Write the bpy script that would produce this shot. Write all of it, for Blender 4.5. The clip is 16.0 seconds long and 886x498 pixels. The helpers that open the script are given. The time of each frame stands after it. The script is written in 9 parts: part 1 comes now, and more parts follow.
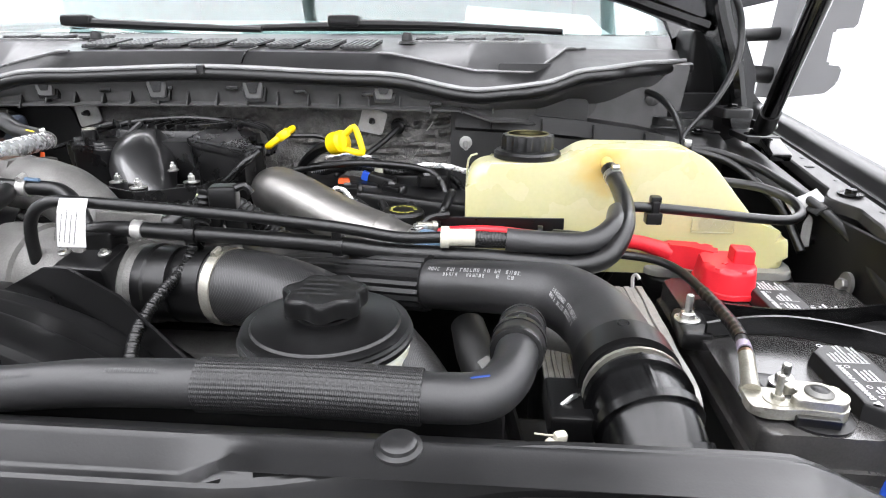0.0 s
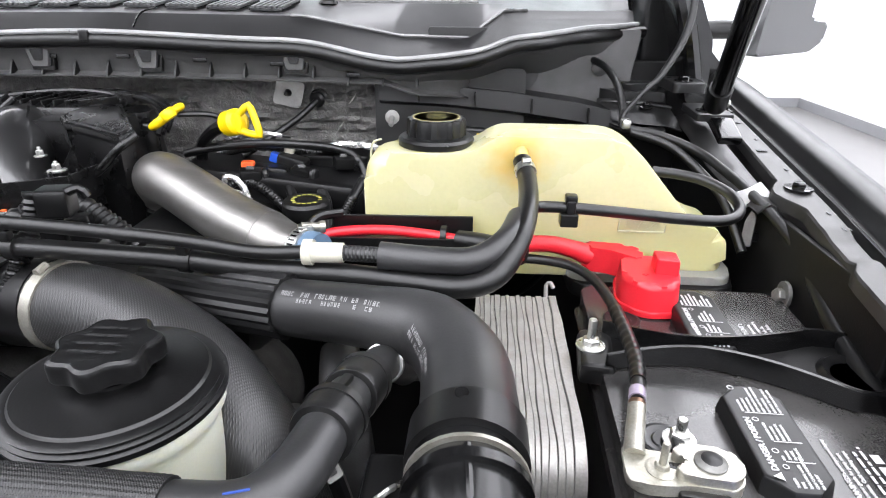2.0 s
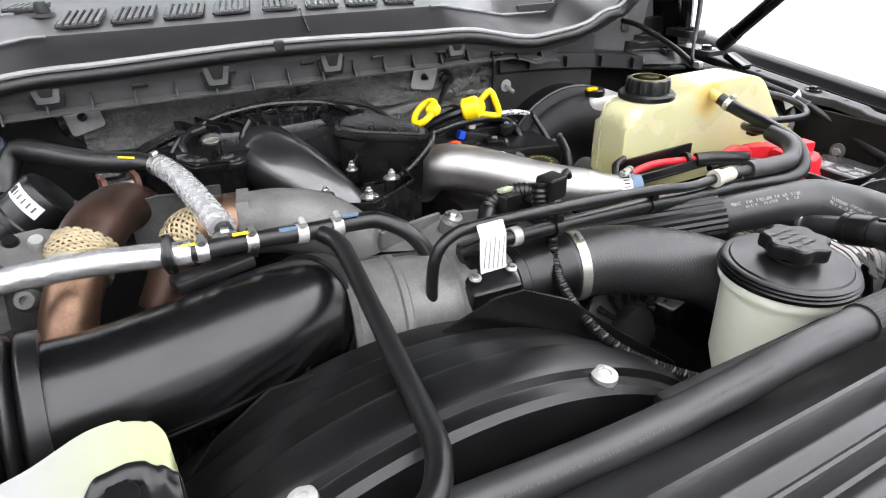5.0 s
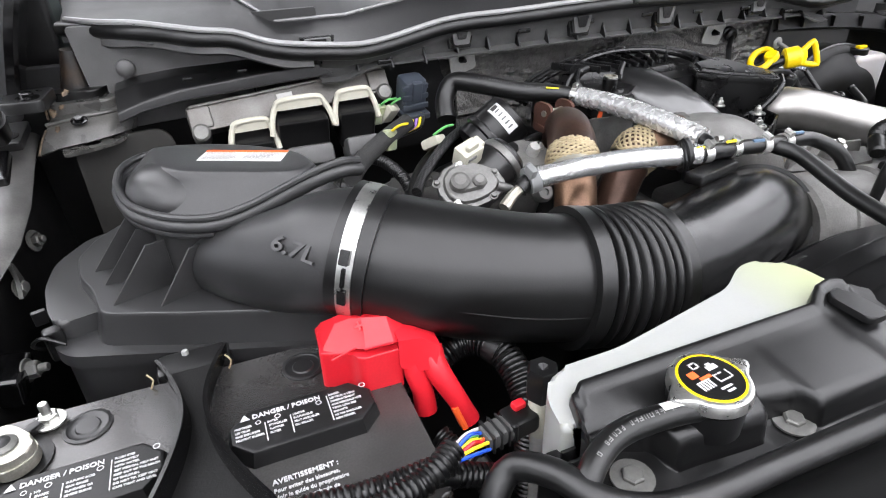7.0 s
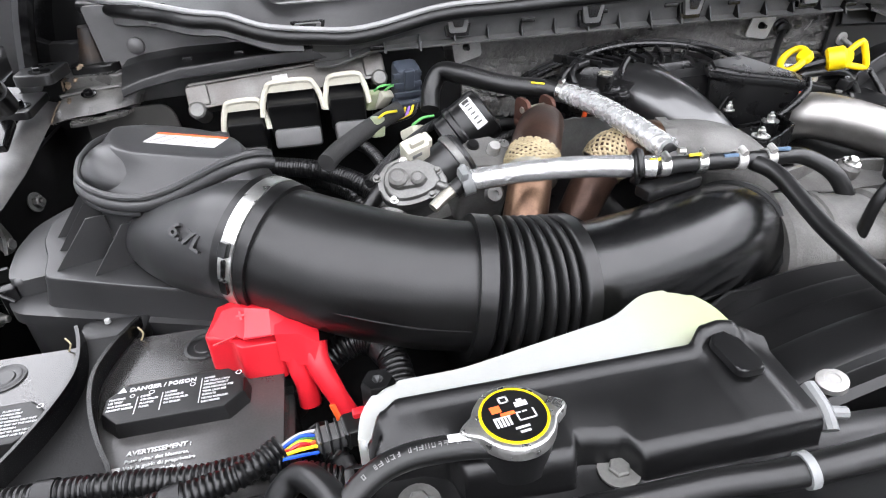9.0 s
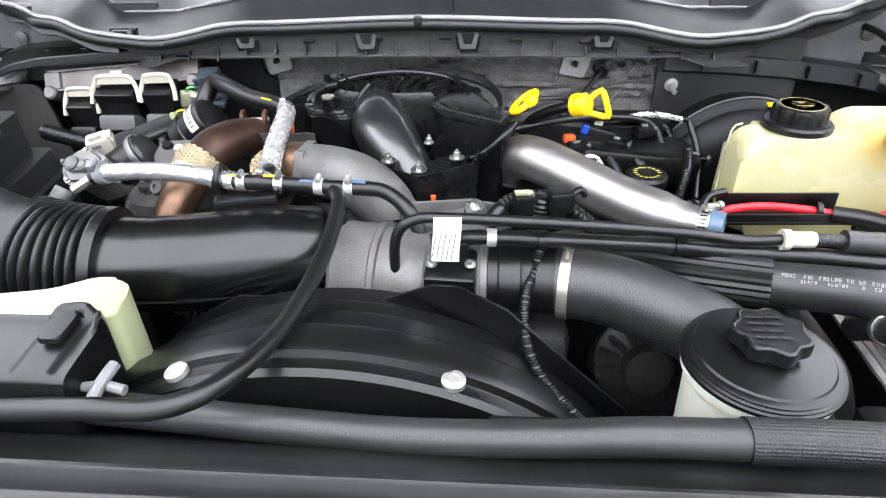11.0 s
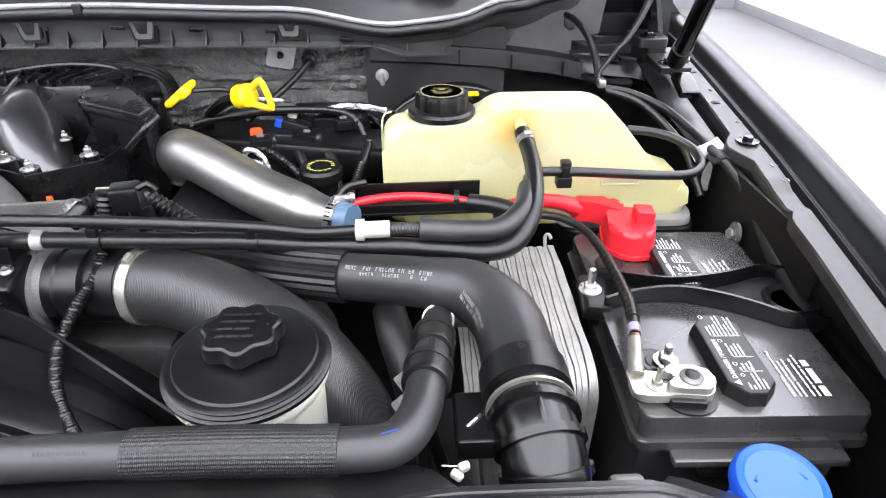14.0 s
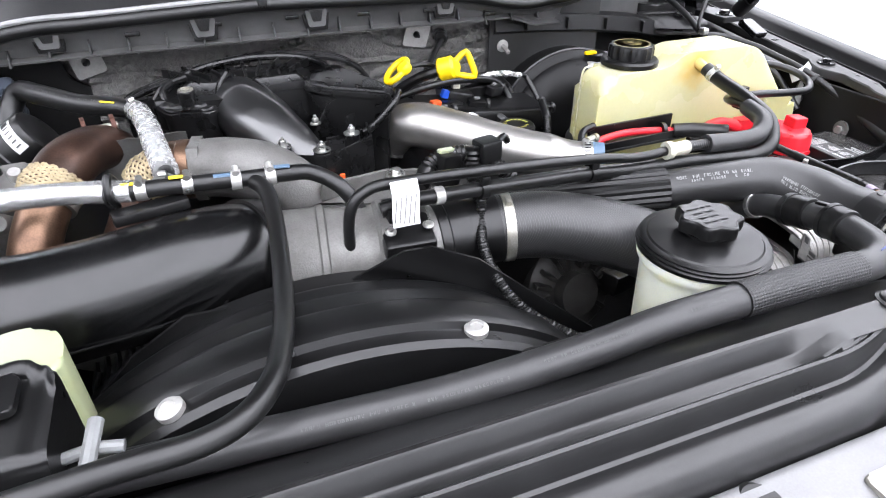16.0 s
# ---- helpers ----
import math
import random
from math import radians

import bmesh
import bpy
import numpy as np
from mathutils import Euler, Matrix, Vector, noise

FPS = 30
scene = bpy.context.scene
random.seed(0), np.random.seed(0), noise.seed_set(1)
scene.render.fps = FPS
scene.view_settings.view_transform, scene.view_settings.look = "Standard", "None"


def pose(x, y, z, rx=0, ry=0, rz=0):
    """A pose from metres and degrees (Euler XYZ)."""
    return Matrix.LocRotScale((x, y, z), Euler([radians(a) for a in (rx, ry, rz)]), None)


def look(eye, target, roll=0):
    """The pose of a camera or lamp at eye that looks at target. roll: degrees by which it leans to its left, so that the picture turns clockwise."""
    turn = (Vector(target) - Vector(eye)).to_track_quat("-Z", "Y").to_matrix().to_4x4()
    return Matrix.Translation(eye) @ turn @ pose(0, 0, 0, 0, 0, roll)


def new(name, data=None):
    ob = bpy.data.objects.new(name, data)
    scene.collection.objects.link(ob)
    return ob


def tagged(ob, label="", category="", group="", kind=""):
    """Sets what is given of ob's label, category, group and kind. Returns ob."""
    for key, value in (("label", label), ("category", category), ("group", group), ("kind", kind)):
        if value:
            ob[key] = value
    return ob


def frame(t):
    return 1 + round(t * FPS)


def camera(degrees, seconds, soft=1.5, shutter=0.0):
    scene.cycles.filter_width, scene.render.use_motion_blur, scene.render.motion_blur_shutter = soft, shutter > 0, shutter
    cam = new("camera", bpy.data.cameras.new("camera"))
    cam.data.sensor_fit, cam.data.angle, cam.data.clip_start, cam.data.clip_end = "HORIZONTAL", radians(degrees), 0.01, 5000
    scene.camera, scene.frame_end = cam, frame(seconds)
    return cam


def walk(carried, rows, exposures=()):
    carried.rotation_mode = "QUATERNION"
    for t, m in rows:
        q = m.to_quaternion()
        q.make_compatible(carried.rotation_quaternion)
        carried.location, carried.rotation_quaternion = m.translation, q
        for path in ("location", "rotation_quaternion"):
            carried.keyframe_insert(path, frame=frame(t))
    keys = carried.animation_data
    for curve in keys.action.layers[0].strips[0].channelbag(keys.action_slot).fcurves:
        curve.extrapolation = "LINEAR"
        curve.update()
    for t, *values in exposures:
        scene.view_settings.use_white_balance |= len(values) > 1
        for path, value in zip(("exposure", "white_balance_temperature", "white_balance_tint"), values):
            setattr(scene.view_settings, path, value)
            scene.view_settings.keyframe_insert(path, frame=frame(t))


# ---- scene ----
cam = camera(74.0, 16.0, 1.1)
PATH = [
    (0, (0.453, 0.026, 1.406), (0.317, 1.907, 0.741), 0.3),
    (0.5, (0.478, 0.08, 1.41), (0.339, 1.958, 0.737), 0.3),
    (1, (0.515, 0.105, 1.411), (0.382, 1.971, 0.703), 0.3),
    (1.5, (0.545, 0.128, 1.419), (0.423, 1.976, 0.663), 0.4),
    (2, (0.554, 0.132, 1.429), (0.442, 1.954, 0.612), 0.5),
    (2.5, (0.458, 0.095, 1.447), (0.346, 1.899, 0.591), 0.3),
    (3, (0.329, 0.052, 1.458), (0.279, 1.848, 0.579), 0.0),
    (3.2, (0.288, 0.048, 1.465), (0.31, 1.841, 0.581), -0.1),
    (5.3, (-0.289, 0.141, 1.519), (0.586, 1.645, 0.533), -0.7),
    (5.5, (-0.355, 0.148, 1.529), (0.544, 1.631, 0.532), -0.6),
    (6, (-0.491, 0.177, 1.533), (0.418, 1.648, 0.529), -0.7),
    (6.5, (-0.605, 0.203, 1.511), (0.255, 1.702, 0.506), -0.7),
    (7, (-0.645, 0.18, 1.496), (-0.005, 1.78, 0.481), -1.6),
    (7.5, (-0.636, 0.167, 1.486), (-0.14, 1.794, 0.433), -2.0),
    (8, (-0.616, 0.166, 1.495), (-0.17, 1.791, 0.419), -2.0),
    (8.2, (-0.604, 0.168, 1.499), (-0.162, 1.79, 0.417), -2.0),
    (10.3, (-0.141, 0.032, 1.554), (-0.148, 1.721, 0.483), -1.5),
    (10.5, (-0.081, 0.017, 1.563), (-0.128, 1.7, 0.484), -1.3),
    (11, (0.103, 0.029, 1.554), (-0.027, 1.707, 0.473), -1.3),
    (11.5, (0.295, 0.077, 1.529), (0.12, 1.747, 0.443), -0.8),
    (12, (0.434, 0.094, 1.514), (0.269, 1.772, 0.439), -0.6),
    (12.5, (0.5, 0.086, 1.509), (0.355, 1.765, 0.431), -0.2),
    (13, (0.548, 0.088, 1.51), (0.431, 1.768, 0.431), -0.3),
    (13.5, (0.556, 0.08, 1.518), (0.52, 1.762, 0.437), -0.2),
    (14, (0.476, 0.065, 1.523), (0.549, 1.75, 0.447), 0.0),
    (14.5, (0.336, 0.039, 1.533), (0.513, 1.713, 0.454), -0.3),
    (15, (0.195, 0.011, 1.543), (0.493, 1.666, 0.46), -0.6),
    (15.5, (0.089, 0.018, 1.535), (0.519, 1.64, 0.447), -0.6),
    (16, (-0.075, 0.04, 1.52), (0.511, 1.611, 0.429), -0.6),
]
walk(cam, [(t, look(eye, target, roll)) for t, eye, target, roll in PATH],
     [(0, 0.10, 6480, 10.2), (0.5, 0.24, 6450, 10.4), (1.5, 0.14, 6400, 10.8), (2.5, 0.0, 6400, 10.8), (3.0, -0.14, 6400, 10.8), (5.5, 0.02, 6480, 10.2), (7.0, -0.05, 6450, 10.4), (8.0, 0.08, 6430, 10.6), (10.5, 0.20, 6300, 11.6), (12.0, 0.42, 6280, 11.9), (13.0, 0.24, 6260, 12.2), (14.0, 0.28, 6260, 12.2), (14.5, 0.20, 6255, 12.2), (15.5, 0.27, 6250, 12.3), (16.0, 0.24, 6250, 12.3)])

# ---------- world and light ----------
world = bpy.data.worlds.new("world")
scene.world = world
world.use_nodes = True
world.node_tree.nodes["Background"].inputs[0].default_value = (0.9, 0.95, 1.0, 1)
world.node_tree.nodes["Background"].inputs[1].default_value = 0.4
scene.view_settings.exposure = 0.0
LAMP = 5.9

# ---------- materials ----------
def _nodes(name):
    m = bpy.data.materials.new(name)
    m.use_nodes = True
    return m, m.node_tree.nodes, m.node_tree.links, m.node_tree.nodes["Principled BSDF"]


def mat(name, base, rough=0.5, metal=0.0, vary=0.15, scale=30.0, fine=600.0, bump=0.1, second=None, patch=0.35,
        coat=0.0, stretch=(1, 1, 1), spec=0.5, transmission=0.0, ior=1.45, subsurface=0.0, dust=0.0):
    """A surface with colour and gloss that vary at two scales and a fine relief. second: colour of the stains or of
    painted reflections.
    """
    m, n, l, b = _nodes(name)
    b.inputs["Metallic"].default_value = metal
    b.inputs["Coat Weight"].default_value = coat
    b.inputs["Coat Roughness"].default_value = 0.08
    b.inputs["Specular IOR Level"].default_value = spec
    b.inputs["Transmission Weight"].default_value = transmission
    b.inputs["IOR"].default_value = ior
    if subsurface:
        b.inputs["Subsurface Weight"].default_value = subsurface
        b.inputs["Subsurface Radius"].default_value = (1.0, 0.9, 0.5)
        b.inputs["Subsurface Scale"].default_value = 0.03
    co = n.new("ShaderNodeTexCoord")
    mp = n.new("ShaderNodeMapping")
    mp.inputs["Scale"].default_value = stretch
    l.new(co.outputs["Object"], mp.inputs[0])
    big = n.new("ShaderNodeTexNoise")
    big.inputs["Scale"].default_value = scale
    big.inputs["Detail"].default_value = 5
    small = n.new("ShaderNodeTexNoise")
    small.inputs["Scale"].default_value = fine
    small.inputs["Detail"].default_value = 3
    l.new(mp.outputs[0], big.inputs["Vector"])
    l.new(mp.outputs[0], small.inputs["Vector"])
    ramp = n.new("ShaderNodeMapRange")
    ramp.inputs["From Min"].default_value, ramp.inputs["From Max"].default_value = patch, 1 - patch
    l.new(big.outputs["Fac"], ramp.inputs["Value"])
    mix = n.new("ShaderNodeMix")
    mix.data_type = "RGBA"
    other = second or tuple(min(1, c * (1 + vary) + dust) for c in base)
    mix.inputs["A"].default_value = (*base, 1)
    mix.inputs["B"].default_value = (*other, 1)
    l.new(ramp.outputs[0], mix.inputs["Factor"])
    grain = n.new("ShaderNodeMix")
    grain.data_type = "RGBA"
    grain.blend_type = "MULTIPLY"
    grain.inputs["Factor"].default_value = min(1, vary * 1.2)
    l.new(mix.outputs["Result"], grain.inputs["A"])
    l.new(small.outputs["Fac"], grain.inputs["B"])
    l.new(grain.outputs["Result"], b.inputs["Base Color"])
    gloss = n.new("ShaderNodeMapRange")
    gloss.inputs["To Min"].default_value = max(0.02, rough * 0.74)
    gloss.inputs["To Max"].default_value = min(1, rough * 1.34)
    l.new(big.outputs["Fac"], gloss.inputs["Value"])
    l.new(gloss.outputs[0], b.inputs["Roughness"])
    if bump:
        bp = n.new("ShaderNodeBump")
        bp.inputs["Strength"].default_value = bump
        bp.inputs["Distance"].default_value = 0.0006
        l.new(small.outputs["Fac"], bp.inputs["Height"])
        l.new(bp.outputs[0], b.inputs["Normal"])
    return m


PLASTIC = mat("black_plastic", (0.0036, 0.0036, 0.0038), 0.30, vary=0.25, bump=0.10, dust=0.001, spec=0.45)
PLASTIC_MATT = mat("matt_black_plastic", (0.0046, 0.0046, 0.0048), 0.38, vary=0.25, bump=0.15, dust=0.001, spec=0.42)
PLASTIC_SHEEN = mat("moulded_black_plastic", (0.0085, 0.0085, 0.0088), 0.30, vary=0.3, scale=14, bump=0.08, dust=0.003, spec=0.55)
AIRBOX = mat("dusty_moulded_plastic", (0.0165, 0.0165, 0.017), 0.36, vary=0.3, scale=9, bump=0.12, dust=0.004, spec=0.55)
RUNNER = mat("polished_runner_plastic", (0.007, 0.007, 0.0073), 0.30, vary=0.1, scale=9, bump=0.0, spec=1.0, coat=0.5)
MANIFOLD = mat("glass_filled_plastic", (0.004, 0.004, 0.0042), 0.27, vary=0.25, bump=0.08, dust=0.001, spec=0.45)
PLASTIC_GREY = mat("dark_grey_plastic", (0.064, 0.0635, 0.0630), 0.42, vary=0.25, bump=0.15, dust=0.01)
PLASTIC_GLOSS = mat("smooth_black_plastic", (0.0026, 0.0026, 0.0028), 0.23, vary=0.2, bump=0.015, spec=0.55)
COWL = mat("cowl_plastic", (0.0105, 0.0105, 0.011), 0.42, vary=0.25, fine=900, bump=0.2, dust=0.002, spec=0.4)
# Lighter copy of COWL: the top's reflected light is in the colour.
COWL_LIT = mat("cowl_lit_plastic", (0.042, 0.042, 0.043), 0.33, vary=0.2, fine=900, bump=0.1, spec=0.65)
COWL_RIM = mat("cowl_rim_plastic", (0.10, 0.10, 0.10), 0.25, vary=0.2, bump=0.05, spec=0.9)
RUBBER = mat("black_rubber", (0.0044, 0.0044, 0.0045), 0.31, vary=0.3, scale=14, bump=0.08, dust=0.002, spec=0.48)
RUBBER_GREY = mat("worn_rubber", (0.0145, 0.0145, 0.015), 0.38, vary=0.4, scale=10, bump=0.12, dust=0.008, spec=0.55)
PAINT = mat("black_paint", (0.0020, 0.0020, 0.0022), 0.16, vary=0.2, bump=0.0, coat=0.4, spec=0.4)
PAINT_DUSTY = mat("dusty_black_paint", (0.0025, 0.0025, 0.0026), 0.3, vary=0.6, scale=9, bump=0.05, dust=0.004, spec=0.35)
PAINT_LEDGE = mat("dusty_ledge_paint", (0.007, 0.007, 0.007), 0.30, vary=0.6, scale=22, bump=0.1, dust=0.012, spec=0.45)
STEEL = mat("brushed_steel", (0.345, 0.333, 0.318), 0.37, 0.92, vary=0.18, scale=7, fine=240, stretch=(1, 6, 6), bump=0.05, second=(0.26, 0.25, 0.237))
ALU = mat("cast_aluminium", (0.21, 0.21, 0.205), 0.44, 0.75, vary=0.3, fine=420, bump=0.5, second=(0.15, 0.148, 0.14))
SANDCAST = mat("sand_cast_aluminium", (0.165, 0.162, 0.155), 0.5, 0.25, vary=0.35, scale=26, fine=500, bump=0.7, second=(0.105, 0.102, 0.096))
BROWNPIPE = mat("burnt_brown_pipe", (0.055, 0.032, 0.024), 0.36, 0.6, vary=0.5, scale=30, bump=0.2, second=(0.10, 0.055, 0.04))
ALU_PALE = mat("pale_aluminium", (0.37, 0.365, 0.35), 0.45, 0.55, vary=0.22, fine=300, bump=0.3)
GRILLE = mat("satin_grille_chrome", (0.145, 0.145, 0.147), 0.36, 0.5, vary=0.2, scale=12, bump=0.03)
ZINC = mat("zinc_plated_steel", (0.52, 0.52, 0.50), 0.28, 0.95, vary=0.25, scale=90, bump=0.1)
BRASSY = mat("lead_plated_clamp", (0.37, 0.355, 0.30), 0.34, 0.75, vary=0.35, scale=60, bump=0.3, second=(0.46, 0.45, 0.40))
COPPER = mat("heat_tinted_pipe", (0.13, 0.075, 0.05), 0.34, 0.8, vary=0.5, scale=25, bump=0.2, second=(0.28, 0.17, 0.11))
ALU_DULL = mat("dull_aluminium", (0.19, 0.19, 0.18), 0.46, 0.55, vary=0.3, scale=40, fine=400, bump=0.3, second=(0.14, 0.138, 0.13))
LEDGE = mat("dust_grey_ledge", (0.014, 0.014, 0.014), 0.38, vary=0.5, scale=28, bump=0.12, second=(0.036, 0.0353, 0.034), patch=0.3)
APRON_PALE = mat("pale_mottled_panel", (0.040, 0.039, 0.0375), 0.34, vary=0.5, scale=16, bump=0.12, second=(0.15, 0.147, 0.141), patch=0.32)
DUSTMETAL = mat("dust_coated_metal", (0.042, 0.041, 0.039), 0.27, vary=0.6, scale=24, bump=0.14, second=(0.115, 0.112, 0.105), patch=0.34)
RUSTY = mat("rust_brown_iron", (0.07, 0.033, 0.025), 0.6, 0.4, vary=0.5, scale=40, bump=0.4, second=(0.12, 0.05, 0.035))
BRAID = mat("straw_braid", (0.40, 0.33, 0.205), 0.42, 0.5, vary=0.4, scale=60, bump=0.3)
FOIL = mat("foil", (0.66, 0.66, 0.655), 0.26, 0.65, vary=0.25, scale=140, fine=520, bump=0.7)
TANK = mat("aged_tank_plastic", (0.465, 0.445, 0.25), 0.27, vary=0.10, scale=6, fine=250, bump=0.05, second=(0.515, 0.50, 0.31), subsurface=0.6, patch=0.2)
tn, tl_ = TANK.node_tree.nodes, TANK.node_tree.links
shell = tn["Principled BSDF"].inputs["Base Color"].links[0].from_socket
# amber stain that has crept out round the nipple, and the coolant that tints the lower half
spot = tn.new("ShaderNodeVectorMath")
spot.operation = "DISTANCE"
spot.inputs[1].default_value = (-0.036, -0.082, 0.124)
wander = tn.new("ShaderNodeTexNoise")
wander.inputs["Scale"].default_value = 60
place = next(q for q in tn if q.type == "TEX_COORD")
tl_.new(place.outputs["Object"], spot.inputs[0])
tl_.new(place.outputs["Object"], wander.inputs["Vector"])
uneven = tn.new("ShaderNodeMath")
uneven.operation = "MULTIPLY_ADD"
uneven.inputs[1].default_value = 0.030
tl_.new(wander.outputs["Fac"], uneven.inputs[0])
tl_.new(spot.outputs["Value"], uneven.inputs[2])
fade = tn.new("ShaderNodeMapRange")
for key, value in (("From Min", 0.026), ("From Max", 0.056), ("To Min", 0.75), ("To Max", 0.0)):
    fade.inputs[key].default_value = value
tl_.new(uneven.outputs[0], fade.inputs["Value"])
split = tn.new("ShaderNodeSeparateXYZ")
tl_.new(place.outputs["Object"], split.inputs[0])
level = tn.new("ShaderNodeMapRange")
for key, value in (("From Min", 0.035), ("From Max", 0.075), ("To Min", 0.5), ("To Max", 0.0)):
    level.inputs[key].default_value = value
tl_.new(split.outputs["Z"], level.inputs["Value"])
wet = tn.new("ShaderNodeMix")
wet.data_type = "RGBA"
wet.inputs["B"].default_value = (0.43, 0.405, 0.16, 1)
tl_.new(level.outputs[0], wet.inputs["Factor"])
tl_.new(shell, wet.inputs["A"])
amber = tn.new("ShaderNodeMix")
amber.data_type = "RGBA"
amber.inputs["B"].default_value = (0.50, 0.34, 0.07, 1)
tl_.new(fade.outputs[0], amber.inputs["Factor"])
tl_.new(wet.outputs["Result"], amber.inputs["A"])
tl_.new(amber.outputs["Result"], tn["Principled BSDF"].inputs["Base Color"])
TANK_RIM = mat("pale_tank_foot", (0.20, 0.20, 0.185), 0.35, vary=0.2, scale=30, bump=0.05, subsurface=0.2)
FLAP = mat("dusty_rubber_flap", (0.026, 0.025, 0.0225), 0.6, vary=0.4, scale=12, bump=0.15, dust=0.008)
BOOSTER = mat("dull_black_drum", (0.0022, 0.0022, 0.0024), 0.42, vary=0.3, scale=20, bump=0.1, spec=0.25)
PANEL_DARK = mat("dark_panel_plastic", (0.016, 0.016, 0.0162), 0.45, vary=0.4, scale=14, bump=0.2, dust=0.004)
COOLER = mat("brazed_cooler_aluminium", (0.37, 0.36, 0.34), 0.42, 0.4, vary=0.35, scale=60, fine=500, bump=0.4, second=(0.30, 0.29, 0.27))
# Pale base colour paints the light that the cowl edge reflects.
STRIP_LIP = mat("painted_lip_glint", (0.20, 0.20, 0.20), 0.30, vary=0.3, scale=25, bump=0.05, spec=0.8)
WHITE = mat("white_plastic", (0.27, 0.275, 0.265), 0.33, vary=0.06, scale=20, bump=0.05)
CREAM = mat("cream_plastic", (0.40, 0.385, 0.32), 0.4, vary=0.14, scale=60, bump=0.08)
RESERVOIR = mat("white_to_lime_plastic", (0.27, 0.275, 0.265), 0.33, vary=0.06, scale=20, bump=0.03, subsurface=0.15)
rn, rl = RESERVOIR.node_tree.nodes, RESERVOIR.node_tree.links
shell = rn["Principled BSDF"].inputs["Base Color"].links[0].from_socket
split = rn.new("ShaderNodeSeparateXYZ")
rl.new(next(q for q in rn if q.type == "TEX_COORD").outputs["Object"], split.inputs[0])
tint = rn.new("ShaderNodeMapRange")
for key, value in (("From Min", 0.060), ("From Max", 0.135)):
    tint.inputs[key].default_value = value
rl.new(split.outputs["X"], tint.inputs["Value"])
limed = rn.new("ShaderNodeMix")
limed.data_type = "RGBA"
limed.inputs["B"].default_value = (0.315, 0.345, 0.20, 1)
rl.new(tint.outputs[0], limed.inputs["Factor"])
rl.new(shell, limed.inputs["A"])
rl.new(limed.outputs["Result"], rn["Principled BSDF"].inputs["Base Color"])
LIME = mat("lime_tinted_plastic", (0.30, 0.33, 0.215), 0.35, vary=0.1, scale=20, bump=0.03, subsurface=0.3)
RED = mat("red_vinyl", (0.52, 0.012, 0.021), 0.36, vary=0.15, scale=20, bump=0.06)
YELLOW = mat("yellow_plastic", (0.68, 0.48, 0.0), 0.36, vary=0.06, bump=0.03)
GOLD = mat("dull_gold_print", (0.22, 0.195, 0.075), 0.5, vary=0.1, bump=0.0)
SMOKE = mat("smoky_clip_plastic", (0.16, 0.165, 0.165), 0.35, vary=0.15, scale=60, bump=0.05)
BLUE = mat("blue_plastic", (0.012, 0.075, 0.50), 0.45, vary=0.1, bump=0.04)
NAVY = mat("navy_plastic", (0.012, 0.04, 0.20), 0.4, vary=0.1, bump=0.04)
ORANGE = mat("orange_plastic", (0.70, 0.10, 0.02), 0.45, vary=0.1, bump=0.03)
LIGHTBLUE = mat("blue_silicone", (0.075, 0.125, 0.19), 0.4, vary=0.15, bump=0.05)
LABEL = mat("white_label", (0.46, 0.46, 0.455), 0.45, vary=0.05, bump=0.0)
INK = mat("label_ink", (0.03, 0.03, 0.03), 0.6, vary=0.1, bump=0.0)
PRINT = mat("white_print", (0.42, 0.42, 0.42), 0.6, vary=0.05, bump=0.0)
MIDPRINT = mat("faded_print", (0.20, 0.20, 0.20), 0.6, vary=0.3, scale=300, bump=0.0)
ALTERNATOR = mat("oily_cast_metal", (0.060, 0.058, 0.054), 0.45, 0.3, vary=0.5, scale=40, bump=0.3, second=(0.028, 0.027, 0.025))
CASE_ALU = mat("stained_cast_case", (0.20, 0.195, 0.185), 0.45, 0.4, vary=0.4, scale=22, bump=0.25, second=(0.135, 0.125, 0.115))
FAINTPRINT = mat("faint_hose_print", (0.055, 0.055, 0.055), 0.55, vary=0.3, bump=0.0)
GREYPRINT = mat("grey_print", (0.11, 0.11, 0.11), 0.6, vary=0.1, bump=0.0)
FELT = mat("firewall_insulation", (0.085, 0.082, 0.077), 0.30, vary=0.5, scale=34, fine=150, bump=1.0, second=(0.17, 0.165, 0.155), spec=0.7)
for node in FELT.node_tree.nodes:
    if node.type == "BUMP":
        node.inputs["Distance"].default_value = 0.004
    if node.type == "TEX_NOISE":
        node.inputs["Detail"].default_value = 8
        node.inputs["Distortion"].default_value = 1.4
CARPET = mat("woven_sleeve", (0.028, 0.028, 0.028), 0.85, vary=0.6, fine=1400, bump=0.8)
FLOOR = mat("showroom_floor", (0.19, 0.184, 0.178), 0.30, vary=0.08, scale=1.2, fine=40, bump=0.02)
CEILING = mat("ceiling_paint", (0.5, 0.5, 0.5), 0.7, vary=0.03, scale=2, fine=60, bump=0.05)
WALL_GREY = mat("grey_wall", (0.5, 0.51, 0.52), 0.6, vary=0.05, scale=2, fine=60, bump=0.05)
WALL = mat("white_wall", (0.86, 0.87, 0.88), 0.6, vary=0.03, scale=2, fine=60, bump=0.05)
SKIRT = mat("grey_skirting", (0.22, 0.22, 0.23), 0.5, vary=0.1, scale=5, fine=80)
# The paler second colour paints hazy wall reflections on the lid.
BATTERY = mat("battery_case", (0.017, 0.0165, 0.0165), 0.22, vary=0.4, scale=7, bump=0.0, second=(0.060, 0.058, 0.0565), patch=0.34, spec=0.75)
PAPER = mat("paper", (0.8, 0.8, 0.8), 0.7, vary=0.03, bump=0.0)
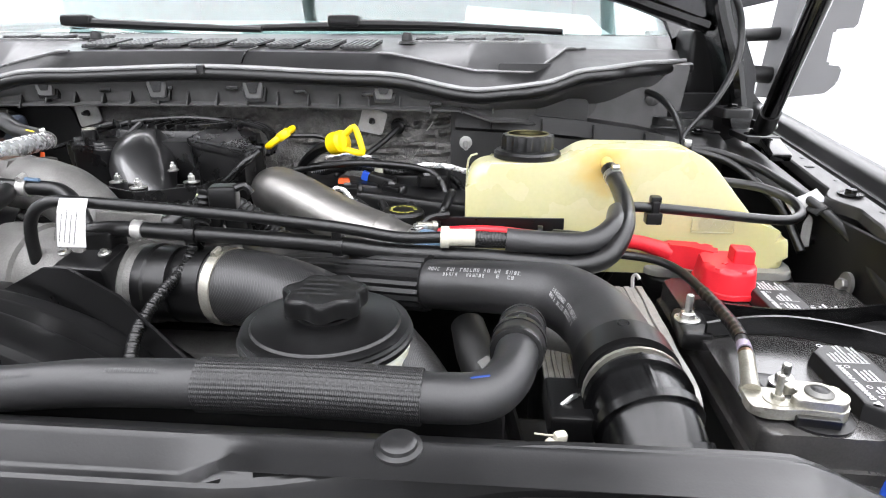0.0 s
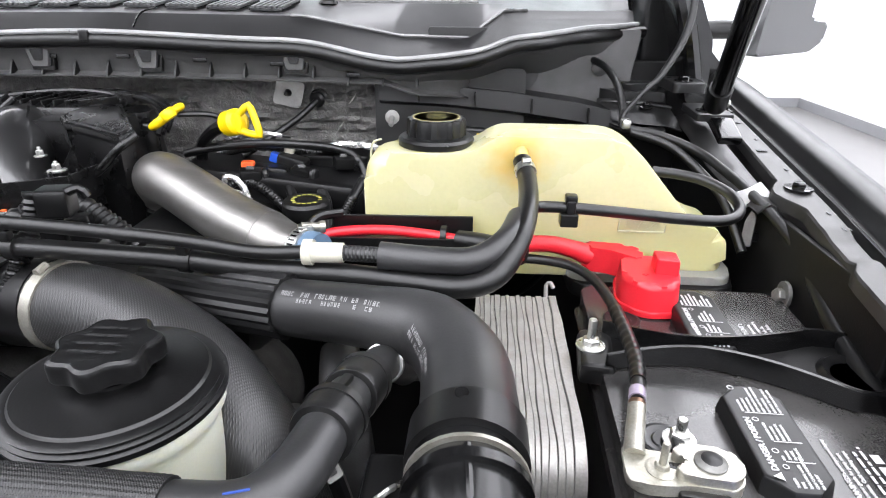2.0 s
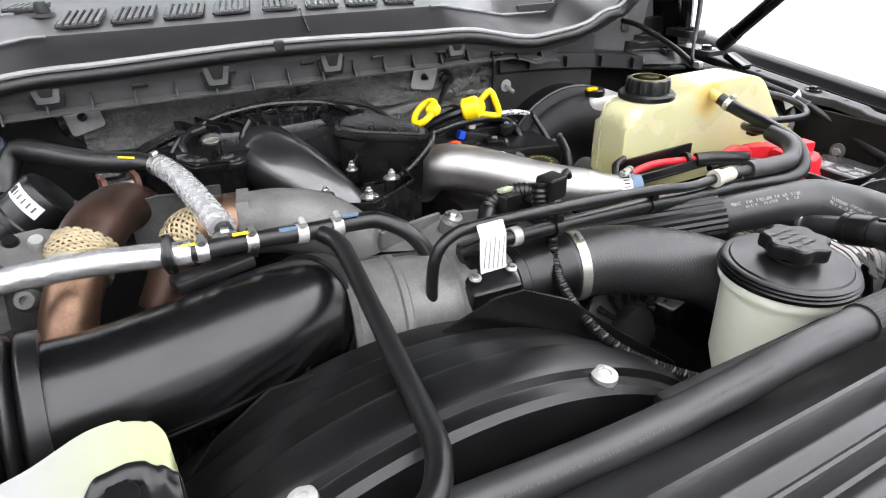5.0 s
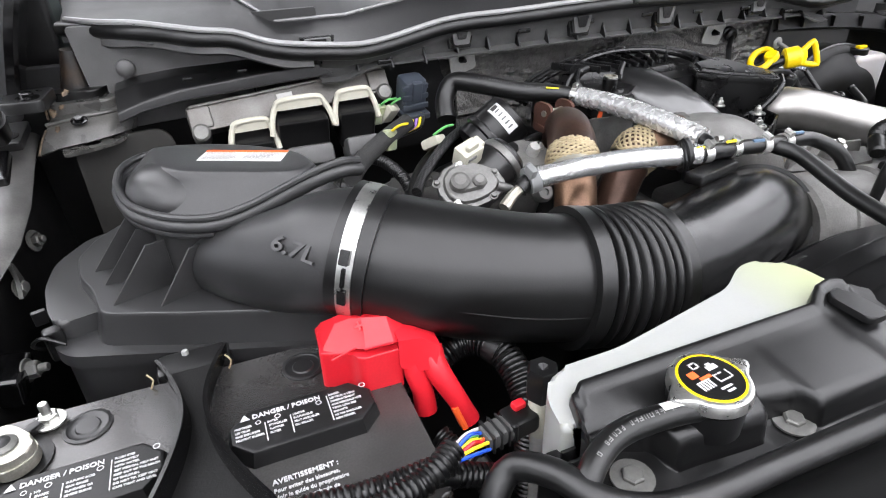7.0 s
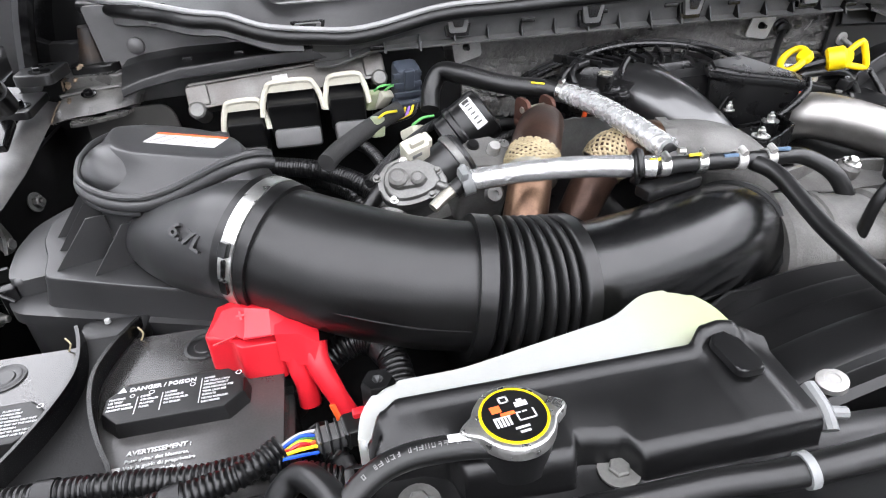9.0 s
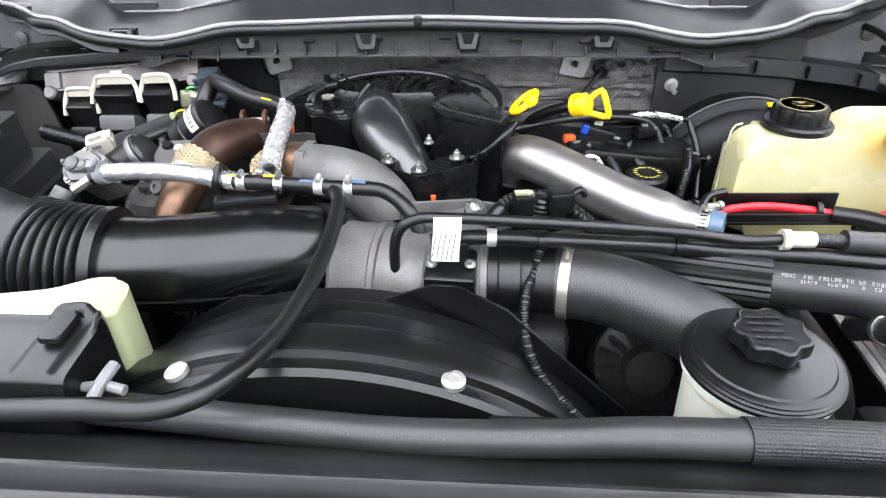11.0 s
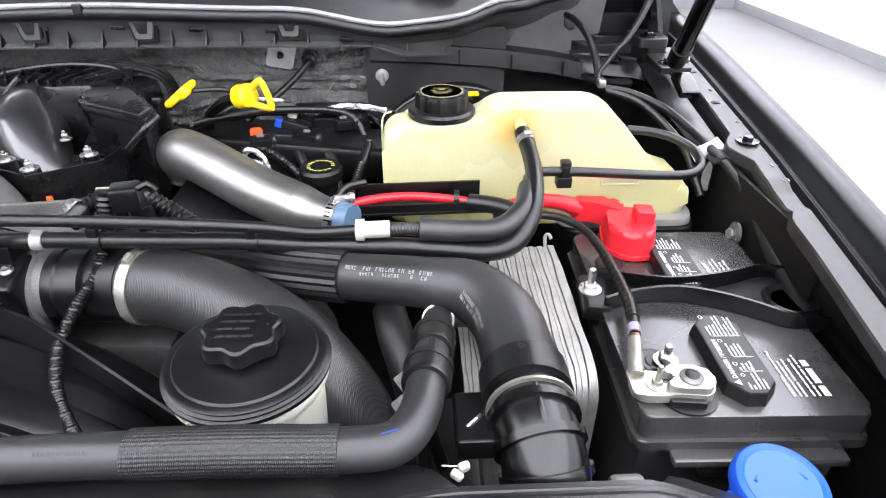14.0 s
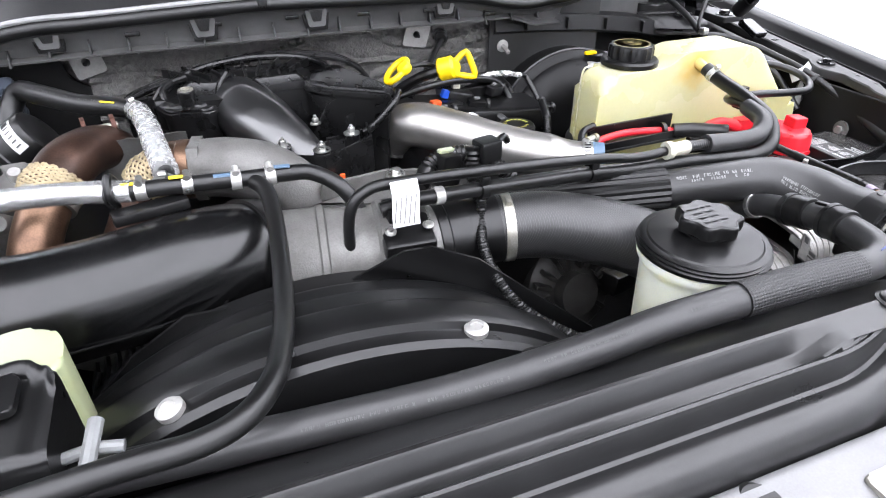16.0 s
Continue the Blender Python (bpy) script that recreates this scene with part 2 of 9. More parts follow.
SEAT = mat("cab_lining", (0.36, 0.40, 0.40), 0.7, vary=0.2, scale=3)
WIRE_Y = mat("yellow_wire", (0.75, 0.6, 0.02), 0.45, bump=0.0)
WIRE_G = mat("green_wire", (0.15, 0.5, 0.15), 0.45, bump=0.0)
WIRE_P = mat("violet_wire", (0.25, 0.12, 0.45), 0.45, bump=0.0)

RUSTPAINT = mat("rust_flecked_paint", (0.014, 0.014, 0.0145), 0.42, vary=0.5, scale=26, bump=0.3, second=(0.05, 0.03, 0.017), patch=0.40)
RUSTFLECK = mat("tan_rust", (0.055, 0.035, 0.02), 0.6, vary=0.5, scale=120, bump=0.5, second=(0.17, 0.12, 0.075), patch=0.42)
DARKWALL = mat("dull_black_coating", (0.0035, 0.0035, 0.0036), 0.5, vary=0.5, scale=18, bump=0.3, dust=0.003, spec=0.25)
MIRRORSHELL = mat("mirror_shell", (0.11, 0.11, 0.112), 0.4, vary=0.1, scale=6)

GLASS, gn, gl, gb = _nodes("tinted_glass")
gb.inputs["Base Color"].default_value = (0.70, 0.85, 0.83, 1)
gb.inputs["Roughness"].default_value = 0.02
gb.inputs["Transmission Weight"].default_value = 1.0
gb.inputs["IOR"].default_value = 1.5
LIGHT, ln, ll, lb = _nodes("lamp_diffuser")
lb.inputs["Emission Color"].default_value = (0.985, 0.985, 1.03, 1)
lb.inputs["Emission Strength"].default_value = LAMP


def woven(name, base, rough, along, across, depth, second):
    """Braided or knitted sleeve: two crossing waves as relief and tone, over the object's own coordinates."""
    m, n, l, b = _nodes(name)
    co = n.new("ShaderNodeTexCoord")
    waves = []
    for turn in (0.7, -0.7):
        mp = n.new("ShaderNodeMapping")
        mp.inputs["Rotation"].default_value = (0.3, turn * 0.4, turn)
        l.new(co.outputs["Object"], mp.inputs[0])
        w = n.new("ShaderNodeTexWave")
        w.inputs["Scale"].default_value = along
        w.inputs["Distortion"].default_value = 0.6
        l.new(mp.outputs[0], w.inputs["Vector"])
        waves.append(w)
    mul = n.new("ShaderNodeMath")
    mul.operation = "MULTIPLY"
    l.new(waves[0].outputs["Fac"], mul.inputs[0])
    l.new(waves[1].outputs["Fac"], mul.inputs[1])
    mix = n.new("ShaderNodeMix")
    mix.data_type = "RGBA"
    mix.inputs["A"].default_value = (*base, 1)
    mix.inputs["B"].default_value = (*second, 1)
    l.new(mul.outputs[0], mix.inputs["Factor"])
    l.new(mix.outputs["Result"], b.inputs["Base Color"])
    b.inputs["Roughness"].default_value = rough
    bp = n.new("ShaderNodeBump")
    bp.inputs["Strength"].default_value = 0.8
    bp.inputs["Distance"].default_value = depth
    l.new(mul.outputs[0], bp.inputs["Height"])
    l.new(bp.outputs[0], b.inputs["Normal"])
    return m


WEAVE = woven("braided_sleeve", (0.0035, 0.0035, 0.0037), 0.42, 330, 330, 0.0003, (0.012, 0.012, 0.0124))
CLOTH = woven("hose_cloth", (0.011, 0.011, 0.0112), 0.36, 190, 190, 0.0002, (0.036, 0.036, 0.0365))
FOIL_WEAVE = woven("foil_weave", (0.52, 0.52, 0.515), 0.24, 260, 260, 0.0002, (0.66, 0.66, 0.65))
FOIL_WEAVE.node_tree.nodes["Principled BSDF"].inputs["Metallic"].default_value = 0.8
CHECK = woven("chequered_loom", (0.003, 0.003, 0.0032), 0.45, 130, 130, 0.0006, (0.035, 0.035, 0.036))

# ---------- building helpers ----------
PLACE = {}


def link(name, bm, material, sharp=35):
    mesh = bpy.data.meshes.new(name)
    bmesh.ops.recalc_face_normals(bm, faces=bm.faces[:])
    bm.to_mesh(mesh)
    bm.free()
    mesh.materials.append(material)
    mesh.polygons.foreach_set("use_smooth", [True] * len(mesh.polygons))
    mesh.set_sharp_from_angle(angle=radians(sharp))
    ob = new(name, mesh)
    weighted = ob.modifiers.new("weighted_normals", "WEIGHTED_NORMAL")
    weighted.keep_sharp = True
    return ob


def thing(name, label, category, at=(0, 0, 0), turn=0.0, tip=0.0, group="", kind=""):
    """An empty at the base of a thing, whose parts are its children."""
    ob = tagged(new(name), label, category, group, kind)
    ob.empty_display_size = 0.02
    PLACE[ob] = pose(*at, tip, 0, turn)
    ob.matrix_basis = PLACE[ob]
    return ob


def part(name, bm, material, parent, label="", local=False, sharp=35):
    """One mesh under a thing or a part. Places are the world's unless local."""
    if not local:
        bm.transform(PLACE[parent].inverted())
    ob = link(name, bm, material, sharp)
    ob.parent = parent
    PLACE[ob] = PLACE[parent]
    if label:
        ob["label"] = label
    return ob


def solo(name, bm, material, label, category, group="", kind="", sharp=35):
    ob = tagged(link(name, bm, material, sharp), label, category, group, kind)
    PLACE[ob] = Matrix()
    return ob


def spline(points, step=0.006):
    """Points evenly along a smooth curve through those given."""
    p = [Vector(q) for q in points]
    p = [p[0] * 2 - p[1], *p, p[-1] * 2 - p[-2]]
    dense, keys = [], []
    for i in range(1, len(p) - 2):
        count = max(2, int((p[i + 1] - p[i]).length / step) + 1)
        for k in range(count):
            u = k / count
            a, b, c, d = p[i - 1 : i + 3]
            dense.append(0.5 * (2 * b + (c - a) * u + (2 * a - 5 * b + 4 * c - d) * u * u + (3 * b - a - 3 * c + d) * u ** 3))
            keys.append(i - 1 + u)
    dense.append(p[-2])
    keys.append(len(p) - 3)
    return dense, keys


def tube(points, radius, sides=18, step=0.006, caps=True, bm=None, hollow=0.0, straight=False):
    """A hose along a curve. radius: a number, one for each point given, or a function of metres along and angle."""
    bm = bm or bmesh.new()
    if straight:
        path, keys = [Vector(q) for q in points], list(range(len(points)))
    else:
        path, keys = spline(points, step)
    up, rings, gone = None, [], 0.0
    for i, q in enumerate(path):
        ahead = (path[min(i + 1, len(path) - 1)] - path[max(i - 1, 0)]).normalized()
        if up is None:
            up = ahead.orthogonal().normalized()
        up = (up - ahead * up.dot(ahead)).normalized()
        side = ahead.cross(up)
        gone += (q - path[i - 1]).length if i else 0
        ring = []
        for k in range(sides):
            a = 2 * math.pi * k / sides
            if callable(radius):
                r = radius(gone, a)
            elif isinstance(radius, (list, tuple)):
                j = min(int(keys[i]), len(radius) - 2)
                r = radius[j] + (radius[j + 1] - radius[j]) * (keys[i] - j)
            else:
                r = radius
            ring.append(bm.verts.new(q + (side * math.cos(a) + up * math.sin(a)) * r))
        rings.append(ring)
    for a, b in zip(rings[:-1], rings[1:]):
        for k in range(sides):
            bm.faces.new((a[k], a[(k + 1) % sides], b[(k + 1) % sides], b[k]))
    if caps:
        bm.faces.new(rings[0])
        bm.faces.new(rings[-1])
    return bm


def lathe(profile, centre=(0, 0, 0), axis=(0, 0, 1), sides=32, wave=None, bm=None):
    """A turned body: profile of (radius, height) along the axis. wave: factor on the radius by angle and height."""
    bm = bm or bmesh.new()
    turn = Vector(axis).normalized().to_track_quat("Z", "Y").to_matrix()
    rings = []
    for r, h in profile:
        if r <= 1e-6:
            rings.append([bm.verts.new(Vector(centre) + turn @ Vector((0, 0, h)))])
            continue
        ring = []
        for k in range(sides):
            a = 2 * math.pi * k / sides
            f = wave(a, h) if wave else 1
            ring.append(bm.verts.new(Vector(centre) + turn @ Vector((r * f * math.cos(a), r * f * math.sin(a), h))))
        rings.append(ring)
    for a, b in zip(rings[:-1], rings[1:]):
        for k in range(max(len(a), len(b))):
            q = [a[k % len(a)], a[(k + 1) % len(a)], b[(k + 1) % len(b)], b[k % len(b)]]
            q = [v for i, v in enumerate(q) if v not in q[:i]]
            if len(q) > 2:
                bm.faces.new(q)
    for ring in (rings[0], rings[-1]):
        if len(ring) > 2:
            bm.faces.new(ring)
    return bm


def box(size, at=(0, 0, 0), bevel=0.003, turn=(0, 0, 0), segments=2, taper=1.0, bm=None):
    """A block with rounded edges, centred at a place. taper: how much smaller its top is."""
    b = bmesh.new()
    bmesh.ops.create_cube(b, size=1)
    for v in b.verts:
        f = taper if v.co.z > 0 else 1
        v.co = Vector((v.co.x * size[0] * f, v.co.y * size[1] * f, v.co.z * size[2]))
    if bevel:
        bmesh.ops.bevel(b, geom=b.edges[:] + b.verts[:], offset=bevel, segments=segments, affect="EDGES", profile=0.5)
    b.transform(pose(*at, *turn))
    return merge(bm, b)


def merge(bm, b):
    if bm is None:
        return b
    keep = bpy.data.meshes.new("joining")
    b.to_mesh(keep)
    b.free()
    bm.from_mesh(keep)
    bpy.data.meshes.remove(keep)
    return bm


def slab(outline, low, high, bevel=0.003, shrink=1.0, m=None, bm=None, segments=2):
    """An outline in the plane, raised from low to high, with rounded edges."""
    b = bmesh.new()
    cx = sum(p[0] for p in outline) / len(outline)
    cy = sum(p[1] for p in outline) / len(outline)
    a = [b.verts.new((x, y, low)) for x, y in outline]
    c = [b.verts.new((cx + (x - cx) * shrink, cy + (y - cy) * shrink, high)) for x, y in outline]
    n = len(a)
    b.faces.new(a[::-1])
    top = b.faces.new(c)
    for i in range(n):
        b.faces.new((a[i], a[(i + 1) % n], c[(i + 1) % n], c[i]))
    if bevel:
        bmesh.ops.bevel(b, geom=[e for e in b.edges if all(v in c for v in e.verts)] + list(top.verts), offset=bevel, segments=segments, affect="EDGES", profile=0.5)
    if m:
        b.transform(m)
    return merge(bm, b)


def loft(rows, closed=False, bm=None, caps=False):
    """A skin over rows of points, all with the same count."""
    bm = bm or bmesh.new()
    grid = [[bm.verts.new(p) for p in row] for row in rows]
    for a, b in zip(grid[:-1], grid[1:]):
        n = len(a)
        for k in range(n if closed else n - 1):
            bm.faces.new((a[k], a[(k + 1) % n], b[(k + 1) % n], b[k]))
    if caps:
        bm.faces.new(grid[0])
        bm.faces.new(grid[-1])
    return bm


def thicken(bm, depth):
    bmesh.ops.recalc_face_normals(bm, faces=bm.faces[:])
    bmesh.ops.solidify(bm, geom=bm.faces[:], thickness=depth)
    return bm


def rounded(points, radius, steps=4):
    """An outline with its corners rounded."""
    out, n = [], len(points)
    for i in range(n):
        a, b, c = (Vector(points[(i + k) % n]) for k in (-1, 0, 1))
        u, w = (a - b), (c - b)
        r = min(radius, u.length * 0.45, w.length * 0.45)
        p, q = b + u.normalized() * r, b + w.normalized() * r
        for k in range(steps + 1):
            t = k / steps
            out.append(tuple((1 - t) ** 2 * p + 2 * t * (1 - t) * b + t * t * q))
    return out


def oval(rx, ry, n=24, cx=0.0, cy=0.0):
    return [(cx + rx * math.cos(2 * math.pi * k / n), cy + ry * math.sin(2 * math.pi * k / n)) for k in range(n)]


def words(text, size, m, depth=0.0004, bm=None):
    """Lettering as a mesh, its left foot at the pose m."""
    curve = bpy.data.curves.new("words", "FONT")
    curve.body, curve.size, curve.extrude, curve.resolution_u, curve.offset = text, size, depth, 2, size * 0.018
    ob = bpy.data.objects.new("words", curve)
    mesh = bpy.data.meshes.new_from_object(ob)
    b = bmesh.new()
    b.from_mesh(mesh)
    bpy.data.objects.remove(ob)
    bpy.data.curves.remove(curve)
    bpy.data.meshes.remove(mesh)
    b.transform(m)
    return merge(bm, b)


def bars(rows, m, bm=None, depth=0.0005):
    """Plain bars in place of small print: rows of (x, y, length, height)."""
    bm = bm or bmesh.new()
    for x, y, w, h in rows:
        c = [m @ Vector(p) for p in ((x, y, depth), (x + w, y, depth), (x + w, y + h, depth), (x, y + h, depth))]
        bm.faces.new([bm.verts.new(p) for p in c])
    return bm


def print_lines(x, y, width, lines, pitch, height, seed):
    """Rows of broken bars, as lines of small print."""
    rng, out = random.Random(seed), []
    for i in range(lines):
        at, end = x, x + width * rng.uniform(0.75, 1.0)
        while at < end - height:
            w = min(end - at, rng.uniform(1.5, 5.0) * height)
            out.append((at, y - i * pitch, w, height))
            at += w + height * 0.7
    return out


def hexbolt(centre, r=0.007, h=0.006, axis=(0, 0, 1), washer=1.7, bm=None, stud=0.0):
    bm = lathe([(r * washer, 0), (r * washer, 0.0015), (r * 1.1, 0.002)], centre, axis, 20, bm=bm)
    lathe([(r, 0.001), (r, h), (r * 0.85, h + 0.001), (0, h + 0.001)], centre, axis, 6, bm=bm)
    if stud:
        lathe([(r * 0.5, h), (r * 0.5, h + stud), (r * 0.4, h + stud + 0.001), (0, h + stud + 0.001)], centre, axis, 12, bm=bm)
    return bm


def band(points, index, radius, width, material, parent, name="clamp", label="", screw=True):
    """A hose clamp round the point of a path."""
    path, _ = spline(points, 0.002)
    k = min(range(len(path)), key=lambda i: (path[i] - Vector(index)).length)
    k = max(1, min(len(path) - 2, k))
    d = (path[k + 1] - path[k - 1]).normalized()
    bm = lathe([(radius, -width / 2), (radius * 1.03, -width / 2), (radius * 1.03, width / 2), (radius, width / 2)], path[k], d, 28)
    if screw:
        up = Vector((0, -0.3, 1))
        up = (up - d * up.dot(d)).normalized()
        c = path[k] + up * (radius * 1.03 + 0.002)
        lathe([(0.0035, -width * 0.5), (0.0035, width * 0.5)], c, d.cross(up), 8, bm=bm)
    return part(name, bm, material, parent, label)


def hose_print(points, radius, start, length, side, rows, parent, material, name="hose_print", pitch=0.0034, height=0.0028, gap=0.0046, seed=1):
    """Broken bars of print that lie along a hose. side: the direction from its middle in which the print faces."""
    path, _ = spline(points, 0.0004)
    far = [0.0]
    for a, b in zip(path[:-1], path[1:]):
        far.append(far[-1] + (b - a).length)
    rng, bm = random.Random(seed), bmesh.new()

    def at(s, turn):
        k = max(1, min(len(path) - 2, int(np.searchsorted(far, s))))
        d = (path[k + 1] - path[k - 1]).normalized()
        up = Vector(side)
        up = (up - d * up.dot(d)).normalized()
        across = d.cross(up)
        return path[k] + (up * math.cos(turn) + across * math.sin(turn)) * (radius + 0.0005)

    for r in range(rows):
        s = start + 0.004 * rng.random()
        while s < start + length - pitch:
            if rng.random() > 0.16:
                w = pitch * rng.uniform(0.5, 0.78)
                t0, t1 = r * gap / radius, (r * gap + height) / radius
                e, f = w * 0.30, (t1 - t0) * 0.22
                marks = [(s, s + e, t0, t1), (s + w - e, s + w, t0, t1)] if rng.random() > 0.3 else [(s, s + e, t0, t1)]
                marks += [(s, s + w, t, t + f) for t in (t0, (t0 + t1 - f) / 2, t1 - f) if rng.random() > 0.45]
                for q0, q1, a0, a1 in marks:
                    bm.faces.new([bm.verts.new(at(q, t)) for q, t in ((q0, a0), (q1, a0), (q1, a1), (q0, a1))])
            s += pitch
    return part(name, bm, material, parent)


def braid(points, radii, strands=20, lay=1.35, wire=0.0014, bm=None):
    """Flat wires plaited over a pipe, one set each way. lay: turns round the pipe over its length."""
    bm = bm or bmesh.new()
    path, keys = spline(points, 0.0015)
    n = len(path) - 1
    for way in (1, -1):
        for k in range(strands):
            rows, up = [], None
            for i, q in enumerate(path):
                ahead = (path[min(i + 1, n)] - path[max(i - 1, 0)]).normalized()
                up = (up or ahead.orthogonal()).normalized()
                up = (up - ahead * up.dot(ahead)).normalized()
                side = ahead.cross(up)
                j = min(int(keys[i]), len(radii) - 2)
                r = radii[j] + (radii[j + 1] - radii[j]) * (keys[i] - j)
                a = way * lay * math.tau * i / n * 0.5 + math.tau * k / strands
                r += 0.0007 * way * math.cos(strands * lay * math.pi * i / n + math.pi * k)
                out = side * math.cos(a) + up * math.sin(a)
                across = (side * -math.sin(a) + up * math.cos(a) - ahead * way * 0.8).normalized() * wire
                rows.append([q + out * r + across, q + out * (r + 0.0007) + across * 0.5, q + out * (r + 0.0007) - across * 0.5, q + out * r - across])
            loft(rows, bm=bm)
    return bm


def corrugated(r, depth=0.0014, pitch=0.006):
    return lambda s, a: r + depth * (1 if (s / pitch) % 1 < 0.55 else -0.4)

# ---------- the room ----------
X0, X1, Y0, Y1, TOP = -5.0, 4.75, -5.5, 8.3, 3.8
solo("floor", box((X1 - X0 + 0.4, Y1 - Y0 + 0.4, 0.1), ((X0 + X1) / 2, (Y0 + Y1) / 2, -0.05), 0), FLOOR, "smooth pale grey showroom floor", "floor", kind="structure")
for name, size, at in (
    ("wall_east", (0.2, Y1 - Y0 + 0.4, TOP), (X1 + 0.1, (Y0 + Y1) / 2, TOP / 2)),
    ("wall_west", (0.2, Y1 - Y0 + 0.4, TOP), (X0 - 0.1, (Y0 + Y1) / 2, TOP / 2)),
    ("wall_north", (X1 - X0, 0.2, TOP), ((X0 + X1) / 2, Y1 + 0.1, TOP / 2)),
    ("wall_south", (X1 - X0, 0.2, TOP), ((X0 + X1) / 2, Y0 - 0.1, TOP / 2)),
):
    solo(name, box(size, at, 0), WALL_GREY if name == "wall_west" else WALL, "plain showroom wall" if name == "wall_west" else "plain bright white showroom wall", "wall", kind="structure")
solo("ceiling", box((X1 - X0 + 0.4, Y1 - Y0 + 0.4, 0.1), ((X0 + X1) / 2, (Y0 + Y1) / 2, TOP + 0.05), 0), CEILING, "plain pale ceiling", "ceiling", kind="structure")
skirt = box((0.02, Y1 - Y0, 0.12), (X1 - 0.01, (Y0 + Y1) / 2, 0.06), 0.004)
box((0.02, Y1 - Y0, 0.12), (X0 + 0.01, (Y0 + Y1) / 2, 0.06), 0.004, bm=skirt)
box((X1 - X0 - 0.04, 0.02, 0.12), ((X0 + X1) / 2, Y1 - 0.01, 0.06), 0.004, bm=skirt)
solo("baseboard", skirt, SKIRT, "grey skirting board along the white wall", "baseboard", kind="structure")
for k in range(7):
    x = -3.9 + 1.3 * k
    lamp = thing("ceiling_light", "long wide white light panel on the ceiling", "light", (x, 1.0, TOP - 0.06), group="ceiling light panels")
    part("frame", box((1.28, 12.0, 0.05), (x, 1.0, TOP - 0.026), 0.004), WHITE, lamp)
    part("diffuser", box((1.24, 11.9, 0.02), (x, 1.0, TOP - 0.06), 0.004), LIGHT, lamp)

# ---------- the truck's body round the engine bay ----------
def smooth_at(x, table):
    for (a, *p), (b, *q) in zip(table[:-1], table[1:]):
        if x <= b:
            u = max(0, min(1, (x - a) / (b - a)))
            u = u * u * (3 - 2 * u)
            return [s + (e - s) * u for s, e in zip(p, q)]
    return list(table[-1][1:])


def line_at(x, table):
    for (a, *p), (b, *q) in zip(table[:-1], table[1:]):
        if x <= b:
            u = max(0, min(1, (x - a) / (b - a)))
            return [s + (e - s) * u for s, e in zip(p, q)]
    return list(table[-1][1:])


XZ = Matrix(((1, 0, 0, 0), (0, 0, 1, 0), (0, 1, 0, 0), (0, 0, 0, 1)))
# Weatherstrip line and cowl edge by distance from the middle: y, z.
STRIP = [(0.0, 0.972, 1.356), (0.28, 0.982, 1.347), (0.44, 0.986, 1.323), (0.52, 0.985, 1.331), (0.62, 1.0, 1.356), (0.72, 1.06, 1.364), (0.80, 1.12, 1.366)]
EDGE = [(0.0, 1.028, 1.389), (0.289, 1.046, 1.386), (0.43, 1.075, 1.358), (0.53, 1.085, 1.356), (0.585, 1.10, 1.395), (0.80, 1.20, 1.392)]
N = 96
rows = []
for k in range(N + 1):
    x = -0.80 + 1.6 * k / N
    ys, zs = smooth_at(abs(x), STRIP)
    ye, ze = line_at(abs(x), EDGE)
    ye = max(ye, ys + 0.045)
    back = 1.36 + 0.0 * x
    rows.append([(x, ys + 0.012, zs - 0.016), (x, ys + 0.014, zs + 0.006), (x, ye - 0.020, ze - 0.013), (x, ye - 0.0015, ze - 0.001), (x, ye + 0.0025, ze + 0.001),
                 (x, max(1.135, ye + 0.03), 1.404 - 0.05 * max(0, abs(x) - 0.6)), (x, back - 0.10, 1.418), (x, back, 1.420), (x, back + 0.02, 1.40)])
cowl = tagged(new("cowl_panel"), "matt black plastic cowl panel below the windscreen", "cowl", kind="structure")
PLACE[cowl] = Matrix()
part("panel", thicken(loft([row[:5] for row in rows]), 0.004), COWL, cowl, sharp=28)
part("deck", thicken(loft([row[4:] for row in rows]), 0.004), COWL_LIT, cowl, "smooth cowl deck, greyed for the light its top reflects", sharp=28)
for s in (-1, 1):
    part("recess_rim", tube([(s * x, line_at(x, EDGE)[0] + 0.001, line_at(x, EDGE)[1] + 0.0012) for x in [0.27 + 0.35 * k / 60 for k in range(61)]], 0.0026, 8, straight=True), COWL_RIM, cowl, "pale raised rim of the cowl recess")
    part("recess_back", box((0.24, 0.004, 0.006), (s * 0.425, 1.140, 1.4055), 0.0015), COWL_RIM, cowl)
part("weatherstrip", tube([(x, *smooth_at(abs(x), STRIP)) for x in [-0.8 + 1.6 * k / 40 for k in range(41)]], 0.0095, 12, 0.02), RUBBER, cowl, "black rubber weatherstrip")
part("strip_flange", tube([(x, smooth_at(abs(x), STRIP)[0] - 0.002, smooth_at(abs(x), STRIP)[1] + 0.0115) for x in [-0.79 + 1.58 * k / 40 for k in range(41)]], 0.0038, 8, 0.02), STRIP_LIP, cowl, "lip along the strip, its reflection painted pale grey")
part("strip_joint", box((0.014, 0.022, 0.016), (0.0, 0.972, 1.362), 0.003), RUBBER, cowl)
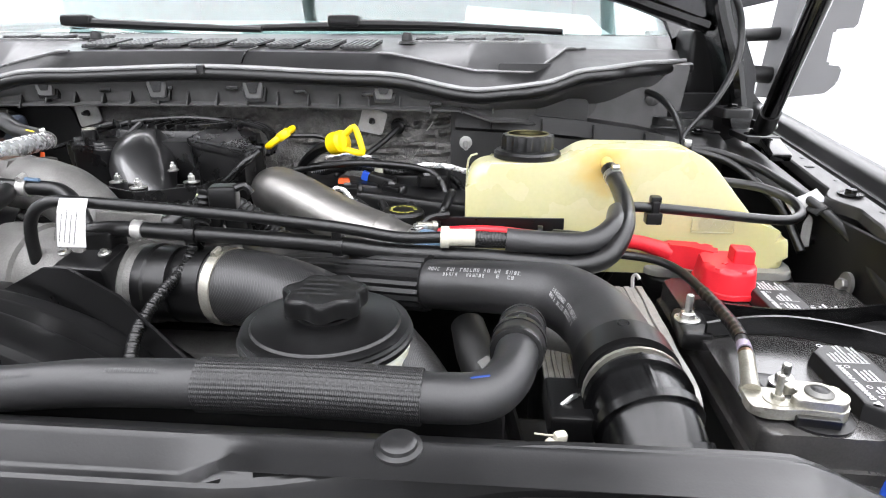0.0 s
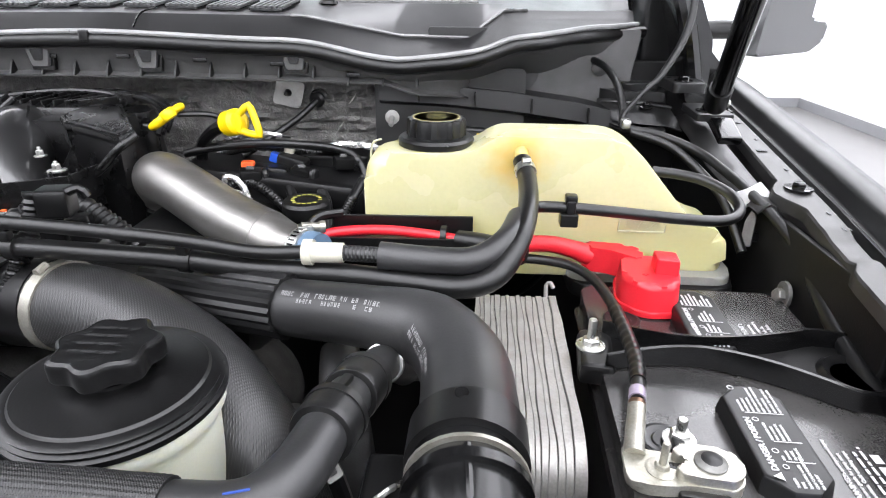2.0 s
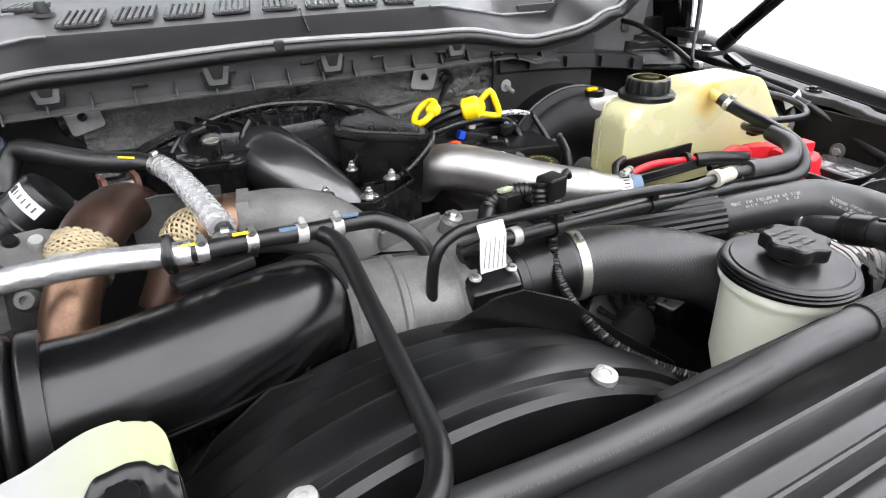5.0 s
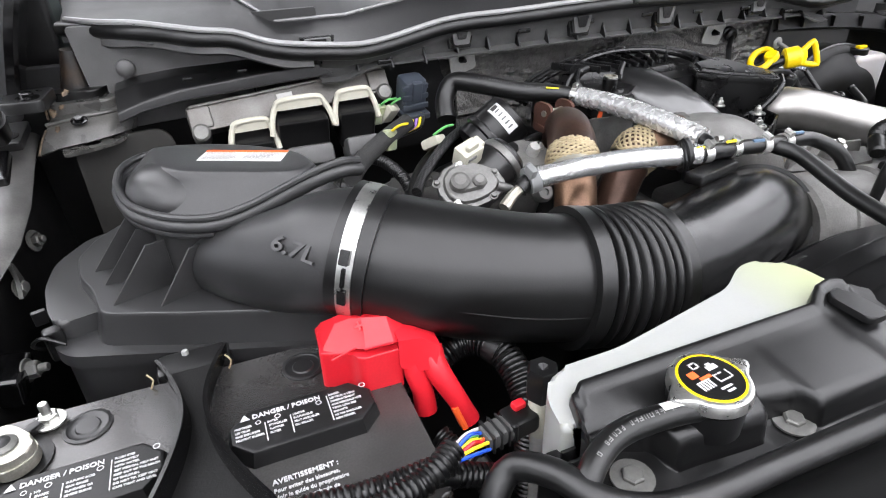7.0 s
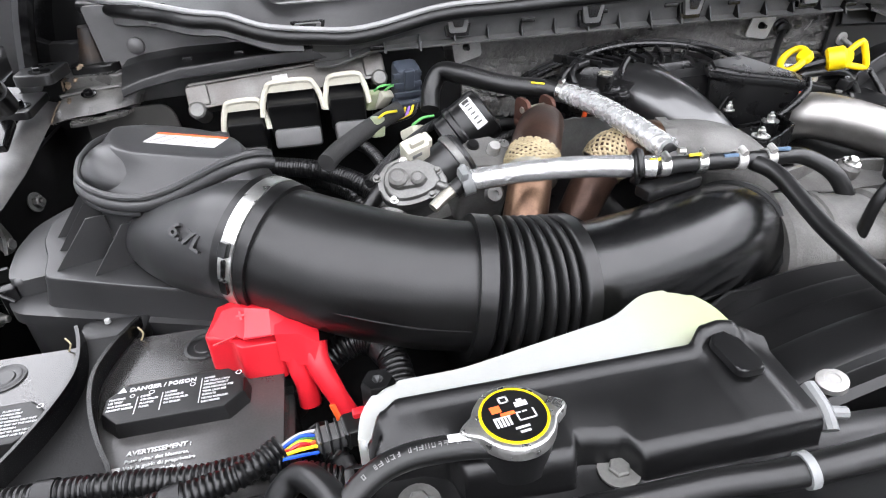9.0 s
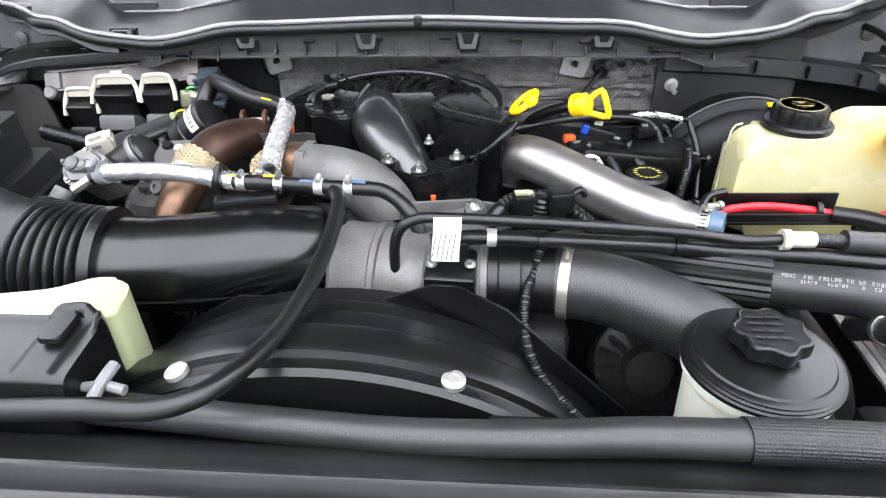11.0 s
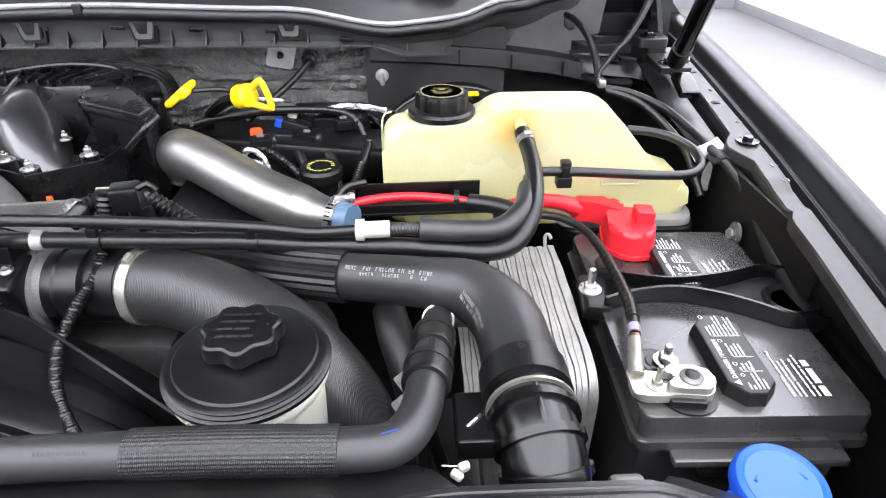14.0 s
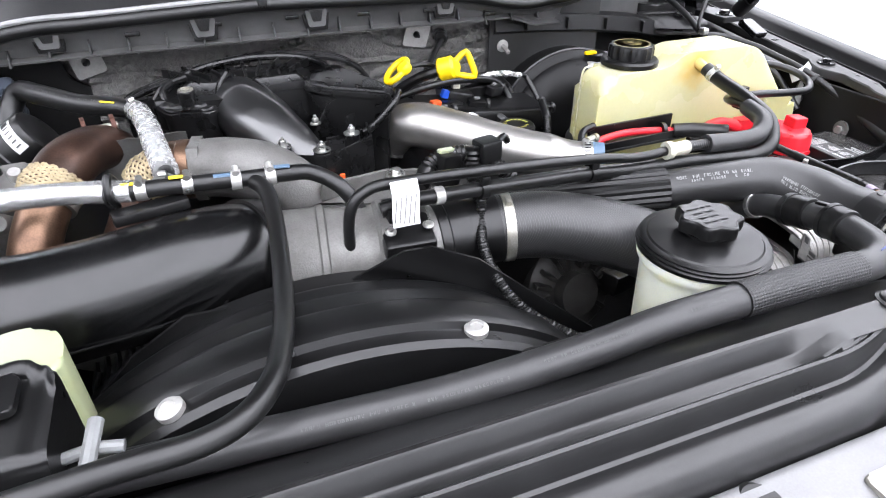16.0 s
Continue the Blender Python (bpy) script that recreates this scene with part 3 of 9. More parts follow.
# the ribbed grey panel that hangs below the strip
apron, lip = [], []
for k in range(129):
    x = -0.80 + 1.6 * k / 128
    ys, zs = smooth_at(abs(x), STRIP)
    low = smooth_at(abs(x), [(0.0, 1.305), (0.40, 1.300), (0.47, 1.283), (0.62, 1.262), (0.78, 1.235)])[0]
    fwd = smooth_at(abs(x), [(0.0, 0.0), (0.45, 0.0), (0.6, 0.06), (0.8, 0.02)])[0]
    if x < -0.494:
        lip.append([(x, ys + 0.002, zs - 0.008), (x, ys + 0.001, zs - 0.0165), (x, ys + 0.004, zs - 0.0185), (x, ys + 0.030, zs - 0.017)])
        continue
    apron.append([(x, ys + 0.004, zs - 0.008), (x, ys + 0.010, zs - 0.014), (x, ys + 0.020 + fwd, (zs + low) / 2), (x, ys + 0.026 + fwd, low + 0.004), (x, ys + 0.012 + fwd, low - 0.001)])
part("apron_lip", thicken(loft(lip), 0.002), PLASTIC_GREY, cowl, "pale grey lip under the strip", sharp=40)
part("apron", thicken(loft(apron), 0.003), PLASTIC_GREY, cowl, "dark grey plastic panel under the strip")
for k in range(19):
    x = -0.45 + 0.05 * k
    ys, zs = smooth_at(abs(x), STRIP)
    foot = 1.306 if abs(x) < 0.35 else 1.297
    part("rib", slab([(0, 0), (0.017, 0), (0.004, 0.022)], -0.0013, 0.0013, 0.0004, m=Matrix.Translation((x + 0.012, ys + 0.022, foot)) @ Matrix(((0, 0, 1, 0), (-1, 0, 0, 0), (0, 1, 0, 0), (0, 0, 0, 1)))), PLASTIC_MATT, cowl)
for k in range(8):
    x = -0.40 + 0.11 * k
    ys, zs = smooth_at(abs(x), STRIP)
    part("slot_mark", box((0.020, 0.003, 0.006), (x, ys + 0.010, zs - 0.022), 0.001), PLASTIC_GLOSS, cowl)
for x in (-0.712, -0.49, -0.284, -0.085, 0.076, 0.287, 0.712):
    ys, zs = smooth_at(abs(x), STRIP)
    y = ys + (0.036 if abs(x) > 0.6 else 0.006)
    clip = part("clip", slab(rounded([(x - 0.018, 1.346), (x + 0.018, 1.346), (x + 0.012, 1.318), (x - 0.012, 1.318)], 0.003, 3), y + 0.006, y - 0.002, 0.001, m=XZ), PLASTIC_GREY, cowl, "grey trapezoid clip")
    # Black backing plate paints the shadow round the clip.
    part("gap", slab([(x - 0.023, 1.347), (x + 0.023, 1.347), (x + 0.016, 1.312), (x - 0.016, 1.312)], y + 0.012, y + 0.004, 0, m=XZ), PLASTIC_GLOSS, clip)
    part("slot", slab(rounded([(x - 0.011, 1.345), (x + 0.011, 1.345), (x + 0.006, 1.326), (x - 0.006, 1.326)], 0.002, 3), y, y - 0.0032, 0, m=XZ), PLASTIC_GLOSS, clip)
# vents in the cowl's top
def cowl_top(x, y):
    ye, ze = line_at(abs(x), EDGE)
    yb = max(1.135, ye + 0.03)
    return ze + 0.001 + (1.404 - ze) * (y - ye) / (yb - ye) if y < yb else 1.404 + (y - yb) * 0.11


def drape(bm):
    for v in bm.verts:
        v.co.z += cowl_top(v.co.x, v.co.y) + 0.0035
    return bm


for x in (-0.45, -0.375, -0.30, -0.235, -0.17, -0.105, -0.04, 0.03, 0.095, 0.16, 0.225, 0.34, 0.41, 0.48):
    wide, (y0, y1) = (0.052, (1.062, 1.122)) if abs(x) < 0.28 else (0.046, (1.148, 1.178))
    vent = part("vent", drape(slab(rounded([(x - wide / 2, y0), (x + wide / 2, y0), (x + wide / 2 + 0.016, y1), (x - wide / 2 + 0.016, y1)], 0.008, 3), -0.002, 0.0012, 0.0004)), PLASTIC_GLOSS, cowl)
    for s in range(6):
        sx = x - wide / 2 + wide * (s + 0.5) / 6 + 0.003
        far = (y1 - y0) * 0.96
        part("slat", drape(slab([(sx - 0.0026, y0 + 0.001), (sx + 0.0026, y0 + 0.001), (sx + 0.0026 + 0.013, y0 + far), (sx - 0.0026 + 0.013, y0 + far)], 0.0, 0.0042, 0.0008)), COWL_LIT, vent)
for x in (-0.272, 0.307):
    part("nut", lathe([(0.016, 0), (0.014, 0.004), (0.010, 0.005), (0.0095, 0.014), (0.006, 0.019), (0, 0.020)], (x, 1.131, 1.402), sides=20), COWL, cowl)

part("panel_joint", tube([(0.053, 1.0, 1.372), (0.053, 1.027, 1.3895), (0.060, 1.06, 1.396)], 0.0014, 6), PLASTIC_GLOSS, cowl)

# firewall
wall = tagged(new("firewall"), "black firewall with crinkled grey insulation", "firewall", kind="structure")
PLACE[wall] = Matrix()
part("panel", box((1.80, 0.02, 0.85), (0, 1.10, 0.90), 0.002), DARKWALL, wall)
rng = random.Random(4)
felt = []
for k in range(261):
    x = -0.36 + 0.785 * k / 260
    row = []
    for j in range(61):
        q = Vector((x * 13, j * 0.21, 3))
        q += Vector((noise.noise(q * 0.45), noise.noise(q * 0.45 + Vector((7, 1, 2))), 0)) * 1.6
        crease = 0.004 + noise.noise(q * 0.34) * 0.006 + (1 - abs(noise.noise(q * 0.42 + Vector((3, 0, 1))))) ** 22 * 0.005 + max(0, noise.noise(q * 0.3 + Vector((1, 5, 0)))) * (1 - abs(noise.noise(q * 1.3 + Vector((9, 2, 0))))) ** 12 * 0.004
        row.append((x, 1.068 - crease + (0.02 if x < -0.26 or x > 0.41 else 0), 1.315 - 0.165 * j / 60))
    felt.append(row)
part("insulation", thicken(loft(felt), 0.008), FELT, wall, "crinkled grey insulation blanket", sharp=60)
# Dark sheet laid over the felt stands in for the shaded opening.
part("opening_shade", slab(rounded([(-0.410, 1.15), (-0.408, 1.282), (-0.386, 1.300), (-0.318, 1.302), (-0.292, 1.286), (-0.288, 1.258), (-0.262, 1.241), (-0.18, 1.237), (-0.18, 1.15)], 0.008, 4), 1.058, 1.064, 0.002, m=XZ), DARKWALL, wall, "dark sheet that paints the shaded opening beside the felt")
part("plain_panel", slab(rounded([(0.392, 1.16), (0.392, 1.318), (0.62, 1.318), (0.62, 1.16)], 0.01, 3), 1.040, 1.046, 0.001, m=XZ), PANEL_DARK, wall, "plain dark panel")
part("stud_washer", lathe([(0.011, 0), (0.011, 0.002), (0.006, 0.003), (0, 0.003)], (0.418, 1.039, 1.243), (0, -1, 0), 20), ALU_PALE, wall)
part("stud", lathe([(0.004, 0), (0.004, 0.022), (0.003, 0.024), (0, 0.024)], (0.418, 1.037, 1.243), (0.05, -1, -0.3), 12), ALU_PALE, wall)
for x, z, tilt in ((-0.258, 1.283, 12), (0.255, 1.276, -14)):
    plate = part("washer_plate", slab(rounded([(-0.022, -0.022), (0.022, -0.02), (0.024, 0.02), (-0.02, 0.022)], 0.006, 3), 0, 0.002, 0.0005, m=pose(x, 1.048, z, 90, 0, 0) @ pose(0, 0, 0, 0, 0, tilt)), ALU_PALE, wall)
    part("push_pin", lathe([(0.006, 0), (0.005, 0.004), (0.003, 0.012), (0, 0.012)], (x, 1.045, z), (0, -1, 0), 12), PLASTIC, plate)
part("stud", hexbolt((0.414, 1.088, 1.236), 0.008, 0.008, (0, -1, -0.1), stud=0.03), ZINC, wall, "zinc stud")
part("grommet", lathe([(0.013, 0), (0.0145, 0.005), (0.0145, 0.009), (0.011, 0.011), (0.012, 0.015), (0.012, 0.019), (0.008, 0.022), (0, 0.022)], (0.302, 1.062, 1.268), (-0.1, -1, -0.1), 24), RUBBER, wall)
part("loom", tube([(0.301, 1.045, 1.266), (0.275, 1.020, 1.242), (0.245, 0.985, 1.222), (0.21, 0.95, 1.20)], 0.0052, 12), RUBBER, wall)
# Thin pale tubes paint the highlights along two creases.
for pts in ([(0.361, 1.052, 1.277), (0.354, 1.051, 1.266), (0.341, 1.052, 1.251)], [(0.339, 1.053, 1.232), (0.331, 1.052, 1.222), (0.322, 1.053, 1.209)]):
    part("crease_highlight", tube(pts, [0.0004, 0.0013, 0.0004], 6), ALU_PALE, wall, "crease with its highlight put in as a pale tube")

# windscreen, dashboard and cabin seen through it
glass = []
for k in range(17):
    u = -1 + k / 8
    glass.append([(u * (0.80 - 0.10 * s), 1.365 + 0.11 * 0 - 0.10 * u * u + 0.10 + 0.62 * s - 0.10, 1.418 + 0.56 * s) for s in (0, 0.25, 0.5, 0.75, 1.0)])
windscreen = solo("windscreen", thicken(loft(glass), 0.006), GLASS, "teal-tinted windscreen glass above the cowl", "windscreen", kind="structure")
windscreen.visible_shadow = False
cab = tagged(new("cab_shell"), "black painted cab with pillars, roof and dark interior", "cab", kind="structure")
PLACE[cab] = Matrix()
for s in (-1, 1):
    part("pillar", tube([(s * 0.83, 1.27, 1.40), (s * 0.78, 1.57, 1.68), (s * 0.72, 1.89, 1.97)], 0.035, 10), PAINT, cab)
    part("door_skin", box((0.05, 1.5, 0.75), (s * 0.90, 2.15, 1.05), 0.02), PAINT, cab)
part("roof", box((1.50, 1.5, 0.05), (0, 2.62, 1.99), 0.02), PAINT, cab)
part("rear_panel", box((1.66, 0.05, 1.2), (0, 2.72, 1.40), 0.01), SEAT, cab)
for s in (-1, 1):
    part("door_lining", box((0.04, 0.90, 0.66), (s * 0.81, 2.25, 1.66), 0.02), SEAT, cab)
part("dashboard", box((1.55, 0.46, 0.10), (0, 1.72, 1.388), 0.03, (7, 0, 0)), SEAT, cab)
for s in (-1, 1):
    part("seat_back", box((0.48, 0.14, 0.40), (s * 0.40, 2.55, 1.10), 0.05, (-12, 0, 0), 3), SEAT, cab)
solo("paper_sheet", thicken(loft([[(0.394, 1.50, 1.441), (0.394, 1.60, 1.474), (0.393, 1.72, 1.494)], [(0.55, 1.50, 1.428), (0.55, 1.60, 1.462), (0.55, 1.72, 1.482)], [(0.714, 1.50, 1.418), (0.713, 1.60, 1.450), (0.712, 1.72, 1.470)]]), 0.001), PAPER, "white paper sheet lying on the dashboard", "paper")

# wipers
for pts, x in (([(0.148, 1.335, 1.440), (0.36, 1.325, 1.437), (0.60, 1.30, 1.426)], 0.148), ([(-0.44, 1.335, 1.442), (-0.22, 1.32, 1.434), (-0.02, 1.30, 1.428)], -0.44)):
    w = thing("windscreen_wiper", "black windscreen wiper resting on the cowl", "wiper", pts[0], group="windscreen wipers")
    part("arm", tube(pts, [0.010, 0.008, 0.006], 8), PLASTIC_MATT, w)
    part("head", box((0.07, 0.03, 0.024), (x, 1.335, 1.446), 0.008), PLASTIC, w)
    part("blade", tube([(x - 0.24, 1.372, 1.432), (x + 0.0, 1.368, 1.436), (x + 0.30, 1.352, 1.430)], [0.006, 0.010, 0.004], 8), RUBBER, w)

# fenders: edge line by y: x, z
FEND = [(-0.25, 0.72, 1.13), (0.0, 0.815, 1.175), (0.15, 0.858, 1.198), (0.30, 0.888, 1.215), (0.53, 0.917, 1.234), (0.72, 0.942, 1.248), (1.0, 0.965, 1.272), (1.15, 0.968, 1.290), (1.40, 0.97, 1.31)]
# inner edge of the bolted ledge, as distance from the fender's edge line
INNER = [(0.20, 0.062), (0.53, 0.059), (0.585, 0.061), (0.600, 0.054), (0.655, 0.055), (0.665, 0.058), (0.715, 0.057), (0.735, 0.070), (0.75, 0.076), (0.768, 0.074), (0.785, 0.061), (0.83, 0.060), (1.0, 0.056), (1.12, 0.062)]
for s, name in ((1, "fender_east"), (-1, "fender_west")):
    rows, ledge, apron = [], [], []
    for k in range(133):
        y = -0.25 + 1.65 * k / 132
        x, z = line_at(y, FEND)
        rows.append([(s * px, y, pz) for px, pz in (
            (x + 0.050, z - 0.45), (x + 0.046, z - 0.10), (x + 0.036, z - 0.022), (x + 0.022, z - 0.003), (x + 0.010, z), (x - 0.002, z - 0.002), (x - 0.009, z - 0.009), (x - 0.014, z - 0.020), (x - 0.019, z - 0.0225), (x - 0.022, z - 0.019), (x - 0.026, z - 0.0185), (x - 0.030, z - 0.027), (x - 0.032, z - 0.034))])
        if 0.20 < y < 1.12:
            w = line_at(y, INNER)[0]
            dip = -0.004 if 0.60 < y < 0.655 else 0.0
            ledge.append([(s * px, y, pz + dip) for px, pz in ((x - 0.0300, z - 0.032), (x - 0.0315, z - 0.021), (x - 0.034, z - 0.0185), (x - 0.041, z - 0.0205), (x - w + 0.002, z - 0.0205), (x - w, z - 0.0225), (x - w - 0.0005, z - 0.034))])
        if 0.735 < y < 1.08:
            q = line_at(y, [(0.735, 0.088), (0.80, 0.103), (0.88, 0.109), (1.08, 0.107)])[0]
            apron.append([(s * px, y, pz) for px, pz in ((x - 0.071, z - 0.16), (x - 0.070, z - 0.038), (x - 0.073, z - 0.031), (x - (0.073 + q) / 2, z - 0.028), (x - q, z - 0.033), (x - q - 0.004, z - 0.038))])
    f = tagged(new(name), "glossy black fender with a dust-grey inner ledge", "fender", kind="structure")
    PLACE[f] = Matrix()
    part("skin", thicken(loft(rows), 0.002), PAINT_DUSTY, f, sharp=50)
    part("ledge", thicken(loft(ledge), 0.0015), LEDGE, f, "dusty grey bolted ledge", sharp=40)
    part("inner_apron", thicken(loft(apron), 0.002), APRON_PALE if s < 0 else LEDGE, f, "mottled grey inner apron panel", sharp=40)
    for y, off in ((0.762, 0.046), (1.055, 0.046)):
        x, z = line_at(y, FEND)
        part("bolt", hexbolt((s * (x - off), y, z - 0.0195), 0.0072, 0.006, washer=2.0), PAINT, f)
    for y, off, w in ((0.885, 0.046, 0.006), (0.70, 0.036, 0.004), (0.665, 0.035, 0.004), (0.82, 0.036, 0.004), (1.005, 0.044, 0.011), (0.93, 0.037, 0.004)):
        x, z = line_at(y, FEND)
        part("slot", slab(rounded([(s * (x - off) - w, y - 0.004), (s * (x - off) + w, y - 0.004), (s * (x - off) + w, y + 0.004), (s * (x - off) - w, y + 0.004)], 0.002, 3), z - 0.0208, z - 0.0196, 0), PAINT, f)
    part("wheel_arch_panel", box((0.02, 1.3, 0.52), (s * 0.885, 0.45, 0.86), 0.004, (0, s * 4, 0)), DARKWALL, f)
    part("side_wall", box((0.008, 0.60, 0.50), (s * 0.862, 0.83, 0.96), 0.003, (0, s * 3, 0)), DARKWALL, f)
    if s < 0:
        part("wall_bolt", hexbolt((-0.862, 0.909, 1.171), 0.008, 0.008, (1, -0.3, 0.2), washer=1.6, stud=0.004), ALU_DULL, f)
        wb = part("wall_bolt", hexbolt((-0.862, 0.811, 1.166), 0.007, 0.007, (1, -0.3, 0.2), washer=1.5), ALU_DULL, f)
        part("leaf_clip", slab(rounded([(0.795, 1.160), (0.822, 1.160), (0.818, 1.176), (0.810, 1.196), (0.804, 1.196), (0.806, 1.176)], 0.003, 3), -0.861, -0.857, 0.0005, m=Matrix(((0, 0, 1, 0), (1, 0, 0, 0), (0, 1, 0, 0), (0, 0, 0, 1)))), ALU_DULL, wb)
        part("wall_bracket", box((0.04, 0.05, 0.03), (-0.865, 0.70, 1.135), 0.006, (0, 10, 0)), PAINT, f)
        part("bracket_stud", hexbolt((-0.846, 0.70, 1.140), 0.008, 0.010, (1, -0.2, 0.1), washer=1.4, stud=0.008), ALU_DULL, f)
    else:
        wb = part("wall_bolt", hexbolt((0.861, 0.669, 1.150), 0.007, 0.008, (-1, -0.2, 0.2), washer=1.4), ALU_DULL, f)
        part("keeper_plate", slab(oval(0.0125, 0.014, 20, 0.669, 1.151), 0.860, 0.864, 0.001, m=Matrix(((0, 0, 1, 0), (1, 0, 0, 0), (0, 1, 0, 0), (0, 0, 0, 1)))), ALU_DULL, wb)

# hood, raised on its hinges; only its rear corner and struts come into view
hood = tagged(new("hood_raised"), "open black hood with a ribbed underside", "hood", kind="structure")
PLACE[hood] = Matrix()
tilt = Matrix.Translation((0, 1.14, 1.515)) @ pose(0, 0, 0, -60, 0, 0)
b = box((1.66, 1.25, 0.035), (0, -0.625, 0.02), 0.012)
b.transform(tilt)
part("panel", b, PAINT, hood)
for x in (-0.55, -0.2, 0.2, 0.55):
    b = box((0.10, 1.1, 0.02), (x, -0.62, -0.006), 0.008)
    b.transform(tilt)
    part("stiffener", b, PAINT_DUSTY, hood)
for s in (-1, 1):
    part("rear_corner", tube([(s * 0.50, 1.135, 1.512), (s * 0.64, 1.12, 1.492), (s * 0.74, 1.11, 1.462), (s * 0.815, 1.09, 1.435)], [0.012, 0.016, 0.018, 0.016], 10), PAINT, hood)
    part("corner_plate", slab([(s * 0.66, 1.49), (s * 0.79, 1.445), (s * 0.90, 1.47), (s * 0.90, 1.56), (s * 0.66, 1.56)], 1.06, 1.12, 0.006, m=Matrix(((1, 0, 0, 0), (0, 0, 1, 0), (0, 1, 0, 0), (0, 0, 0, 1)))), PAINT, hood)

# radiator cover along the front, with its moulded channel
rows = []
for k in range(113):
    x = -0.84 + 1.68 * k / 112
    a = abs(x)
    ch = 1.0 if a < 0.30 else max(0.0, 1 - (a - 0.30) / 0.03)
    dy = 0.042 * smooth_at(a, [(0.32, 0.0), (0.50, 1.0)])[0]
    back = 0.352 - 0.060 * smooth_at(a, [(0.46, 0.0), (0.51, 1.0)])[0] + 0.035 * smooth_at(a, [(0.61, 0.0), (0.66, 1.0)])[0]
    prof = [(back, 1.09), (back - 0.001, 1.150), (back - 0.006, 1.158), (0.322, 1.181), (0.316, 1.186), (0.281, 1.2085), (0.2765, 1.2122), (0.2735, 1.2122), (0.2710, 1.2105 - 0.001 * ch), (0.2640, 1.210 - 0.0135 * ch), (0.2615, 1.2095 - 0.0148 * ch), (0.251, 1.209 - 0.0150 * ch)]
    front = [(0.2480, 1.2065 - 0.0105 * ch), (0.2458, 1.2055), (0.2435, 1.2075), (0.2412, 1.2065), (0.2400, 1.202), (0.2395, 1.188), (0.2380, 1.1830), (0.2350, 1.1815), (0.2300, 1.1840), (0.2240, 1.1850), (0.2170, 1.1825), (0.2105, 1.176), (0.2060, 1.166), (0.203, 1.150), (0.202, 1.05)]
    rows.append([(x, min(y, back), z - 0.05 * max(0, a - 0.6) - 0.45 * max(0, a - 0.62)) for y, z in prof] + [(x, min(y + dy, back - 0.001), z - 0.05 * max(0, a - 0.6) - 0.45 * max(0, a - 0.62)) for y, z in front])
cover = tagged(new("radiator_cover"), "black moulded plastic cover along the front", "cover", kind="structure")
PLACE[cover] = Matrix()
rows = [row + [(row[0][0], 0.21, 1.05), (row[0][0], row[0][1] - 0.01, 1.05)] for row in rows]
part("panel", loft(rows, closed=True, caps=True), PLASTIC_SHEEN, cover, sharp=38)
for x in (-0.413, 0.413):
    part("push_button", lathe([(0.0125, 0), (0.0125, 0.002), (0.010, 0.003), (0.0095, 0.005), (0.007, 0.0065), (0, 0.0067)], (x, 0.272, 1.2105), (0, -0.05, 1), 28), PLASTIC_SHEEN, cover)
grille = tagged(new("grille_top"), "pale grey top of the front grille", "grille", kind="structure")
PLACE[grille] = Matrix()
part("bar", box((0.94, 0.19, 0.05), (0, 0.112, 1.1335), 0.010, (4, 0, 0)), GRILLE, grille)
part("face", box((1.5, 0.05, 0.5), (0, 0.03, 0.80), 0.01), PLASTIC_MATT, grille)
part("buffer", lathe([(0.018, 0), (0.018, 0.004), (0.014, 0.007), (0, 0.007)], (0.205, 0.186, 1.157), sides=28), RUBBER, grille)
part("badge", slab(rounded([(0.282, 0.13), (0.335, 0.13), (0.335, 0.176), (0.282, 0.176)], 0.006), 1.150, 1.166, 0.002), BRASSY, grille, "pale gold marker")
# dark tray that closes the bay below
solo("engine_bay_floor", box((1.7, 1.3, 0.04), (0, 0.62, 0.72), 0), DARKWALL, "dark underside of the engine bay", "tray", kind="structure")
solo("truck_underbody", box((1.66, 3.2, 0.70), (0, 1.68, 0.351), 0.02), DARKWALL, "plain dark underbody below the engine bay", "underbody", kind="structure")

# ---------- coolant tank and what hangs on it ----------


def knurled(a, h):
    return 1 + 0.045 * (1 if math.cos(12 * a) > -0.3 else -0.6)


def screw_cap(parent, at, r, h, flange, name="cap", mark=GOLD):
    cap = part(name, lathe([(flange, 0), (flange, 0.006), (flange * 0.93, 0.009), (r * 1.02, 0.010)], at, sides=40), PLASTIC, parent)
    part("grip", lathe([(r, 0.009), (r, h - 0.006), (r * 0.96, h - 0.001), (r * 0.88, h), (0, h)], at, sides=72, wave=lambda a, z: knurled(a, z) if z < h - 0.0005 else 1), PLASTIC, cap)
    if mark:
        part("top_disc", lathe([(r * 0.87, h - 0.0004), (r * 0.86, h + 0.0003), (0, h + 0.0003)], at, sides=40), PLASTIC_GREY, cap, "dull grey top")
        part("ring_mark", lathe([(r * 0.775, h + 0.0003), (r * 0.80, h + 0.0007), (r * 0.825, h + 0.0003)], at, sides=40), mark, cap, "yellow ring print")
        m = Matrix.Translation(Vector(at) + Vector((0, 0, h + 0.0005)))
        part("cap_print", bars([(-r * 0.30, r * 0.22, r * 0.6, r * 0.05), (-r * 0.12, r * 0.02, r * 0.24, r * 0.16), (-r * 0.45, -r * 0.05, r * 0.22, r * 0.05), (r * 0.22, -r * 0.05, r * 0.22, r * 0.05), (-r * 0.35, -r * 0.25, r * 0.7, r * 0.06), (-r * 0.25, -r * 0.40, r * 0.5, r * 0.06)], m), mark, cap)
    return cap


tank = thing("coolant_tank", "yellowed translucent coolant tank with a black screw cap", "coolant tank", (0.63, 0.82, 1.14))


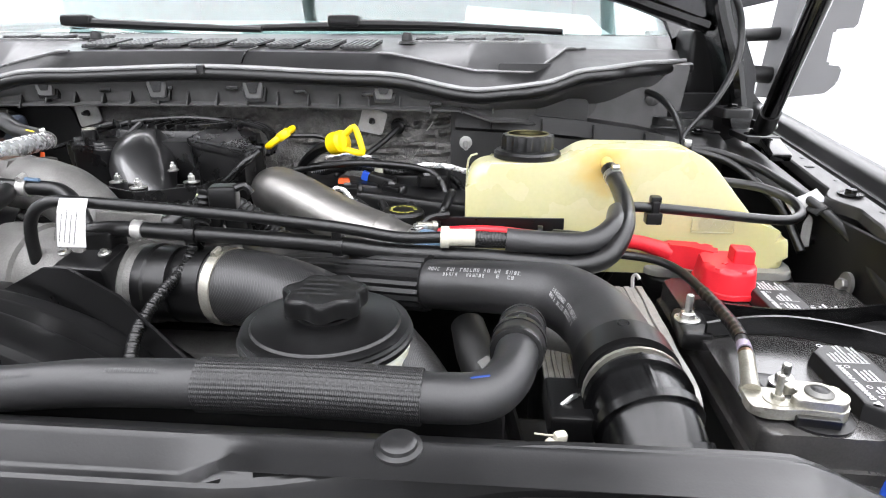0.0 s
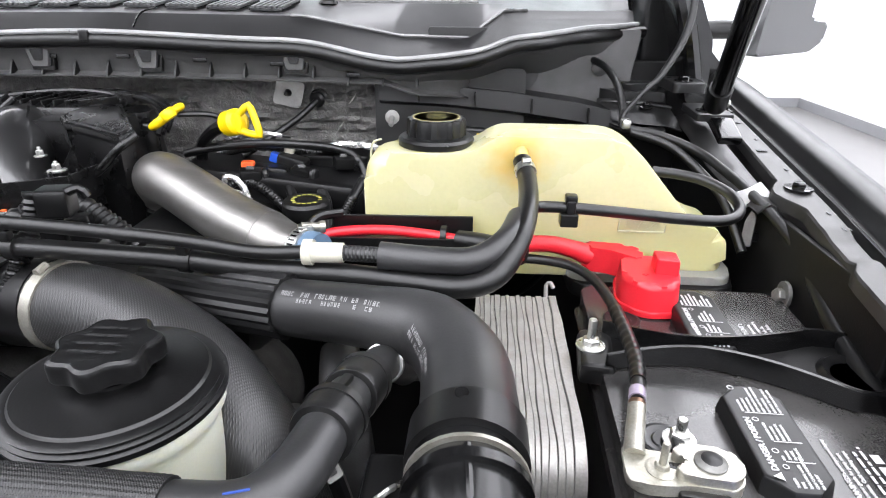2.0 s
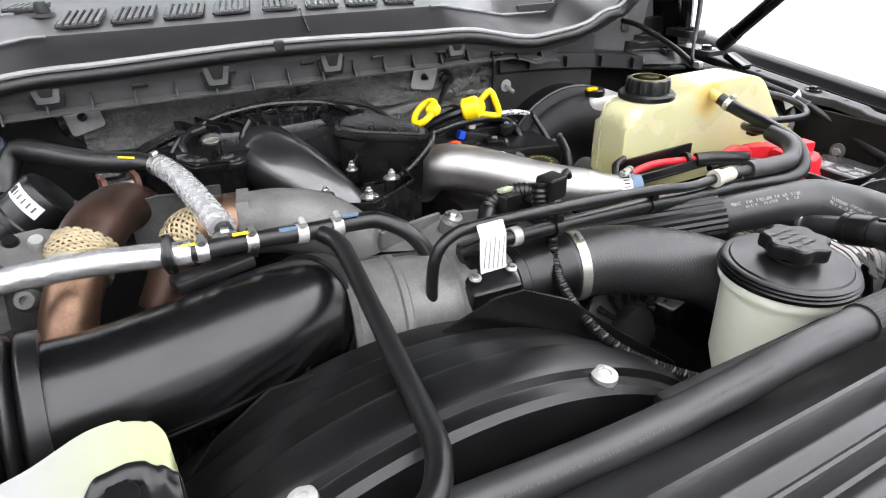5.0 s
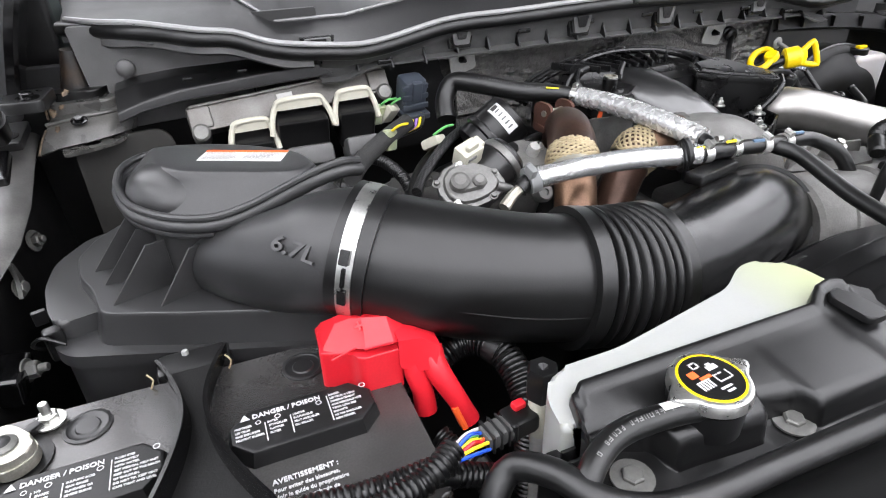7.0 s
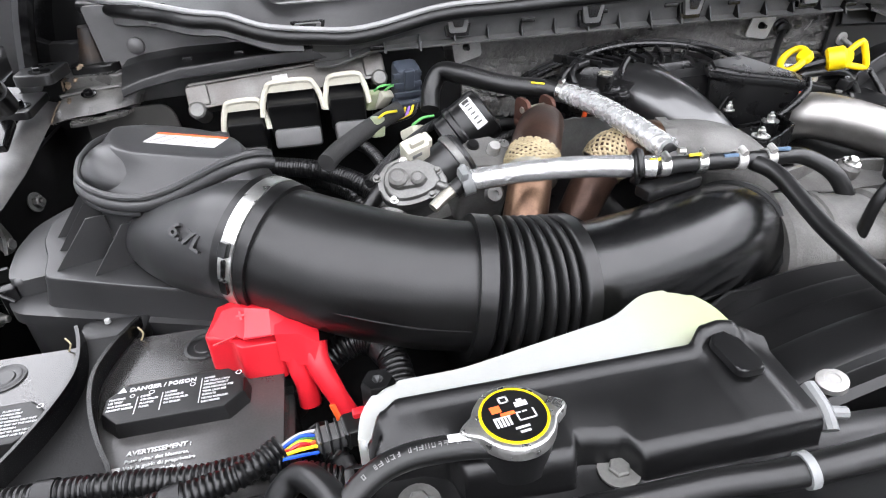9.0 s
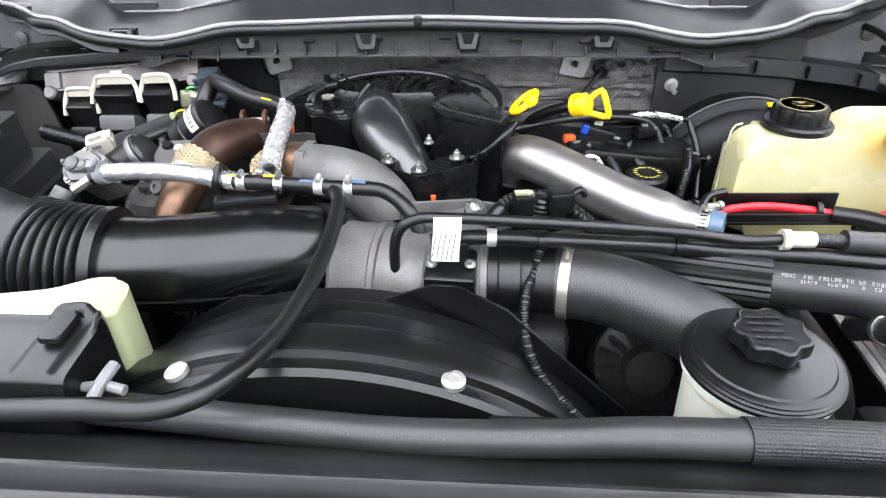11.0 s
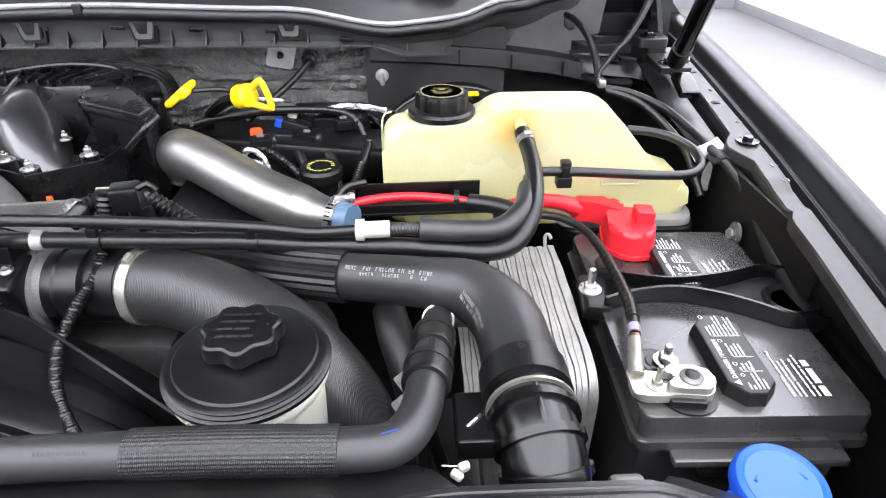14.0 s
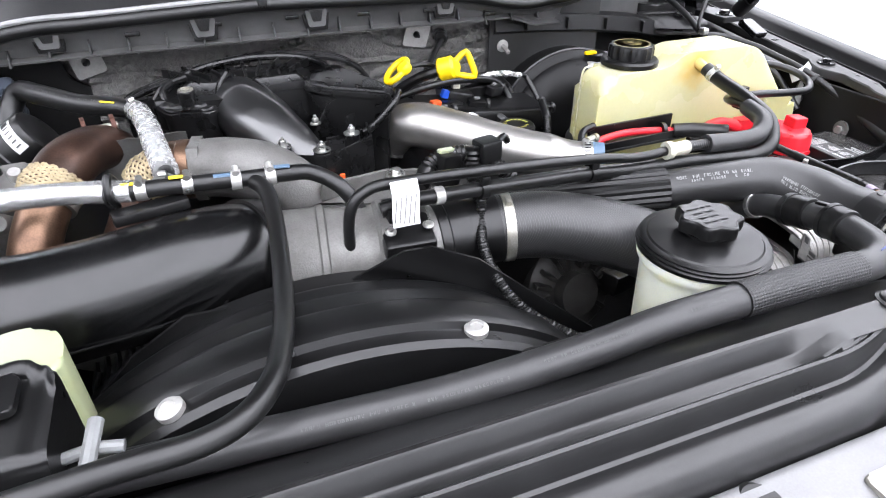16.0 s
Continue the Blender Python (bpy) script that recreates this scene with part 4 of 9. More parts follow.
def moulded(outline, y0, y1, bevel, segments=5):
    """A blown plastic shape: an upright outline from y0 to y1, rounded on both faces."""
    b = bmesh.new()
    a = [b.verts.new((x, y0, z)) for x, z in outline]
    c = [b.verts.new((x, y1, z)) for x, z in outline]
    b.faces.new(a)
    b.faces.new(c[::-1])
    for i in range(len(a)):
        k = (i + 1) % len(a)
        b.faces.new((a[i], c[i], c[k], a[k]))
    rims = [e for e in b.edges if all(v in a for v in e.verts) or all(v in c for v in e.verts)]
    bmesh.ops.bevel(b, geom=rims, offset=bevel, segments=segments, affect="EDGES", profile=0.5, clamp_overlap=True)
    return b


shape = rounded([(0.430, 1.130), (0.430, 1.266), (0.545, 1.268), (0.572, 1.287), (0.708, 1.287), (0.786, 1.198), (0.824, 1.188), (0.833, 1.130)], 0.030, 7)
part("body", moulded(shape, 0.806, 0.738, 0.017), TANK, tank, sharp=70)
part("mould_seam", tube([(x, 0.790, z) for x, z in [(0.4285, 1.16), (0.4285, 1.225), (0.431, 1.262), (0.442, 1.2688)]], 0.0014, 6), TANK, tank)
part("foot", slab(rounded([(0.655, 0.722), (0.838, 0.722), (0.838, 0.868), (0.655, 0.868)], 0.026, 6), 1.131, 1.141, 0.004, segments=3), TANK_RIM, tank, "cloudy moulded foot")
screw_cap(tank, (0.5055, 0.782, 1.268), 0.0318, 0.029, 0.0423)
part("nipple", tube([(0.598, 0.746, 1.272), (0.598, 0.715, 1.262)], 0.008, 12), TANK, tank)
part("base_ring", slab(rounded([(0.66, 0.715), (0.842, 0.715), (0.842, 0.88), (0.66, 0.88)], 0.03, 5), 1.112, 1.130, 0.005), RUBBER, tank, "black rubber base")
part("level_mark", words("MAX", 0.018, pose(0.715, 0.7377, 1.190, 90, 0, 0), 0.0003), TANK, tank)
part("level_frame", tube([(0.708, 0.7375, 1.186), (0.758, 0.7375, 1.186), (0.758, 0.7375, 1.207), (0.708, 0.7375, 1.207), (0.708, 0.7375, 1.186)], 0.0010, 6, straight=True), TANK, tank)



def hose(name, label, pts, r, material=RUBBER, sides=18, category="hose", step=0.006, group=""):
    h = thing(name, label, category, pts[-1], group=group)
    part("tube", tube(pts, r, sides, step), material, h, sharp=45)
    return h


def tie(parent, pts, at, r, material=PLASTIC):
    t = band(pts, at, r, 0.009, material, parent, "cable_tie", screw=False)
    part("tie_head", box((0.010, 0.008, 0.010), (at[0], at[1] - r * 0.5, at[2] + r + 0.002), 0.002), material, t)


A = [(0.598, 0.722, 1.266), (0.602, 0.695, 1.256), (0.600, 0.640, 1.247), (0.590, 0.585, 1.236), (0.572, 0.557, 1.217), (0.545, 0.553, 1.207), (0.50, 0.560, 1.206), (0.45, 0.567, 1.207),
     (0.366, 0.570, 1.209), (0.31, 0.569, 1.215), (0.227, 0.563, 1.222), (0.166, 0.560, 1.226), (0.09, 0.556, 1.230), (0.05, 0.556, 1.225)]
h = hose("coolant_hose", "grey-black rubber hose from the coolant tank", A, [0.0095] * 8 + [0.0092, 0.0088, 0.0082, 0.008, 0.008, 0.008])
band(A, (0.600, 0.708, 1.261), 0.0105, 0.008, ZINC, h, "spring_clamp")
for p in ((0.31, 0.569, 1.215), (0.166, 0.560, 1.226)):
    tie(h, A, p, 0.0105)
band(A, (0.113, 0.557, 1.229), 0.0095, 0.010, ALU_PALE, h, "grey_clip", screw=False)
B = [(0.016, 0.544, 1.160), (0.012, 0.541, 1.20), (0.016, 0.540, 1.240), (0.034, 0.541, 1.258), (0.07, 0.543, 1.260), (0.20, 0.553, 1.249), (0.31, 0.562, 1.236), (0.37, 0.566, 1.226), (0.415, 0.567, 1.227)]
h = hose("vapour_line", "thin black line with a paper tag and white coupling", B, 0.0058)
part("coupling", tube([(0.412, 0.567, 1.227), (0.42, 0.567, 1.227), (0.421, 0.567, 1.227), (0.445, 0.568, 1.227)], [0.011, 0.011, 0.0085, 0.0085], 14, 0.003), CREAM, h, "cream plastic quick coupling")
part("foot", tube([(0.016, 0.544, 1.168), (0.016, 0.545, 1.145)], 0.009, 12), CREAM, h)
part("tag", thicken(loft([[(0.055 + 0.028 * k / 6, 0.534 + 0.0, 1.266), (0.055 + 0.028 * k / 6, 0.527, 1.255), (0.053 + 0.028 * k / 6, 0.523, 1.232), (0.053 + 0.028 * k / 6, 0.521, 1.222)] for k in range(7)]), 0.0008), LABEL, h, "white paper tag")
part("tag_print", bars(print_lines(-0.016, 0.010, 0.032, 5, 0.0048, 0.0009, 8), pose(0.067, 0.5205, 1.243, 80, 0, 0) @ pose(0, 0, 0, 0, 0, 80)), INK, h)
C2 = [(0.445, 0.568, 1.227), (0.475, 0.568, 1.226), (0.52, 0.566, 1.224), (0.555, 0.566, 1.226), (0.580, 0.585, 1.236), (0.592, 0.625, 1.240), (0.598, 0.660, 1.236), (0.615, 0.683, 1.231), (0.645, 0.688, 1.229),
      (0.70, 0.692, 1.224), (0.76, 0.698, 1.217), (0.806, 0.708, 1.213), (0.828, 0.728, 1.217), (0.826, 0.755, 1.226), (0.806, 0.778, 1.233), (0.782, 0.79, 1.236), (0.752, 0.795, 1.238)]
h = hose("overflow_line", "thin black line looping beside the coolant tank", C2, 0.0058)
part("foam_sleeve", tube(C2[1:6], [0.0115] * 5, 16), RUBBER_GREY, h, "grey foam sleeve")
part("hatched_sleeve", tube(C2[0:2], 0.0068, 14), CHECK, h)
clip2 = part("line_clip", box((0.018, 0.015, 0.014), (0.645, 0.686, 1.218), 0.002), PLASTIC, h, "black double clip")
part("clip_top", box((0.012, 0.012, 0.009), (0.646, 0.688, 1.2385), 0.002), PLASTIC, clip2)
part("clip_band", box((0.009, 0.0165, 0.020), (0.646, 0.688, 1.228), 0.002), PLASTIC, clip2)
part("tag", thicken(loft([[(0.824 + 0.035 * k / 6, 0.765 - 0.005 * math.sin(k * 0.5), 1.222 + 0.016 * k / 6), (0.838 + 0.036 * k / 6, 0.765 - 0.006 * math.sin(k * 0.5), 1.204 + 0.020 * k / 6)] for k in range(7)]), 0.0008), LABEL, h, "white paper tag")

# ---------- battery, built once for both sides ----------
ENGLISH = [(-0.048, 0.0035, ("SHIELD", "EYES", "EXPLOSIVE GASES", "CAN CAUSE BLINDNESS", "OR INJURY")), (-0.0255, 0.0025, ("NO", " SPARKS", " FLAMES", " SMOKING")),
           (-0.0075, 0.0025, ("SULFURIC ACID", "CAN CAUSE", "BLINDNESS OR", "SEVERE BURNS")), (0.0205, 0.0110, ("FLUSH EYES", "IMMEDIATELY", "WITH WATER.", "GET MEDICAL HELP FAST", "KEEP OUT OF THE REACH", "OF CHILDREN.", "DO NOT TIP. KEEP VENT", "CAPS TIGHT AND LEVEL"))]
FRENCH = [(-0.048, 0.0035, ("PROTEGER", "LES YEUX", "GAZ EXPLOSIFS", "PEUVENT BLESSER")), (-0.0255, 0.0025, ("EVITER", " ETINCELLES", " FLAMMES", " FUMER")),
          (-0.0075, 0.0025, ("L'ACIDE", "SULFURIQUE", "PEUT AVEUGLER", "OU BRULER")), (0.0205, 0.0110, ("RINCER", "LES YEUX A L'EAU", "IMMEDIATEMENT", "AIDE MEDICALE VITE", "TENIR LOIN DES", "ENFANTS", "NE PAS BASCULER", "BIEN FERMER"))]


def battery(name, label, at, turn, sleeve):
    b = thing(name, label, "battery", at, turn, group="truck batteries")
    L, Wd = (0.1425, 0.098) if sleeve else (0.152, 0.095)
    tail = 0.152
    across = pose(0.016, -0.012, 0, 0, 0, -5.5) if sleeve else Matrix()

    def on(bm):
        bm.transform(across)
        return bm

    part("case", box((L + tail - 0.012, 2 * Wd - 0.012, 0.17), ((tail - L) / 2, 0, -0.105), 0.008), CARPET if sleeve else BATTERY, b, "woven black sleeve round the case" if sleeve else "", local=True)
    part("lid", slab(rounded([(-L, -Wd), (tail, -Wd), (tail, Wd), (-L, Wd)], 0.012, 4), -0.028, 0.0, 0.004), BATTERY, b, local=True)
    part("lid_rim", slab(rounded([(-L - 0.004, -Wd - 0.004), (tail + 0.004, -Wd - 0.004), (tail + 0.004, Wd + 0.004), (-L - 0.004, Wd + 0.004)], 0.012, 4), -0.036, -0.026, 0.003), BATTERY, b, local=True)
    part("grip_slot", box((0.006, 0.075, 0.010), (-L - 0.004, 0.0, -0.046), 0.002), PLASTIC_GLOSS, b, local=True)
    part("handle_lip", box((0.016, 0.150, 0.010), (-L - 0.009, -0.004, -0.040), 0.003), BATTERY, b, local=True)
    part("handle_rib", box((0.010, 0.100, 0.010), (-L - 0.012, -0.004, -0.051), 0.003), PLASTIC_MATT, b, local=True)
    for u in (-0.078 if sleeve else -0.0725, 0.0725):
        c = 0.014
        pad = part("vent_cover", slab([(u - 0.054, -0.022 + c), (u - 0.054 + c, -0.022), (u + 0.054 - c, -0.022), (u + 0.054, -0.022 + c), (u + 0.054, 0.022 - c), (u + 0.054 - c, 0.022), (u - 0.054 + c, 0.022), (u - 0.054, 0.022 - c)], 0.0, 0.014, 0.003, 0.95), PLASTIC_MATT, b, local=True)
        m = Matrix.Translation((u, 0, 0.0142))
        t = words("DANGER / POISON", 0.0058, m @ pose(-0.035, 0.0105, 0))
        t.faces.new([t.verts.new(m @ Vector(q)) for q in ((-0.0435, 0.0102, 0.0005), (-0.0365, 0.0102, 0.0005), (-0.040, 0.0162, 0.0005))])
        columns = ENGLISH if u < 0 else FRENCH
        for x0, y0, lines in columns:
            for i, line in enumerate(lines):
                words(line, 0.0024, m @ pose(x0, y0 - 0.0036 * i, 0), bm=t)
        for x0, x1, y in ((-0.0335, -0.0295, 0.0052), (-0.0200, -0.0155, 0.0060), (0.010, 0.0145, 0.0070), (0.044, 0.049, 0.0120)):
            ring = oval((x1 - x0) / 2, (x1 - x0) / 2, 14, (x0 + x1) / 2, y)
            for (ax, ay), (bx, by) in zip(ring, ring[1:] + ring[:1]):
                q = [((ax - (x0 + x1) / 2) * w + (x0 + x1) / 2, (ay - y) * w + y) for w in (1, 0.68)] + [((bx - (x0 + x1) / 2) * w + (x0 + x1) / 2, (by - y) * w + y) for w in (0.68, 1)]
                t.faces.new([t.verts.new(m @ Vector((*v, 0.0005))) for v in q])
        for x0 in (-0.0275, -0.0095, 0.0185):
            bars([(x0, -0.0145, 0.0008, 0.018 if x0 < 0.01 else 0.026)], m, t)
        part("warning_print", t, PRINT, pad, "white warning print", local=True)
    # second label on the lid
    m = Matrix.Translation((0, 0, 0.0006))
    k = 0.62 if sleeve else 0.76
    x0, y0 = (-0.122, -0.040) if sleeve else (-0.112, -0.042)
    tw = words("WARNING:", 0.0072 * k, m @ pose(x0, y0, 0))
    words("To avoid personal injury", 0.0056 * k, m @ pose(x0 + 0.036 * k, y0, 0), bm=tw)
    words("see owner guide for jump start", 0.0056 * k, m @ pose(x0, y0 - 0.0075 * k, 0), bm=tw)
    words("instructions. Cold cranking amps", 0.0056 * k, m @ pose(x0, y0 - 0.015 * k, 0), bm=tw)
    if sleeve:
        bars(print_lines(x0, y0 - 0.016, 0.058, 2, 0.005, 0.002, 21) + [(x0, y0 - 0.030, 0.012, 0.006), (x0 + 0.015, y0 - 0.030, 0.018, 0.006), (x0 + 0.036, y0 - 0.030, 0.008, 0.006)], m, tw)
    part("warning_text", tw, PRINT, b, "white warning text on the lid", local=True)
    t = words("AVERTISSEMENT :", 0.0057, m @ pose(0.042, -0.041, 0))
    for i, line in enumerate(("Pour eviter des blessures,", "Voir le guide du proprietaire", "quidonne la methode de", "demarrage secours a l'aide")):
        words(line, 0.0042, m @ pose(0.042, -0.0475 - 0.0056 * i, 0), bm=t)
    part("french_text", t, PRINT, b, "white French text on the lid", local=True)
    plate = part("barcode_label", slab([(0.012, -0.075), (0.040, -0.075), (0.040, -0.050), (0.012, -0.050)], 0.0, 0.0008, 0), LABEL, b, local=True)
    part("barcode", bars([(0.014, -0.073 + 0.0023 * i, 0.020, 0.0006 + 0.0006 * (i % 3)) for i in range(9)], Matrix.Translation((0, 0, 0.0008))), INK, plate, local=True)
    for u in (-0.083, 0.083):
        part("filler_plug", lathe([(0.017, 0), (0.017, 0.0012), (0.0145, 0.0016), (0.013, 0.0006), (0.009, 0.0006), (0.008, 0.0016), (0, 0.0018)], (u + (0.006 if u < 0 else 0), 0.068, 0.0), sides=32), PLASTIC_SHEEN, b, local=True)
    # hold-down strap across the middle
    half, rail = [], []
    for k in range(25):
        v = -0.105 + 0.21 * k / 24
        w = 0.0075 + 0.026 * min(1.2, abs(v - 0.035) / 0.085) ** 1.7
        half.append((w, v))
    out = [(-w, v) for w, v in half] + [(w, v) for w, v in reversed(half)]
    strap = part("hold_down", on(slab(out, 0.001, 0.004, 0.001)), DARKWALL, b, "black hold-down strap", local=True)
    for s in (-1, 1):
        part("strap_lip", on(thicken(loft([[(s * w, v, 0.002), (s * (w + 0.002), v, 0.016 + 0.006 * math.cos(v * 14))] for w, v in half]), 0.003)), PLASTIC_GLOSS, strap, local=True)
    part("strap_end", on(box((0.06, 0.03, 0.02), (0, 0.112, -0.004), 0.006)), PLASTIC, strap, local=True)
    part("strap_end", on(lathe([(0.028, -0.012), (0.028, 0.004), (0.024, 0.008), (0.018, 0.004), (0, 0.004)], (0, -0.088, 0), sides=28)), PLASTIC, strap, local=True)
    if sleeve:
        part("strap_bolt", on(hexbolt((0, 0.117, 0.006), 0.0072, 0.007, washer=1.7, stud=0.018)), ZINC, strap, "zinc stud and nut", local=True)
    else:
        part("peg", lathe([(0.0028, 0), (0.0028, 0.005), (0.0022, 0.006), (0, 0.006)], (-0.006, 0.118, 0.004), sides=12), WHITE, strap, "small white peg", local=True)
        for u in (-0.034, 0.026):
            part("clip_pin", tube([(u, 0.092, 0.0), (u + 0.003, 0.094, 0.006), (u - 0.001, 0.097, 0.011)], 0.0008, 6), BRAID, strap, local=True)

    # negative clamp
    post = (-0.116, 0.053) if sleeve else (-0.1225, 0.050)
    spin = Matrix.Translation((*post, 0)) @ pose(0, 0, 0, 0, 0, -5.5 if sleeve else 42)

    def put(name, bm, material, parent, label=""):
        bm.transform(spin)
        return part(name, bm, material, parent, label, local=True)

    put("post", lathe([(0.026, 0.0), (0.026, 0.002), (0.0105, 0.003), (0.0095, 0.0205), (0.006, 0.0228), (0, 0.0235)], sides=24), PLASTIC_MATT, b)
    cl = put("negative_clamp", slab(rounded([(-0.014, -0.014), (-0.006, -0.0205), (0.007, -0.021), (0.016, -0.012), (0.0165, 0.006), (0.012, 0.014), (0.012, 0.030), (0.013, 0.044), (0.004, 0.050), (-0.012, 0.049), (-0.018, 0.040), (-0.017, 0.024), (-0.014, 0.012)], 0.006, 5), 0.004, 0.0125, 0.002), BRASSY, b, "plated battery clamp with a bolted cable lug")
    put("jaw", slab(rounded([(-0.013, -0.013), (-0.005, -0.0195), (0.007, -0.020), (0.0152, -0.011), (0.0155, 0.008), (0.013, 0.020), (0.004, 0.021), (0.003, 0.013), (-0.003, 0.013), (-0.004, 0.021), (-0.012, 0.019), (-0.0135, 0.008)], 0.004, 4), 0.0120, 0.0192, 0.002), BRASSY, cl)
    put("post_top", lathe([(0.0098, 0.018), (0.0098, 0.0205), (0.0070, 0.0225), (0, 0.0235)], sides=24), ALU_DULL, cl)
    put("slot", box((0.006, 0.016, 0.003), (0.0, 0.021, 0.0122), 0.001), PLASTIC_GLOSS, cl)
    put("bolt_bar", box((0.006, 0.030, 0.009), (-0.0165, 0.004, 0.0045), 0.0015), PLASTIC, cl)
    put("lug_stud", hexbolt((-0.003, 0.028, 0.0115), 0.0048, 0.004, washer=2.1, stud=0.016), BRASSY, cl)
    put("side_nut", hexbolt((0.036, 0.010, 0.0035), 0.0070, 0.007, washer=1.6, stud=0.010), ZINC, cl)
    put("bolt_bar", box((0.030, 0.008, 0.007), (0.022, 0.012, 0.0055), 0.0015), PLASTIC, cl)
    return b


battery("battery", "black truck battery in a woven sleeve with warning labels", (0.757, 0.530, 1.146), 88.5, True)
battery("battery", "black truck battery with a red terminal boot beside the filter box", (-0.700, 0.503, 1.166), 0.0, False)
CAB = [(0.668, 0.466, 1.170), (0.674, 0.489, 1.169), (0.680, 0.520, 1.166), (0.682, 0.556, 1.164), (0.681, 0.605, 1.164), (0.672, 0.650, 1.167), (0.655, 0.677, 1.169), (0.632, 0.690, 1.169), (0.60, 0.693, 1.170), (0.565, 0.690, 1.170)]
h = hose("negative_cable", "taped black ground cable with a copper lug", CAB, [0.0050, 0.0052, 0.0058, 0.0056, 0.0052, 0.0050, 0.0050, 0.0050, 0.0050, 0.0050], RUBBER, 16)
part("tape_wrap", tube(CAB[1:5], lambda q, a: 0.0060 + 0.0003 * math.sin(q * 620 + a), 18, 0.002), PLASTIC, h, "shiny black tape wrap")
lug = part("lug", tube([(0.659, 0.428, 1.158), (0.6605, 0.436, 1.161), (0.664, 0.450, 1.166), (0.6668, 0.461, 1.169)], [0.0070, 0.0066, 0.0062, 0.0062], 16, 0.004), BRASSY, h, "plated crimp lug")
part("lug_tongue", slab(rounded([(0.650, 0.405), (0.668, 0.402), (0.669, 0.434), (0.652, 0.436)], 0.005, 4), 1.1545, 1.1585, 0.001), BRASSY, lug)
part("crimp", tube([(0.6665, 0.460, 1.1685), (0.6675, 0.4645, 1.1695)], 0.0060, 14), COPPER, h)
part("violet_band", tube([(0.6682, 0.467, 1.170), (0.671, 0.478, 1.1696)], 0.0059, 14), mat("violet_tape", (0.20, 0.17, 0.22), 0.4), h)

# red boots over the positive posts
boot = thing("positive_boot", "red vinyl boot over the positive battery post", "terminal boot", (0.72, 0.655, 1.146), group="red terminal boots")
part("cover", slab(rounded([(0.690, 0.640), (0.712, 0.617), (0.744, 0.620), (0.753, 0.650), (0.751, 0.692), (0.700, 0.696)], 0.013, 5), 1.1485, 1.179, 0.006, 0.90, segments=4), RED, boot)
part("skirt", slab(rounded([(0.6885, 0.639), (0.7115, 0.6155), (0.7455, 0.6185), (0.7545, 0.650), (0.7525, 0.6935), (0.699, 0.6975)], 0.013, 5), 1.1475, 1.1535, 0.002, segments=2), RED, boot)
part("shoulder", slab(rounded([(0.7255, 0.648), (0.7475, 0.644), (0.7495, 0.668), (0.7275, 0.672)], 0.003, 3), 1.172, 1.1945, 0.0025, 0.95), RED, boot, sharp=30)
part("arm", slab(rounded([(0.667, 0.704), (0.692, 0.698), (0.722, 0.676), (0.729, 0.700), (0.715, 0.716), (0.668, 0.7215)], 0.006, 4), 1.1535, 1.1805, 0.006, 0.94, segments=3), RED, boot)
part("plus_mark", words("+", 0.013, pose(0.7125, 0.642, 1.1792), 0.0006), RED, boot)
part("sleeve", tube([(0.674, 0.711, 1.168), (0.655, 0.708, 1.176), (0.63, 0.703, 1.183), (0.60, 0.690, 1.187), (0.575, 0.678, 1.188)], [0.0115, 0.0095, 0.0088, 0.0085, 0.008], 16), RED, boot)
boot = thing("positive_boot", "angular red vinyl boot with two red cable sleeves", "terminal boot", (-0.565, 0.53, 1.166), group="red terminal boots")
body = part("cover", slab(rounded([(-0.606, 0.540), (-0.583, 0.532), (-0.578, 0.521), (-0.545, 0.520), (-0.541, 0.545), (-0.550, 0.575), (-0.600, 0.578)], 0.004, 3), 1.162, 1.200, 0.002), RED, boot, sharp=30)
part("crown", loft([
    [(-0.605, 0.540, 1.196), (-0.579, 0.531, 1.2035), (-0.573, 0.5255, 1.2045), (-0.551, 0.521, 1.2075), (-0.532, 0.524, 1.200), (-0.535, 0.560, 1.196), (-0.560, 0.577, 1.196), (-0.602, 0.577, 1.196)],
    [(-0.600, 0.545, 1.203), (-0.579, 0.538, 1.2095), (-0.571, 0.5325, 1.2125), (-0.551, 0.529, 1.2135), (-0.535, 0.531, 1.206), (-0.540, 0.556, 1.206), (-0.562, 0.571, 1.206), (-0.597, 0.571, 1.206)],
    [(-0.589, 0.552, 1.2155), (-0.578, 0.546, 1.2215), (-0.570, 0.542, 1.2225), (-0.551, 0.538, 1.2205), (-0.543, 0.540, 1.2165), (-0.545, 0.553, 1.2185), (-0.563, 0.560, 1.2215), (-0.586, 0.560, 1.2165)]], closed=True, caps=True), RED, body, sharp=20)
part("plus_mark", words("+", 0.014, pose(-0.577, 0.533, 1.2155, 42, 0, 8), 0.0008), RED, body)
part("crease", tube([(-0.598, 0.5315, 1.1975), (-0.579, 0.5305, 1.2045)], 0.0010, 6), RED, body)
part("crease", tube([(-0.573, 0.5250, 1.205), (-0.551, 0.5205, 1.208)], 0.0010, 6), RED, body)
part("spout", loft([
    [(-0.548, 0.519, 1.182), (-0.548, 0.519, 1.209), (-0.548, 0.550, 1.217), (-0.548, 0.555, 1.182)],
    [(-0.535, 0.514, 1.178), (-0.530, 0.519, 1.206), (-0.530, 0.545, 1.211), (-0.532, 0.550, 1.178)],
    [(-0.522, 0.509, 1.180), (-0.515, 0.516, 1.196), (-0.515, 0.536, 1.201), (-0.520, 0.540, 1.180)]], closed=True, caps=True), RED, boot, sharp=25)
